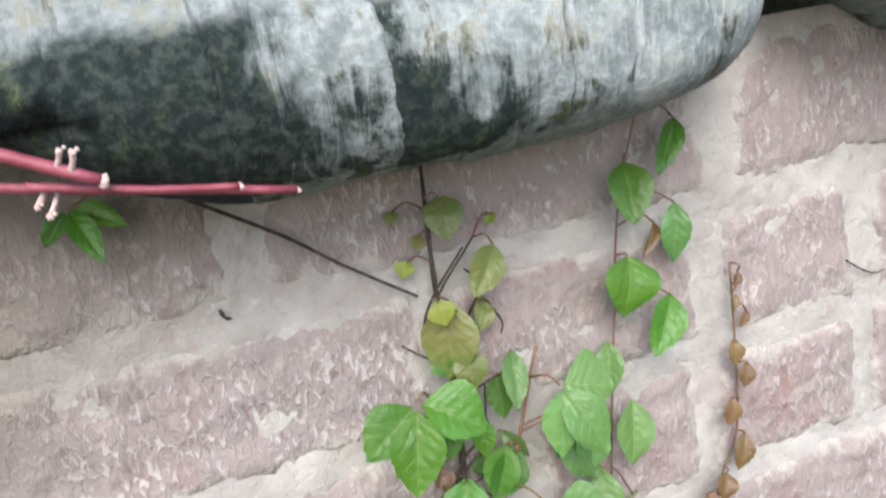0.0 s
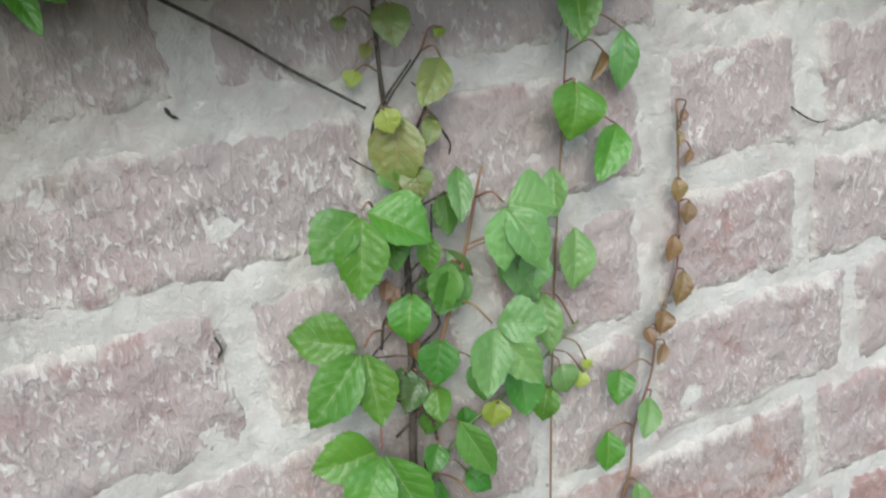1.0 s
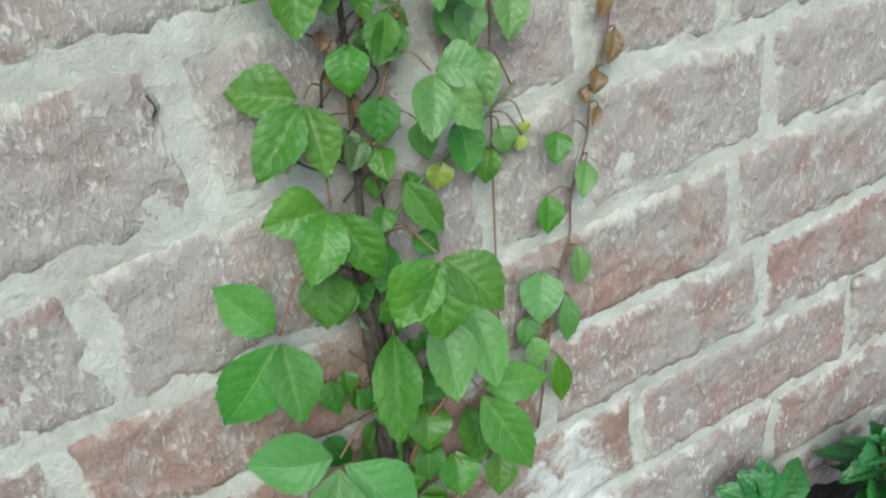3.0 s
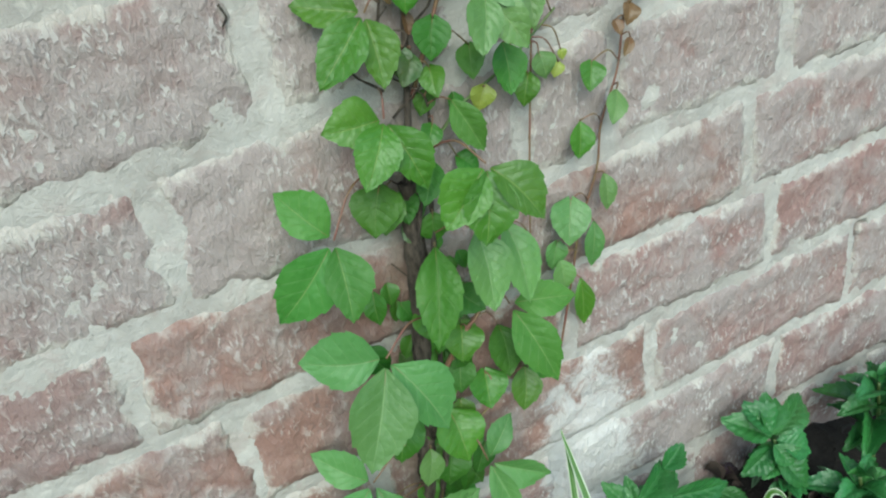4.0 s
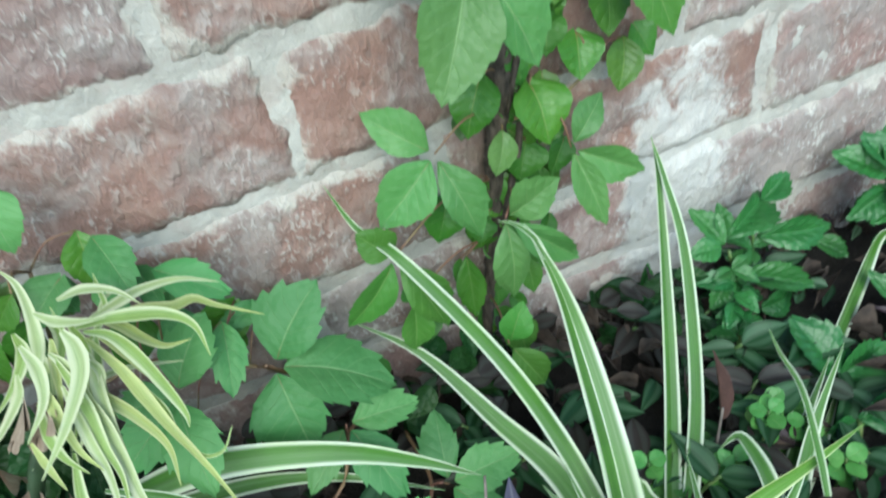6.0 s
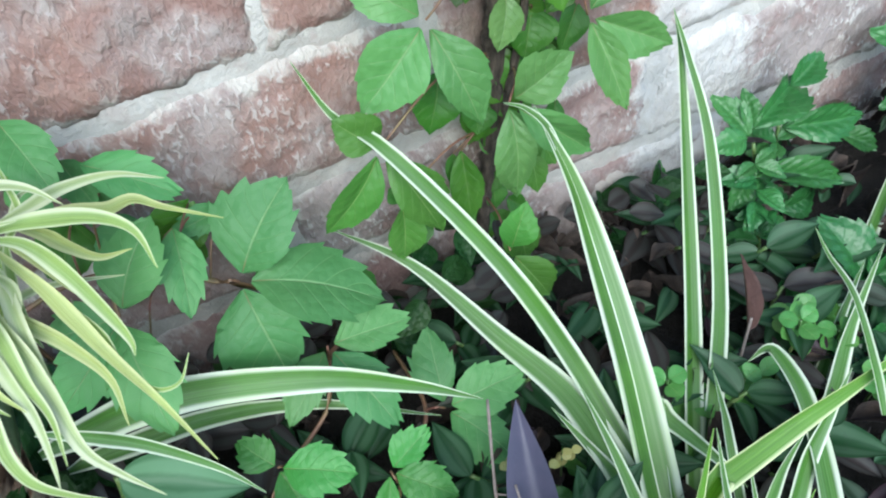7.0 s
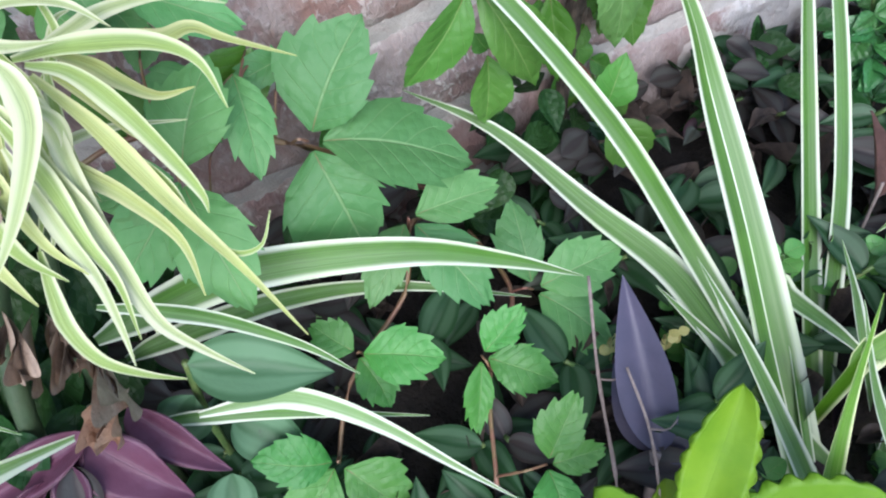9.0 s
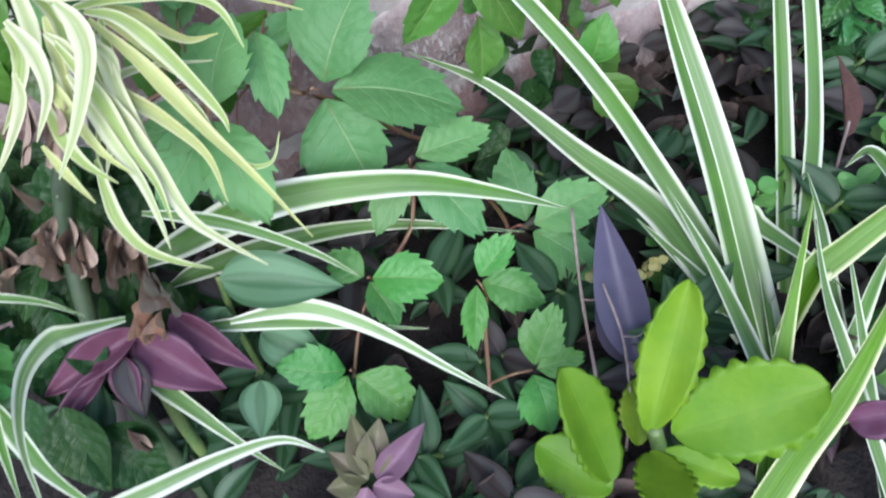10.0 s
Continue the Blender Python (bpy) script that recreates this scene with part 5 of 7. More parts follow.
single_leaf(side_vine, (0.2529, -0.009, 0.5363), (0.2477, -0.0118, 0.5221), (0.02, -0.98, 0.19), 0.0118, 'bud')
single_leaf(side_vine, (0.2596, -0.009, 0.5133), (0.251, -0.0125, 0.494), (-0.25, -0.93, 0.28), 0.0122, 'bud')
single_leaf(side_vine, (0.2445, -0.009, 0.4914), (0.2385, -0.0141, 0.4793), (0.01, -0.92, 0.38), 0.0129, 'bud')
single_leaf(side_vine, (0.2326, -0.009, 0.4832), (0.234, -0.0142, 0.4741), (-0.04, -0.87, 0.49), 0.0090, 'bud')
single_leaf(side_vine, (0.2448, -0.009, 0.4702), (0.236, -0.0134, 0.46), (-0.16, -0.85, 0.5), 0.0078, 'bud')
single_leaf(side_vine, (0.2639, -0.008, 0.6071), (0.2598, -0.0096, 0.5995), (0.14, -0.98, 0.13), 0.0063, 'bud')
single_leaf(side_vine, (0.2593, -0.008, 0.5955), (0.2571, -0.0127, 0.5875), (0.14, -0.87, 0.47), 0.0060, 'bud')
single_leaf(side_vine, (0.2676, -0.008, 0.5836), (0.2624, -0.0091, 0.5754), (-0.32, -0.89, 0.33), 0.0052, 'bud')

# creeper shoots over the bed
compound_leaf(ground_creeper, (-0.1135, -0.064, 0.1478), 'broad', ((-0.0746, -0.0478, 0.1835), (-0.23, -0.77, 0.6), 0.0414), ((-0.0523, -0.0857, 0.1173), (0.28, -0.43, 0.86), 0.0440), ((-0.1089, -0.0938, 0.1), (-0.13, -0.85, 0.52), 0.0440))
compound_leaf(ground_creeper, (-0.0866, -0.089, 0.1075), 'broad', ((-0.0416, -0.0884, 0.1005), (0.13, -0.61, 0.78), 0.0251), ((-0.0687, -0.1269, 0.0726), (0.01, -0.67, 0.74), 0.0281), ((-0.1185, -0.1143, 0.092), (0.04, -0.55, 0.83), 0.0205))
compound_leaf(ground_creeper, (-0.0394, -0.1128, 0.0446), 'broad', ((-0.0309, -0.0753, 0.0716), (-0.01, -0.58, 0.81), 0.0256), ((0.0098, -0.1155, 0.0502), (-0.12, -0.55, 0.82), 0.0292), ((-0.0138, -0.1472, 0.0195), (0.08, -0.55, 0.83), 0.0302))
compound_leaf(ground_creeper, (-0.1312, -0.12, 0.0727), 'fresh', ((-0.1446, -0.1027, 0.0837), (-0.03, -0.55, 0.83), 0.0192), ((-0.0962, -0.1379, 0.066), (-0.11, -0.53, 0.84), 0.0262), ((-0.1271, -0.1419, 0.0535), (0.11, -0.64, 0.76), 0.0198))
compound_leaf(ground_creeper, (-0.0813, -0.142, 0.0617), 'fresh', ((-0.0553, -0.136, 0.0745), (-0.23, -0.61, 0.76), 0.0183), ((-0.0548, -0.1634, 0.0481), (-0.02, -0.56, 0.83), 0.0227), ((-0.0972, -0.1642, 0.0369), (-0.06, -0.72, 0.69), 0.0144))
compound_leaf(ground_creeper, (-0.1573, -0.155, 0.0552), 'fresh', ((-0.1893, -0.1438, 0.0703), (0.09, -0.7, 0.71), 0.0233), ((-0.1398, -0.1794, 0.0307), (0.08, -0.68, 0.73), 0.0277), ((-0.1904, -0.1707, 0.0404), (-0.11, -0.56, 0.82), 0.0263))
compound_leaf(ground_creeper, (-0.0782, -0.195, 0.0505), 'fresh', ((-0.055, -0.181, 0.0716), (-0.23, -0.68, 0.7), 0.0217), ((-0.0526, -0.199, 0.049), (-0.04, -0.57, 0.82), 0.0154), ((-0.083, -0.2204, 0.0333), (0.09, -0.57, 0.82), 0.0231))
single_leaf(ground_creeper, (-0.1519, -0.04, 0.2202), (-0.1192, -0.058, 0.2017), (0.11, -0.61, 0.78), 0.0217, 'broad')
single_leaf(ground_creeper, (-0.1067, -0.035, 0.1692), (-0.1348, -0.0405, 0.1689), (0.13, -0.69, 0.72), 0.0146, 'broad')
compound_leaf(ground_creeper, (-0.1609, -0.085, 0.1748), 'broad', ((-0.1344, -0.0599, 0.199), (-0.15, -0.6, 0.79), 0.0296), ((-0.1566, -0.1302, 0.1438), (-0.12, -0.57, 0.81), 0.0286), ((-0.1911, -0.0829, 0.1765), (0, -0.61, 0.79), 0.0238))
single_leaf(ground_creeper, (-0.1299, -0.055, 0.1842), (-0.1366, -0.0878, 0.1601), (0.07, -0.6, 0.8), 0.0204, 'broad')
single_leaf(ground_creeper, (-0.1622, -0.085, 0.1722), (-0.198, -0.1028, 0.152), (-0.12, -0.63, 0.77), 0.0271, 'broad')
single_leaf(ground_creeper, (-0.1708, -0.035, 0.2469), (-0.16, -0.0654, 0.2263), (0.08, -0.54, 0.84), 0.0227, 'broad')
single_leaf(ground_creeper, (-0.1607, -0.03, 0.2189), (-0.1524, -0.053, 0.2052), (-0.15, -0.54, 0.83), 0.0164, 'broad')
single_leaf(ground_creeper, (-0.2011, -0.03, 0.282), (-0.2021, -0.0414, 0.254), (0, -0.93, 0.38), 0.0237, 'broad')
single_leaf(ground_creeper, (-0.2168, -0.04, 0.2647), (-0.2302, -0.0605, 0.2456), (-0.02, -0.67, 0.74), 0.0236, 'broad')
single_leaf(ground_creeper, (-0.1897, -0.045, 0.2364), (-0.2085, -0.0612, 0.223), (-0.03, -0.61, 0.79), 0.0226, 'broad')
single_leaf(ground_creeper, (-0.1433, -0.035, 0.1739), (-0.171, -0.0384, 0.1701), (-0.01, -0.71, 0.7), 0.0220, 'broad')
single_leaf(ground_creeper, (-0.216, -0.03, 0.302), (-0.2246, -0.036, 0.2873), (0, -0.93, 0.37), 0.0152, 'broad')
single_leaf(ground_creeper, (-0.1191, -0.03, 0.1694), (-0.1349, -0.0412, 0.1603), (-0.08, -0.56, 0.83), 0.0163, 'broad')
single_leaf(ground_creeper, (-0.1596, -0.07, 0.14), (-0.183, -0.0773, 0.1336), (-0.02, -0.61, 0.79), 0.0201, 'broad')
single_leaf(ground_creeper, (-0.1512, -0.035, 0.2023), (-0.1607, -0.0454, 0.1924), (0.03, -0.7, 0.71), 0.0149, 'broad')
single_leaf(ground_creeper, (-0.144, -0.045, 0.1841), (-0.1658, -0.0507, 0.1786), (-0.03, -0.63, 0.78), 0.0190, 'broad')
single_leaf(ground_creeper, (-0.1745, -0.09, 0.1532), (-0.1604, -0.1092, 0.1389), (0.12, -0.53, 0.84), 0.0191, 'broad')
single_leaf(ground_creeper, (-0.1539, -0.05, 0.1815), (-0.1437, -0.0691, 0.1683), (-0.14, -0.61, 0.78), 0.0197, 'broad')
single_leaf(ground_creeper, (-0.1758, -0.04, 0.228), (-0.167, -0.0602, 0.2141), (-0.2, -0.61, 0.76), 0.0184, 'broad')
single_leaf(ground_creeper, (-0.1993, -0.035, 0.2281), (-0.1889, -0.0506, 0.2172), (0.07, -0.54, 0.84), 0.0176, 'broad')

# shaded leaves behind the tuft and at the wall's foot
stem(ground_creeper, "runner", [(-0.195, -0.03, -0.005), (-0.21, -0.036, 0.09), (-0.215, -0.04, 0.17), (-0.205, -0.03, 0.235)], 0.0014, 0.001, PETIOLE)
single_leaf(ground_creeper, (-0.2033, -0.035, 0.2312), (-0.1935, -0.0446, 0.2127), (-0.14, -0.91, 0.4), 0.0224, 'dark')
single_leaf(ground_creeper, (-0.1767, -0.03, 0.2495), (-0.1795, -0.0412, 0.2209), (0.14, -0.93, 0.35), 0.0217, 'green')
single_leaf(ground_creeper, (-0.2228, -0.05, 0.2663), (-0.2246, -0.0615, 0.2407), (-0.1, -0.9, 0.41), 0.0201, 'dark')
single_leaf(ground_creeper, (-0.2061, -0.05, 0.2462), (-0.2213, -0.0519, 0.2295), (-0.29, -0.89, 0.36), 0.0172, 'dull')
single_leaf(ground_creeper, (-0.2391, -0.05, 0.2411), (-0.2583, -0.062, 0.2197), (-0.03, -0.86, 0.51), 0.0216, 'dark')
single_leaf(ground_creeper, (-0.2321, -0.05, 0.2243), (-0.232, -0.058, 0.1951), (-0.35, -0.9, 0.25), 0.0255, 'dark')
single_leaf(ground_creeper, (-0.214, -0.045, 0.2189), (-0.2189, -0.0604, 0.1902), (-0.31, -0.81, 0.49), 0.0244, 'dull')
single_leaf(ground_creeper, (-0.1215, -0.03, 0.1748), (-0.1455, -0.0322, 0.1548), (0.01, -0.99, 0.1), 0.0285, 'green')
single_leaf(ground_creeper, (-0.1708, -0.03, 0.1868), (-0.1856, -0.0472, 0.1663), (0.16, -0.81, 0.57), 0.0245, 'dark')
single_leaf(ground_creeper, (-0.2498, -0.06, 0.2078), (-0.2447, -0.0714, 0.1841), (-0.02, -0.9, 0.43), 0.0223, 'dark')
single_leaf(ground_creeper, (-0.1581, -0.025, 0.1702), (-0.1596, -0.0279, 0.1298), (-0.32, -0.94, 0.08), 0.0228, 'dark')
single_leaf(ground_creeper, (-0.204, -0.06, 0.2308), (-0.2239, -0.0603, 0.2102), (-0.1, -0.99, 0.11), 0.0181, 'dark')
single_leaf(ground_creeper, (-0.2064, -0.06, 0.2466), (-0.2228, -0.059, 0.2282), (-0.3, -0.93, 0.22), 0.0163, 'dark')
single_leaf(ground_creeper, (-0.1241, -0.025, 0.1582), (-0.1403, -0.0286, 0.1304), (-0.37, -0.87, 0.33), 0.0199, 'dark')
single_leaf(ground_creeper, (-0.0996, -0.025, 0.1202), (-0.0961, -0.0426, 0.0927), (-0.13, -0.84, 0.52), 0.0211, 'dark')
single_leaf(ground_creeper, (-0.0954, -0.02, 0.1585), (-0.081, -0.0302, 0.141), (-0.1, -0.89, 0.44), 0.0173, 'dull')
single_leaf(ground_creeper, (-0.0577, -0.03, 0.094), (-0.0546, -0.043, 0.0691), (-0.11, -0.89, 0.45), 0.0205, 'dark')
single_leaf(ground_creeper, (0.047, -0.03, 0.081), (0.0524, -0.04, 0.0451), (-0.14, -0.96, 0.25), 0.0263, 'cool')
single_leaf(ground_creeper, (-0.0087, -0.02, 0.0988), (-0.0188, -0.0323, 0.0846), (0.16, -0.8, 0.58), 0.0195, 'dark')

# striped clump by the wall
blade(striped_clump, [(0.043, -0.2392, -0.006), (0.0366, -0.1854, 0.03), (0.0304, -0.1323, 0.0654), (0.0075, -0.0996, 0.1251), (-0.0292, -0.0637, 0.1894), (-0.0433, -0.0267, 0.1913), (-0.0542, -0.0173, 0.2209)], 0.0146)
blade(striped_clump, [(0.0297, -0.2149, 0.0187), (0.0279, -0.1961, 0.0292), (0.0227, -0.1416, 0.048), (0.002, -0.0973, 0.0663), (-0.0249, -0.0508, 0.0948), (-0.0592, -0.0224, 0.1169)], 0.0207)
blade(striped_clump, [(0.0247, -0.2545, -0.006), (0.0374, -0.2069, 0.0296), (0.0517, -0.1535, 0.0696), (0.0575, -0.1069, 0.1162), (0.0535, -0.0872, 0.1535), (0.0434, -0.0693, 0.1897)], 0.0267, 1)
blade(striped_clump, [(0.053, -0.0855, 0.155), (0.0478, -0.0755, 0.178), (0.0385, -0.0705, 0.1905), (0.0271, -0.0699, 0.1981)], 0.0042)
blade(striped_clump, [(0.0495, -0.226, -0.006), (0.0827, -0.1739, 0.025), (0.116, -0.1219, 0.0559), (0.1456, -0.0685, 0.1012), (0.1659, -0.0254, 0.1502), (0.1702, -0.0091, 0.1701)], 0.0143)
blade(striped_clump, [(0.0627, -0.2176, -0.006), (0.0928, -0.1778, 0.0228), (0.1288, -0.1301, 0.0574), (0.1597, -0.068, 0.1143), (0.1664, -0.0302, 0.1525), (0.1673, -0.0124, 0.1724)], 0.0140)
blade(striped_clump, [(0.0459, -0.2588, 0.0015), (0.0273, -0.1971, 0.0288), (0.019, -0.1694, 0.041), (0.0095, -0.1448, 0.0538)], 0.0106)
blade(striped_clump, [(0.0098, -0.258, 0.0387), (0.0124, -0.2394, 0.0494), (0.0185, -0.1948, 0.0656), (0.0189, -0.1555, 0.084)], 0.0112)

# striped clump in front
blade(striped_clump_front, [(-0.0333, -0.3066, -0.0008), (-0.0023, -0.2673, 0.0482), (0.0099, -0.2519, 0.0675), (0.0241, -0.2363, 0.0924), (0.0396, -0.2196, 0.1273)], 0.0134, 1)
blade(striped_clump_front, [(0.0432, -0.2199, -0.004), (0.0507, -0.2201, 0.0662), (0.0582, -0.2203, 0.0703), (0.0895, -0.2213, 0.0901), (0.1209, -0.2223, 0.1039), (0.1522, -0.2232, 0.1208)], 0.0185, 1)
blade(striped_clump, [(0.1579, -0.1759, 0.012), (0.2031, -0.1504, 0.012), (0.2444, -0.1288, 0.012), (0.313, -0.088, 0.034), (0.326, -0.082, 0.066), (0.334, -0.088, 0.071), (0.3452, -0.095, 0.05)], 0.0165)
blade(striped_clump, [(0.1413, -0.2049, 0.012), (0.1699, -0.1899, 0.012), (0.2064, -0.1698, 0.012), (0.247, -0.1428, 0.012)], 0.0185, 1)
blade(striped_clump, [(0.0419, -0.1755, 0.0153), (0.0589, -0.1681, 0.0471), (0.0619, -0.1755, 0.0453), (0.0722, -0.2, 0.0392), (0.0804, -0.2196, 0.0304)], 0.0146)
blade(striped_clump_front, [(-0.0508, -0.301, -0.006), (-0.0305, -0.2926, 0.0152), (-0.0015, -0.2805, 0.0455), (0.0212, -0.2737, 0.0748), (0.0386, -0.2654, 0.1064), (0.0506, -0.2589, 0.1375)], 0.0223, 1)
blade(striped_clump_front, [(0.0972, -0.2643, 0.0213), (0.1061, -0.2473, 0.0311), (0.1192, -0.2223, 0.0396), (0.1291, -0.1968, 0.0491), (0.1314, -0.1754, 0.0551), (0.1288, -0.1684, 0.0551), (0.1196, -0.1677, 0.0479)], 0.0172)
blade(striped_clump_front, [(0.0724, -0.2538, 0.0244), (0.0878, -0.242, 0.0334), (0.1105, -0.2247, 0.0408), (0.1353, -0.2114, 0.0513), (0.1547, -0.2009, 0.0613)], 0.0158)
blade(striped_clump_front, [(0.0551, -0.2484, 0.0274), (0.0712, -0.2381, 0.0371), (0.0933, -0.2241, 0.045), (0.1142, -0.2151, 0.0539)], 0.0111)
blade(striped_clump_front, [(0.1428, -0.1986, -0.006), (0.1545, -0.1905, 0.0011), (0.1941, -0.163, 0.0251), (0.2265, -0.1434, 0.0494)], 0.0162)
blade(striped_clump_front, [(0.1247, -0.224, -0.006), (0.163, -0.1942, 0.0182), (0.1923, -0.1714, 0.0368), (0.2297, -0.1477, 0.0656)], 0.0168)
blade(striped_clump_front, [(0.1183, -0.2392, 0.1023), (0.1267, -0.2218, 0.1116), (0.1407, -0.1926, 0.1205), (0.1449, -0.1711, 0.125), (0.1484, -0.1573, 0.1298)], 0.0058)
blade(striped_clump_front, [(0.0603, -0.2579, 0.001), (0.0815, -0.2027, 0.0386), (0.0878, -0.1863, 0.0498), (0.0925, -0.1691, 0.0618)], 0.0075)
blade(striped_clump_front, [(0.0214, -0.2623, -0.0017), (0.0451, -0.2062, 0.0327), (0.0537, -0.1859, 0.0451), (0.0621, -0.1683, 0.0581)], 0.0058)
blade(striped_clump_front, [(0.0336, -0.3136, 0.0088), (0.0455, -0.2569, 0.0481), (0.0507, -0.2319, 0.0655), (0.0592, -0.2066, 0.0893)], 0.0085)
blade(striped_clump_front, [(0.0276, -0.3233, -0.0054), (0.0495, -0.2704, 0.0349), (0.0606, -0.2438, 0.0552), (0.0692, -0.2198, 0.0765)], 0.0076)

# striped clump lying over the bed
blade(striped_clump_low, [(-0.2239, -0.0873, 0.1136), (-0.2045, -0.0847, 0.1135), (-0.1569, -0.095, 0.1252), (-0.0967, -0.1125, 0.1175), (-0.0550, -0.1225, 0.0935), (-0.0240, -0.1335, 0.0725)], 0.0215)
blade(striped_clump_low, [(-0.2225, -0.0832, 0.089), (-0.203, -0.0821, 0.0886), (-0.1524, -0.0791, 0.0773), (-0.1015, -0.0902, 0.0654), (-0.0445, -0.1205, 0.0526)], 0.0145)
blade(striped_clump_low, [(-0.1956, -0.1325, 0.1019), (-0.177, -0.1357, 0.0995), (-0.1614, -0.1384, 0.0941), (-0.1459, -0.1476, 0.0848), (-0.1306, -0.1612, 0.0738), (-0.1127, -0.1819, 0.0605), (-0.0957, -0.202, 0.0503)], 0.0117, 1)
blade(striped_clump_low, [(-0.2162, -0.1273, 0.1036), (-0.1984, -0.131, 0.0993), (-0.1756, -0.1357, 0.0887), (-0.1476, -0.1448, 0.0764), (-0.1139, -0.1582, 0.0645)], 0.0082)
blade(striped_clump_low, [(-0.1969, -0.1269, 0.1757), (-0.1816, -0.1314, 0.1677), (-0.165, -0.1364, 0.1547), (-0.1454, -0.1477, 0.1383), (-0.1322, -0.1602, 0.1259)], 0.0070)
blade(striped_clump_low, [(-0.2461, -0.1276, 0.1056), (-0.2376, -0.1393, 0.0957), (-0.2283, -0.152, 0.0805), (-0.217, -0.1681, 0.0639), (-0.2036, -0.1852, 0.0482)], 0.0105)
blade(striped_clump_low, [(-0.272, -0.2243, 0.1459), (-0.2549, -0.2189, 0.1411), (-0.2321, -0.2117, 0.1294), (-0.2055, -0.2058, 0.1185), (-0.1855, -0.2052, 0.1106), (-0.1732, -0.2133, 0.1016)], 0.0098, 1)
blade(striped_clump_low, [(-0.2193, -0.1532, 0.154), (-0.2311, -0.1638, 0.1701), (-0.2367, -0.1687, 0.1758), (-0.2435, -0.1827, 0.1792), (-0.2455, -0.205, 0.1783), (-0.2399, -0.2335, 0.1759)], 0.0092, 1)
blade(striped_clump_low, [(-0.2194, -0.0943, 0.0906), (-0.2387, -0.0991, 0.0964), (-0.2598, -0.1043, 0.0983), (-0.2864, -0.1083, 0.1054)], 0.0070, 1)
blade(striped_clump_low, [(-0.2721, -0.1373, 0.1891), (-0.2567, -0.1395, 0.1805), (-0.243, -0.1414, 0.1691), (-0.2327, -0.1467, 0.1577)], 0.0042)
blade(striped_clump_low, [(-0.2648, -0.1723, 0.165), (-0.2571, -0.1898, 0.1629), (-0.2498, -0.2063, 0.1571), (-0.2345, -0.2278, 0.1502)], 0.0093)
blade(striped_clump_low, [(-0.2494, -0.1629, 0.1964), (-0.2484, -0.1819, 0.1942), (-0.2472, -0.2041, 0.187), (-0.244, -0.2297, 0.181)], 0.0085)

# cream clump on a stalk
blade(cream_clump, [(-0.1772, -0.0813, 0.2352), (-0.1667, -0.0762, 0.2342), (-0.1547, -0.0704, 0.2331), (-0.138, -0.0655, 0.2281), (-0.122, -0.0647, 0.2181)], 0.0063)
blade(cream_clump, [(-0.1849, -0.0813, 0.2503), (-0.1747, -0.0777, 0.2491), (-0.1636, -0.0775, 0.243), (-0.1556, -0.0809, 0.2337)], 0.0051)
blade(cream_clump, [(-0.1811, -0.0919, 0.241), (-0.1663, -0.0892, 0.2377), (-0.1475, -0.0882, 0.2299), (-0.137, -0.092, 0.2204), (-0.1348, -0.1019, 0.2078)], 0.0076, 1)
blade(cream_clump, [(-0.1688, -0.0804, 0.2315), (-0.1567, -0.0769, 0.2277), (-0.1453, -0.0755, 0.2215), (-0.1352, -0.0718, 0.2191), (-0.1261, -0.0729, 0.211), (-0.107, -0.0745, 0.1962)], 0.0066, 2)
blade(cream_clump, [(-0.1736, -0.0835, 0.2338), (-0.166, -0.085, 0.2273), (-0.1605, -0.0879, 0.2203), (-0.1527, -0.0902, 0.2126), (-0.1418, -0.088, 0.2092)], 0.0064, 2)
blade(cream_clump, [(-0.1785, -0.0944, 0.2397), (-0.1695, -0.096, 0.2337), (-0.1621, -0.1028, 0.2218), (-0.1553, -0.1136, 0.2048), (-0.1525, -0.1201, 0.1958), (-0.1529, -0.1244, 0.1918)], 0.0074, 1)
blade(cream_clump, [(-0.1864, -0.1021, 0.2128), (-0.179, -0.0976, 0.2146), (-0.1667, -0.0949, 0.211), (-0.1482, -0.0931, 0.2026)], 0.0038)
blade(cream_clump, [(-0.1779, -0.0978, 0.2384), (-0.1696, -0.1071, 0.2232), (-0.1645, -0.1158, 0.2108), (-0.1593, -0.1251, 0.1974), (-0.1508, -0.1378, 0.1777), (-0.1419, -0.154, 0.153)], 0.0073, 2)
blade(cream_clump, [(-0.1677, -0.1093, 0.2188), (-0.1636, -0.1137, 0.2118), (-0.1595, -0.1195, 0.2027), (-0.158, -0.1272, 0.1927), (-0.1521, -0.1337, 0.1819), (-0.1432, -0.1331, 0.1786), (-0.1362, -0.1265, 0.1846)], 0.0038, 1)
blade(cream_clump, [(-0.1806, -0.1034, 0.2289), (-0.1807, -0.1115, 0.2181), (-0.1719, -0.1178, 0.2047), (-0.1641, -0.1267, 0.1882), (-0.165, -0.1383, 0.1732)], 0.0068, 2)
blade(cream_clump, [(-0.1836, -0.1067, 0.2334), (-0.1847, -0.1156, 0.2245), (-0.1819, -0.125, 0.2127), (-0.1797, -0.1357, 0.1995), (-0.1777, -0.1484, 0.1838), (-0.1703, -0.1559, 0.1718), (-0.1607, -0.163, 0.1591)], 0.0083)
blade(cream_clump, [(-0.183, -0.102, 0.2498), (-0.18, -0.1082, 0.2442), (-0.1812, -0.1177, 0.2367), (-0.1919, -0.1334, 0.2264), (-0.2038, -0.1476, 0.2189)], 0.0097)
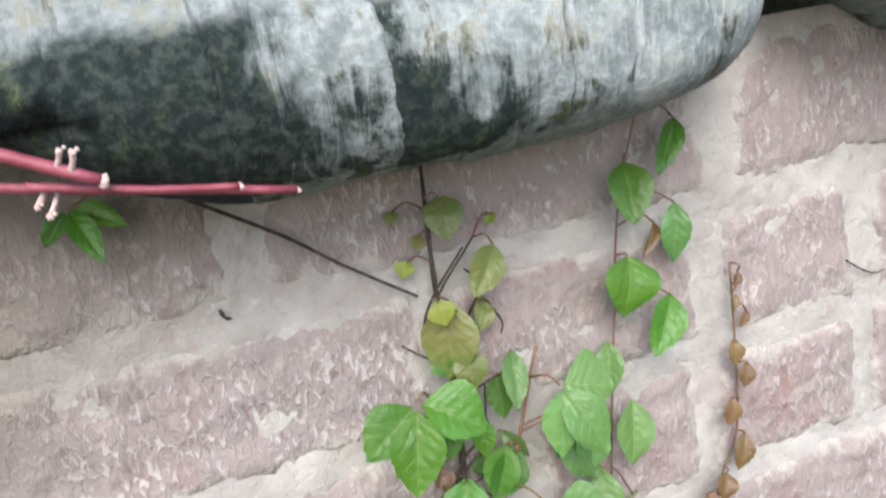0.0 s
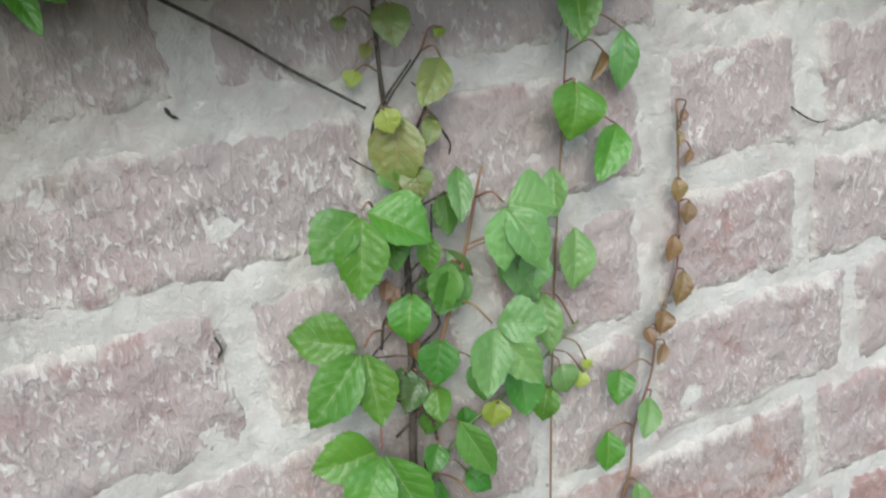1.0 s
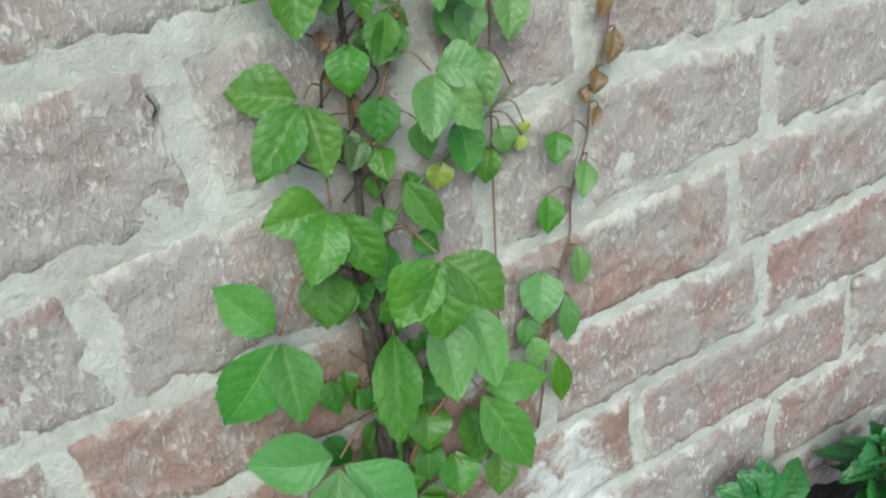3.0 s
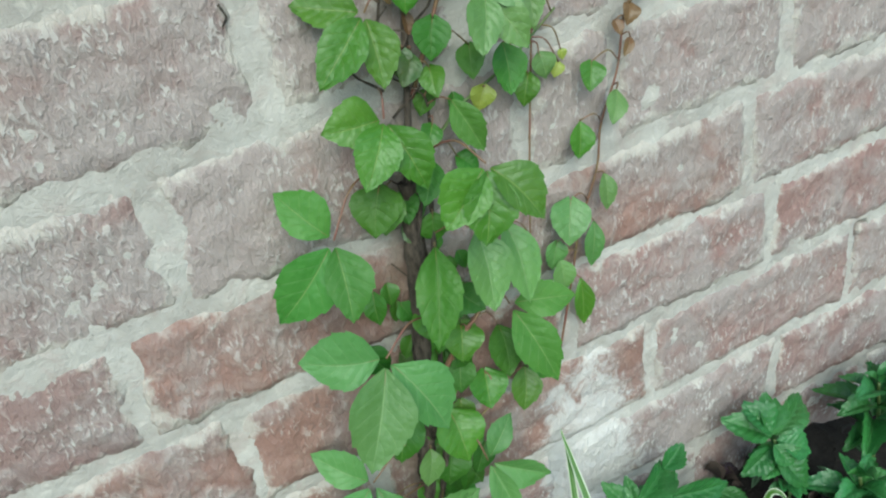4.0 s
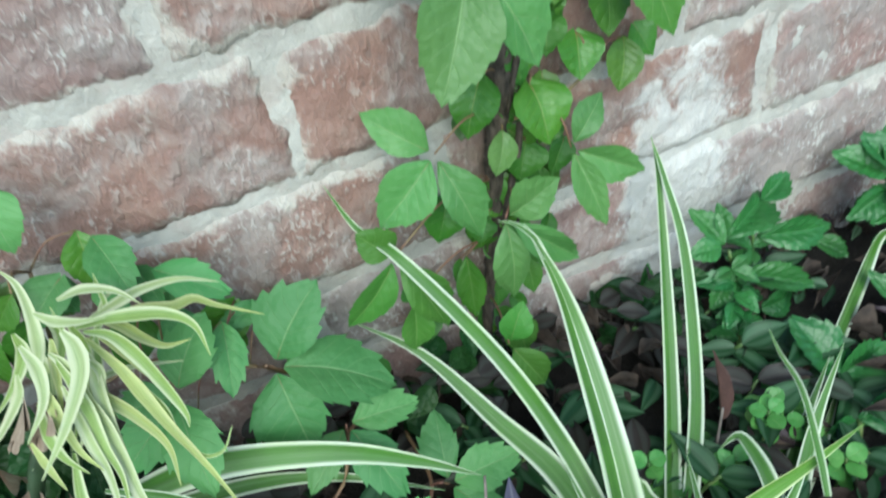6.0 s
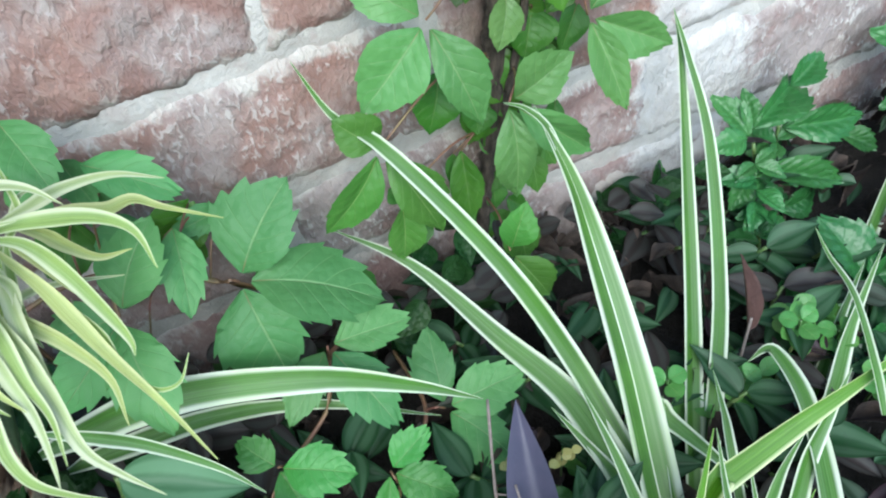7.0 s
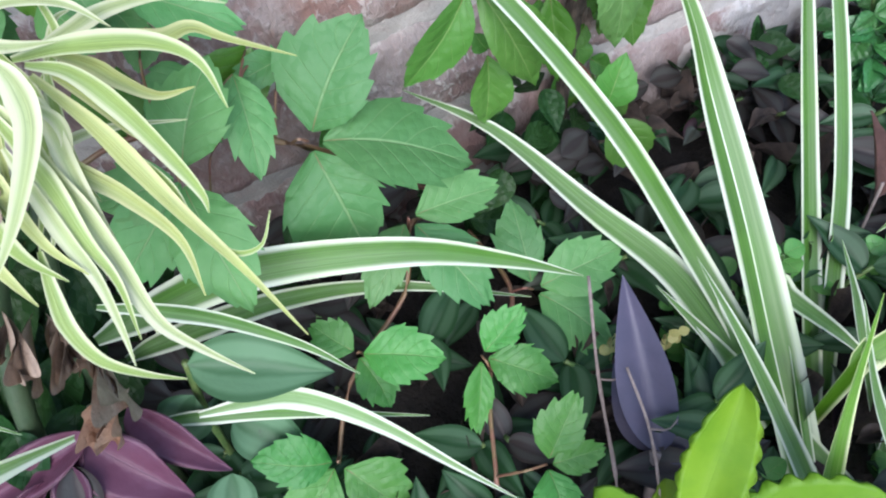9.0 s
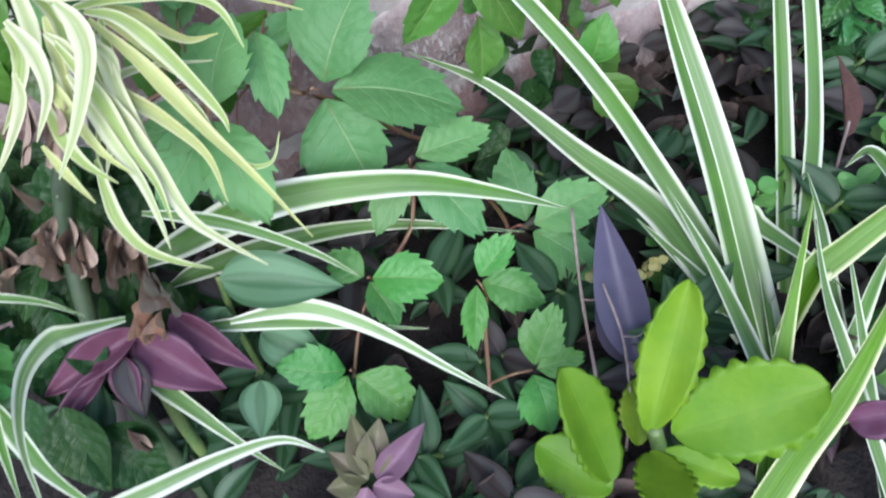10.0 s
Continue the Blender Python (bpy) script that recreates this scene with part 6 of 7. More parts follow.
blade(cream_clump, [(-0.1896, -0.1067, 0.2403), (-0.1865, -0.1148, 0.2299), (-0.1844, -0.1227, 0.2202), (-0.1835, -0.1327, 0.2085), (-0.1813, -0.1415, 0.1976), (-0.1829, -0.1533, 0.1849)], 0.0067, 1)
blade(cream_clump, [(-0.1907, -0.1138, 0.2316), (-0.1894, -0.1217, 0.223), (-0.1876, -0.1322, 0.2108), (-0.1854, -0.1408, 0.2009), (-0.1857, -0.1514, 0.1898), (-0.1867, -0.1593, 0.1826)], 0.0054)
blade(cream_clump, [(-0.191, -0.1051, 0.2433), (-0.1878, -0.1078, 0.2379), (-0.1866, -0.1116, 0.2321), (-0.1893, -0.1194, 0.2233)], 0.0052)
blade(cream_clump, [(-0.1968, -0.1137, 0.2352), (-0.1957, -0.1192, 0.2298), (-0.1945, -0.1248, 0.2243), (-0.1918, -0.134, 0.2131), (-0.1862, -0.1406, 0.2038)], 0.0062, 2)
blade(cream_clump, [(-0.2015, -0.1155, 0.2285), (-0.2022, -0.124, 0.2176), (-0.1999, -0.1302, 0.208), (-0.194, -0.1347, 0.1985)], 0.0060, 1)
blade(cream_clump, [(-0.2093, -0.1245, 0.2176), (-0.2066, -0.1317, 0.2063), (-0.2038, -0.1375, 0.197)], 0.0040, 2)
blade(cream_clump, [(-0.197, -0.1275, 0.2063), (-0.1987, -0.1353, 0.1983), (-0.1995, -0.1432, 0.1897), (-0.1965, -0.1502, 0.18), (-0.1884, -0.1546, 0.1709), (-0.1794, -0.1573, 0.1634)], 0.0061, 1)
blade(cream_clump, [(-0.1746, -0.0926, 0.2363), (-0.1769, -0.0983, 0.23), (-0.1791, -0.1059, 0.2212), (-0.1795, -0.1138, 0.2108), (-0.1784, -0.1173, 0.2056)], 0.0045, 1)
blade(cream_clump, [(-0.1824, -0.1006, 0.2372), (-0.1791, -0.1049, 0.2317), (-0.1797, -0.1152, 0.2205), (-0.1795, -0.1264, 0.2074), (-0.1788, -0.1374, 0.1946), (-0.1796, -0.15, 0.1803)], 0.0066)
blade(cream_clump, [(-0.189, -0.0997, 0.2458), (-0.1915, -0.1089, 0.235), (-0.194, -0.1189, 0.2232)], 0.0053, 2)
blade(cream_clump, [(-0.194, -0.1089, 0.2365), (-0.1975, -0.1176, 0.2268), (-0.1986, -0.1267, 0.2154)], 0.0040, 1)
blade(cream_clump, [(-0.1763, -0.0927, 0.2372), (-0.1679, -0.0988, 0.2241), (-0.1627, -0.1041, 0.2139), (-0.1572, -0.1074, 0.2064)], 0.0032, 2)
blade(cream_clump, [(-0.1916, -0.093, 0.2562), (-0.1856, -0.0949, 0.2503), (-0.1781, -0.0948, 0.246), (-0.1678, -0.0932, 0.2422)], 0.0058)
blade(cream_clump, [(-0.1985, -0.1048, 0.2516), (-0.1957, -0.111, 0.2417), (-0.1979, -0.1196, 0.2316), (-0.2077, -0.1302, 0.2231)], 0.0073)
blade(cream_clump, [(-0.2017, -0.1031, 0.231), (-0.1972, -0.0956, 0.2383), (-0.1953, -0.0867, 0.2492), (-0.196, -0.0778, 0.2614), (-0.2007, -0.0736, 0.2697)], 0.0072)
blade(cream_clump, [(-0.187, -0.0895, 0.2336), (-0.188, -0.0856, 0.2392), (-0.1891, -0.08, 0.2474)], 0.0024, 1)
blade(cream_clump, [(-0.1867, -0.0911, 0.2242), (-0.1716, -0.0782, 0.2326), (-0.1705, -0.0702, 0.2426), (-0.1705, -0.0664, 0.2476)], 0.0031, 1)
blade(cream_clump, [(-0.1834, -0.0896, 0.2207), (-0.1714, -0.0734, 0.2353), (-0.1644, -0.0693, 0.2367)], 0.0025)
blade(cream_clump, [(-0.1926, -0.0828, 0.2477), (-0.1902, -0.0861, 0.2352), (-0.1969, -0.0929, 0.2216), (-0.203, -0.1011, 0.207)], 0.0062, 1)
blade(cream_clump, [(-0.1853, -0.0838, 0.2401), (-0.1837, -0.0893, 0.2248), (-0.1925, -0.0995, 0.2072), (-0.2045, -0.1117, 0.191)], 0.0069, 1)
blade(cream_clump, [(-0.2106, -0.0731, 0.2349), (-0.2106, -0.0763, 0.225), (-0.2188, -0.0824, 0.2147), (-0.2308, -0.0895, 0.2062)], 0.0077, 1)
blade(cream_clump, [(-0.207, -0.0763, 0.227), (-0.2041, -0.0819, 0.2114), (-0.2115, -0.0924, 0.1945), (-0.2262, -0.1046, 0.1814)], 0.0082)
blade(cream_clump, [(-0.1824, -0.1074, 0.2399), (-0.1766, -0.109, 0.2301), (-0.1789, -0.1127, 0.2213), (-0.1863, -0.1168, 0.2146)], 0.0046)
blade(cream_clump, [(-0.1945, -0.0843, 0.2182), (-0.1904, -0.0885, 0.2055), (-0.1958, -0.096, 0.1927), (-0.2053, -0.1044, 0.1818)], 0.0085)
blade(cream_clump, [(-0.2108, -0.0939, 0.2291), (-0.214, -0.0982, 0.2206), (-0.2246, -0.1054, 0.2113), (-0.2372, -0.1136, 0.2034)], 0.0055)

# lime succulent
fleshy_leaf(lime_plant, (-0.0491, -0.249, 0.0585), (-0.0161, -0.2228, 0.1147), (-0.45, -0.65, 0.6), 0.0258)
fleshy_leaf(lime_plant, (-0.0415, -0.254, 0.0589), (0.0122, -0.2746, 0.0863), (-0.1, -0.6, 0.8), 0.0419)
fleshy_leaf(lime_plant, (-0.0727, -0.2573, 0.0511), (-0.0751, -0.2286, 0.1052), (0.35, -0.6, 0.7), 0.0286)
fleshy_leaf(lime_plant, (-0.0718, -0.2567, 0.0356), (-0.0932, -0.2291, 0.0529), (0, -0.5, 0.85), 0.0274)
fleshy_leaf(lime_plant, (-0.0531, -0.2554, 0.0555), (-0.0622, -0.2862, 0.0717), (-0.1, -0.5, 0.85), 0.0248)
fleshy_leaf(lime_plant, (-0.0519, -0.2453, 0.0376), (-0.0392, -0.2235, 0.0543), (0.2, -0.6, 0.8), 0.0204)
fleshy_leaf(lime_plant, (-0.0457, -0.2533, 0.0418), (-0.0238, -0.2782, 0.0412), (-0.1, -0.5, 0.85), 0.0170)

# wine-purple rosette
rosette_leaf(violet_plant, (-0.2178, -0.1227, 0.1129), (-0.1937, -0.1549, 0.0895), (-0.05, -0.62, 0.8), 0.0153)
rosette_leaf(violet_plant, (-0.2336, -0.1302, 0.1154), (-0.2083, -0.1603, 0.0937), (-0.05, -0.62, 0.8), 0.0229)
rosette_leaf(violet_plant, (-0.2277, -0.1328, 0.1219), (-0.2782, -0.1379, 0.1148), (-0.05, -0.62, 0.8), 0.0170)
rosette_leaf(violet_plant, (-0.2459, -0.1411, 0.1187), (-0.2793, -0.1522, 0.108), (-0.05, -0.62, 0.8), 0.0096)
rosette_leaf(violet_plant, (-0.2402, -0.1369, 0.1168), (-0.2453, -0.1571, 0.1007), (-0.05, -0.62, 0.8), 0.0127)
rosette_leaf(violet_plant, (-0.2345, -0.13, 0.116), (-0.2547, -0.1435, 0.1043), (-0.05, -0.62, 0.8), 0.0124)
part("leaf", LANCE_DUSK[0], violet_plant, leaf_pose((-0.2378, -0.1388, 0.1168), (-0.2421, -0.1617, 0.1006), (0, -0.7, 0.7), 0.0146))
part("leaf", LANCE_SILVER[0], violet_plant, leaf_pose((-0.2522, -0.1434, 0.1129), (-0.2665, -0.1656, 0.0899), (0, -0.7, 0.7), 0.0121))

# silver-leaved sprigs in the bed
silver_sprig((-0.2275, -0.0773, 0.032), 242)
silver_sprig((-0.207, -0.1143, 0.032), 243)
silver_sprig((-0.1917, -0.1403, 0.032), 244)
silver_sprig((-0.1434, -0.0642, 0.032), 245)
silver_sprig((-0.0957, -0.1059, 0.032), 246)
silver_sprig((-0.0852, -0.1717, 0.032), 247)
silver_sprig((0.0024, -0.1019, 0.032), 248)
silver_sprig((-0.0425, -0.1493, 0.032), 249)
silver_sprig((0.0744, -0.0855, 0.032), 250)
silver_sprig((0.1657, -0.0331, 0.032), 251)
silver_sprig((0.0114, -0.02, 0.0674), 252)
silver_sprig((0.1513, -0.0709, 0.032), 253)
silver_sprig((-0.1667, -0.1864, 0.032), 254)
silver_sprig((-0.1449, -0.2009, 0.032), 255)
silver_sprig((-0.0967, -0.1686, 0.032), 256)
silver_sprig((-0.1072, -0.198, 0.032), 257)
silver_sprig((-0.203, -0.129, 0.032), 258)
silver_sprig((-0.2915, -0.1184, 0.032), 259)
silver_sprig((-0.2526, -0.1351, 0.032), 260)
silver_sprig((0.0322, -0.1621, 0.032), 261)
silver_sprig((0.1644, -0.0132, 0.032), 262)
silver_sprig((0.1842, -0.1276, 0.032), 263)
silver_sprig((0.109, -0.1487, 0.032), 264)
silver_sprig((-0.0801, -0.2489, 0.032), 265)
silver_sprig((-0.1073, -0.2352, 0.032), 266)

more = random.Random(77)
for k in range(46):
    silver_sprig((more.uniform(-0.24, 0.26), -0.02 - 0.26 * more.random(), more.uniform(0.02, 0.045)), 300 + k)
# dark leaves added along the wall foot to make its gaps dark
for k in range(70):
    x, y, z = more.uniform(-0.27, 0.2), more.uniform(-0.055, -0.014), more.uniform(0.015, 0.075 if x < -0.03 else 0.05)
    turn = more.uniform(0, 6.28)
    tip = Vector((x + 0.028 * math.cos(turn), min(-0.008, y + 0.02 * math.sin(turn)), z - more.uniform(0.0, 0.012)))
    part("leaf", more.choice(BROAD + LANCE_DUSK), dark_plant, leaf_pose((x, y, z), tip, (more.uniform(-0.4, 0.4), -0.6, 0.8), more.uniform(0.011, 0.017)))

# more dark leaves added where the gaps at the wall foot are black
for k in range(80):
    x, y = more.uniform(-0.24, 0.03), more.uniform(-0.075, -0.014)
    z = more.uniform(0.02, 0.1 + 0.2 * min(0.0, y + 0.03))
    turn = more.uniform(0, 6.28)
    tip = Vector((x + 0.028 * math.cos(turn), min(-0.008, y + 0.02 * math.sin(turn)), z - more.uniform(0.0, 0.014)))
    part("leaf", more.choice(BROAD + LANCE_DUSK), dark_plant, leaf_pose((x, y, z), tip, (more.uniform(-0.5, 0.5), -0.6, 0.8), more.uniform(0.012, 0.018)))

# dusky rosette
dusky_leaf((-0.1689, -0.2063, 0.0457), (-0.1803, -0.1904, 0.0573), 0.0119, 0)
dusky_leaf((-0.1684, -0.204, 0.0467), (-0.1636, -0.1822, 0.0639), 0.0130, 0)
dusky_leaf((-0.167, -0.2041, 0.0465), (-0.1526, -0.1882, 0.0597), 0.0156, 0)
dusky_leaf((-0.1652, -0.2078, 0.0446), (-0.1349, -0.1979, 0.0541), 0.0140, 1)
dusky_leaf((-0.1681, -0.2091, 0.0443), (-0.1527, -0.2199, 0.0369), 0.0129, 1)
dusky_leaf((-0.1706, -0.2087, 0.0449), (-0.1802, -0.22, 0.0355), 0.0129, 1)
dusky_leaf((-0.1717, -0.2053, 0.0466), (-0.1889, -0.2027, 0.0475), 0.0114, 0)

# withered leaves under the tuft
withered((-0.2256, -0.119, 0.1856), (-0.2348, -0.1245, 0.177), 0.0127)
withered((-0.2236, -0.1161, 0.1795), (-0.2305, -0.131, 0.1591), 0.0078)
withered((-0.2301, -0.121, 0.1856), (-0.237, -0.1229, 0.1804), 0.0105)
withered((-0.2127, -0.114, 0.1683), (-0.2171, -0.1259, 0.1505), 0.0090)
withered((-0.2124, -0.1121, 0.1623), (-0.226, -0.1286, 0.1441), 0.0078)
withered((-0.2122, -0.1208, 0.1447), (-0.2094, -0.136, 0.123), 0.0109)
withered((-0.212, -0.112, 0.1543), (-0.2163, -0.125, 0.1361), 0.0094)
withered((-0.2109, -0.1021, 0.2216), (-0.2248, -0.1129, 0.2046), 0.0044)
withered((-0.2042, -0.0988, 0.2235), (-0.2171, -0.1129, 0.1999), 0.0040)
withered((-0.2326, -0.1121, 0.1994), (-0.226, -0.1146, 0.1846), 0.0054)
withered((-0.2213, -0.1113, 0.1675), (-0.2314, -0.1279, 0.1474), 0.0059)
withered((-0.2489, -0.1633, 0.1026), (-0.2452, -0.1711, 0.0903), 0.0120)
withered((-0.232, -0.1202, 0.1843), (-0.2334, -0.1279, 0.1689), 0.0106)
withered((-0.2243, -0.1161, 0.1748), (-0.2338, -0.1238, 0.1642), 0.0088)
withered((-0.2334, -0.1173, 0.1751), (-0.2414, -0.1268, 0.1618), 0.0101)
withered((-0.2155, -0.1154, 0.168), (-0.2206, -0.1203, 0.1582), 0.0113)
withered((-0.2162, -0.1167, 0.1587), (-0.2196, -0.1258, 0.144), 0.0092)
withered((-0.2121, -0.1155, 0.1504), (-0.2163, -0.1231, 0.1379), 0.0085)
withered((-0.2104, -0.1229, 0.1417), (-0.2105, -0.1298, 0.1291), 0.0095)
withered((-0.259, -0.103, 0.1573), (-0.2688, -0.112, 0.1468), 0.0141)
withered((-0.2639, -0.0892, 0.1606), (-0.2674, -0.0983, 0.1449), 0.0143)
withered((-0.2146, -0.1265, 0.1324), (-0.2259, -0.1379, 0.1208), 0.0145, PEACH, "pale peach dry leaf crumpled over the purple rosette")
withered((-0.2142, -0.1355, 0.1309), (-0.2191, -0.1429, 0.1205), 0.0105, PEACH, "pale peach dry leaf crumpled over the purple rosette")
withered((-0.2252, -0.1325, 0.131), (-0.2234, -0.1384, 0.1193), 0.0096, PEACH, "pale peach dry leaf crumpled over the purple rosette")

# broad dark leaves, most added to darken the space behind the tuft
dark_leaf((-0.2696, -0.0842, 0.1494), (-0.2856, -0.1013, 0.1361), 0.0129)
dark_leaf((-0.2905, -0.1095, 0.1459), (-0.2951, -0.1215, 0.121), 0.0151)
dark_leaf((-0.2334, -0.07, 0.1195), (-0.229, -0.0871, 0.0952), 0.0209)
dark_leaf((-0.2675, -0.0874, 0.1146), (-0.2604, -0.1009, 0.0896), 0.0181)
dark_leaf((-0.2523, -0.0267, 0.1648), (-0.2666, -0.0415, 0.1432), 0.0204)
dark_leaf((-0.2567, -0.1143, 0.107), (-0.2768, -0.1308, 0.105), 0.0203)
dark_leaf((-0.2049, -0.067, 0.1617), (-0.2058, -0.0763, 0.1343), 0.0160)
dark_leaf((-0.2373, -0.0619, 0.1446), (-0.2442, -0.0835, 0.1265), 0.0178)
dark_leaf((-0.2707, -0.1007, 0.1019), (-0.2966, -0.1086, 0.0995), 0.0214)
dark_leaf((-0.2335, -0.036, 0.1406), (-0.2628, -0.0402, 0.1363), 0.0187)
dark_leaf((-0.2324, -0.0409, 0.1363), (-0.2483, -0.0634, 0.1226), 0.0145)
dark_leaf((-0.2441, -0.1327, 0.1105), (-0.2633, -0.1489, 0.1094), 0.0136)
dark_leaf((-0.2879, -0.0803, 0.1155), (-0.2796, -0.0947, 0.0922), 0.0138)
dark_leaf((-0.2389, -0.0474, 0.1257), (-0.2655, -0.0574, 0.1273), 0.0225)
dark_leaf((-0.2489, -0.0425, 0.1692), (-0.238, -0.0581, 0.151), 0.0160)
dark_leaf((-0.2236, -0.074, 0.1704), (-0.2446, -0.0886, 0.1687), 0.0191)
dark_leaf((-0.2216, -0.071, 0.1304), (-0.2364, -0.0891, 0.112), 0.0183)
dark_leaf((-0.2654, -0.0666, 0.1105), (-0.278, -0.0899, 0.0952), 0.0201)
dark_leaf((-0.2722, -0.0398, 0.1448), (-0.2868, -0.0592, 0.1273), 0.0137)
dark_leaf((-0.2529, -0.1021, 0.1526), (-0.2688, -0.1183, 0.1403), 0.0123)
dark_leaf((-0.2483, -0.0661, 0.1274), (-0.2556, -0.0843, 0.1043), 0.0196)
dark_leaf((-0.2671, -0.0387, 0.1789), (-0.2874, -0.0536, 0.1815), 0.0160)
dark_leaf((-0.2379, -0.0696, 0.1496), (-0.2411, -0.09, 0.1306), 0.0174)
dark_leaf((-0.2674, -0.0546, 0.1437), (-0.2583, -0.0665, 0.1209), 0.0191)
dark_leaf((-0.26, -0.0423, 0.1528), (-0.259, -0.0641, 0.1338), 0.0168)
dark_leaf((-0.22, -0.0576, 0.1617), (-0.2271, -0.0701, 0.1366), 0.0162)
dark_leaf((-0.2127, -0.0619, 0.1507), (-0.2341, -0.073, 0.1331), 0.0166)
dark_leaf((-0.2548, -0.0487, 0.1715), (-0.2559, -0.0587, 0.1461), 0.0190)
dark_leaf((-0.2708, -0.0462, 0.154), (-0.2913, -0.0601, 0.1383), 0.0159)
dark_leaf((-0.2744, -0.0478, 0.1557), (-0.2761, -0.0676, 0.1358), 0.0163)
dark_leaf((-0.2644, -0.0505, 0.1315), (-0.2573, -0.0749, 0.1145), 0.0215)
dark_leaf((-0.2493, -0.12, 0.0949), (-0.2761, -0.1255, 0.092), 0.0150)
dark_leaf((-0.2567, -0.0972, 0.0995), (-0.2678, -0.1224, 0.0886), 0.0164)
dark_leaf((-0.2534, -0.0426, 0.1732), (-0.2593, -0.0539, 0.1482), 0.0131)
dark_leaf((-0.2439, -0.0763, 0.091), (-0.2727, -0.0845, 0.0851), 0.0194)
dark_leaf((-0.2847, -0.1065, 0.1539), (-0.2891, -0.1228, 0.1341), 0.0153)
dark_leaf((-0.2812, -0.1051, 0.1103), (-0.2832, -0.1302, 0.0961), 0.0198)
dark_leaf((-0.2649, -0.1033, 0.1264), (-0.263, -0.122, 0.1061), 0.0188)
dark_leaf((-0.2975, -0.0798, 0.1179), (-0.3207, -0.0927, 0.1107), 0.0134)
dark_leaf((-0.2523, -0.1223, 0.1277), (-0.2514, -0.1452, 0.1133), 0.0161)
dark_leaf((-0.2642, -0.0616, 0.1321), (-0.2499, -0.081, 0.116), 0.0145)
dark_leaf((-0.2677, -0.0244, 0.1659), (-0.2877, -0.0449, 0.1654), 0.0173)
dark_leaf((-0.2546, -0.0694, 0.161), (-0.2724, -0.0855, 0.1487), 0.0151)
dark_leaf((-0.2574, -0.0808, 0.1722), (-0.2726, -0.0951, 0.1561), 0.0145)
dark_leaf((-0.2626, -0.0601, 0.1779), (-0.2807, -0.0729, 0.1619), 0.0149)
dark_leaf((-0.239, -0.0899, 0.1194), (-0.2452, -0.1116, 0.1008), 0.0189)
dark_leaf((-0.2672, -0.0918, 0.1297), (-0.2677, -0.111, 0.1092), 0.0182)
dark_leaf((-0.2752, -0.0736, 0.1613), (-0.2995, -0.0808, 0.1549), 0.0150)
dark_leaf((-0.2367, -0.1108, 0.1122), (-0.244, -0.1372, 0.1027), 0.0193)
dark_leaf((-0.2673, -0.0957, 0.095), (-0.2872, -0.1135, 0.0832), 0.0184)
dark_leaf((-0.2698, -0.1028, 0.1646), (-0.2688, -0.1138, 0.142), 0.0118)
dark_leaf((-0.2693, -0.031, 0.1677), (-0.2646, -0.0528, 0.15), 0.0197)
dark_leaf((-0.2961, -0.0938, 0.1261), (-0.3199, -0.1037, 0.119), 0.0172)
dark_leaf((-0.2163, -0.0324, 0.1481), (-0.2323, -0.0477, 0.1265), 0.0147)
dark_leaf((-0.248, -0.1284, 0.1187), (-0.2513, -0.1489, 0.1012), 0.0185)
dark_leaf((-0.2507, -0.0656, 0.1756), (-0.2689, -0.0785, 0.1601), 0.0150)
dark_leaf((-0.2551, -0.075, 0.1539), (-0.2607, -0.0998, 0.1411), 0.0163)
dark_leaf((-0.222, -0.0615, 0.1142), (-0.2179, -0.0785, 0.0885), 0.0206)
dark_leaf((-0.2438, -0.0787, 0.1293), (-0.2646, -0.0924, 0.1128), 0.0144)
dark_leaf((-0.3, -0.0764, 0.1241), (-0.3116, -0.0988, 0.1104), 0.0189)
dark_leaf((-0.2567, -0.0735, 0.1737), (-0.2699, -0.0933, 0.1627), 0.0136)
dark_leaf((-0.2573, -0.1204, 0.1103), (-0.2743, -0.1397, 0.1054), 0.0193)
dark_leaf((-0.2333, -0.0728, 0.1583), (-0.2231, -0.0853, 0.1381), 0.0154)
dark_leaf((-0.2643, -0.0738, 0.1647), (-0.2806, -0.0942, 0.1624), 0.0194)
dark_leaf((-0.2597, -0.0846, 0.1327), (-0.2838, -0.0951, 0.1257), 0.0172)
dark_leaf((-0.2734, -0.0779, 0.1107), (-0.283, -0.0977, 0.0893), 0.0216)
dark_leaf((-0.2392, -0.0693, 0.1645), (-0.26, -0.0825, 0.1533), 0.0195)
dark_leaf((-0.2141, -0.0736, 0.151), (-0.2135, -0.0959, 0.1338), 0.0182)
dark_leaf((-0.2436, -0.1193, 0.108), (-0.2641, -0.1349, 0.1101), 0.0162)
dark_leaf((-0.2137, -0.0677, 0.1692), (-0.2351, -0.0831, 0.1659), 0.0150)
dark_leaf((-0.2658, -0.1518, 0.1204), (-0.2666, -0.1823, 0.0909), 0.0257)
dark_leaf((-0.2607, -0.1585, 0.1054), (-0.2474, -0.1833, 0.0748), 0.0287)
dark_leaf((-0.2525, -0.0877, 0.1551), (-0.2773, -0.1074, 0.138), 0.0219)
dark_leaf((-0.2493, -0.0917, 0.1319), (-0.2712, -0.1095, 0.1162), 0.0205)
dark_leaf((-0.2454, -0.0967, 0.1166), (-0.2742, -0.1254, 0.0961), 0.0237)
dark_leaf((-0.219, -0.0932, 0.1015), (-0.2427, -0.1077, 0.0887), 0.0249)
dark_leaf((-0.2777, -0.1125, 0.1265), (-0.2731, -0.126, 0.1021), 0.0223)
dark_leaf((-0.2854, -0.1371, 0.1234), (-0.2916, -0.1598, 0.1005), 0.0261)
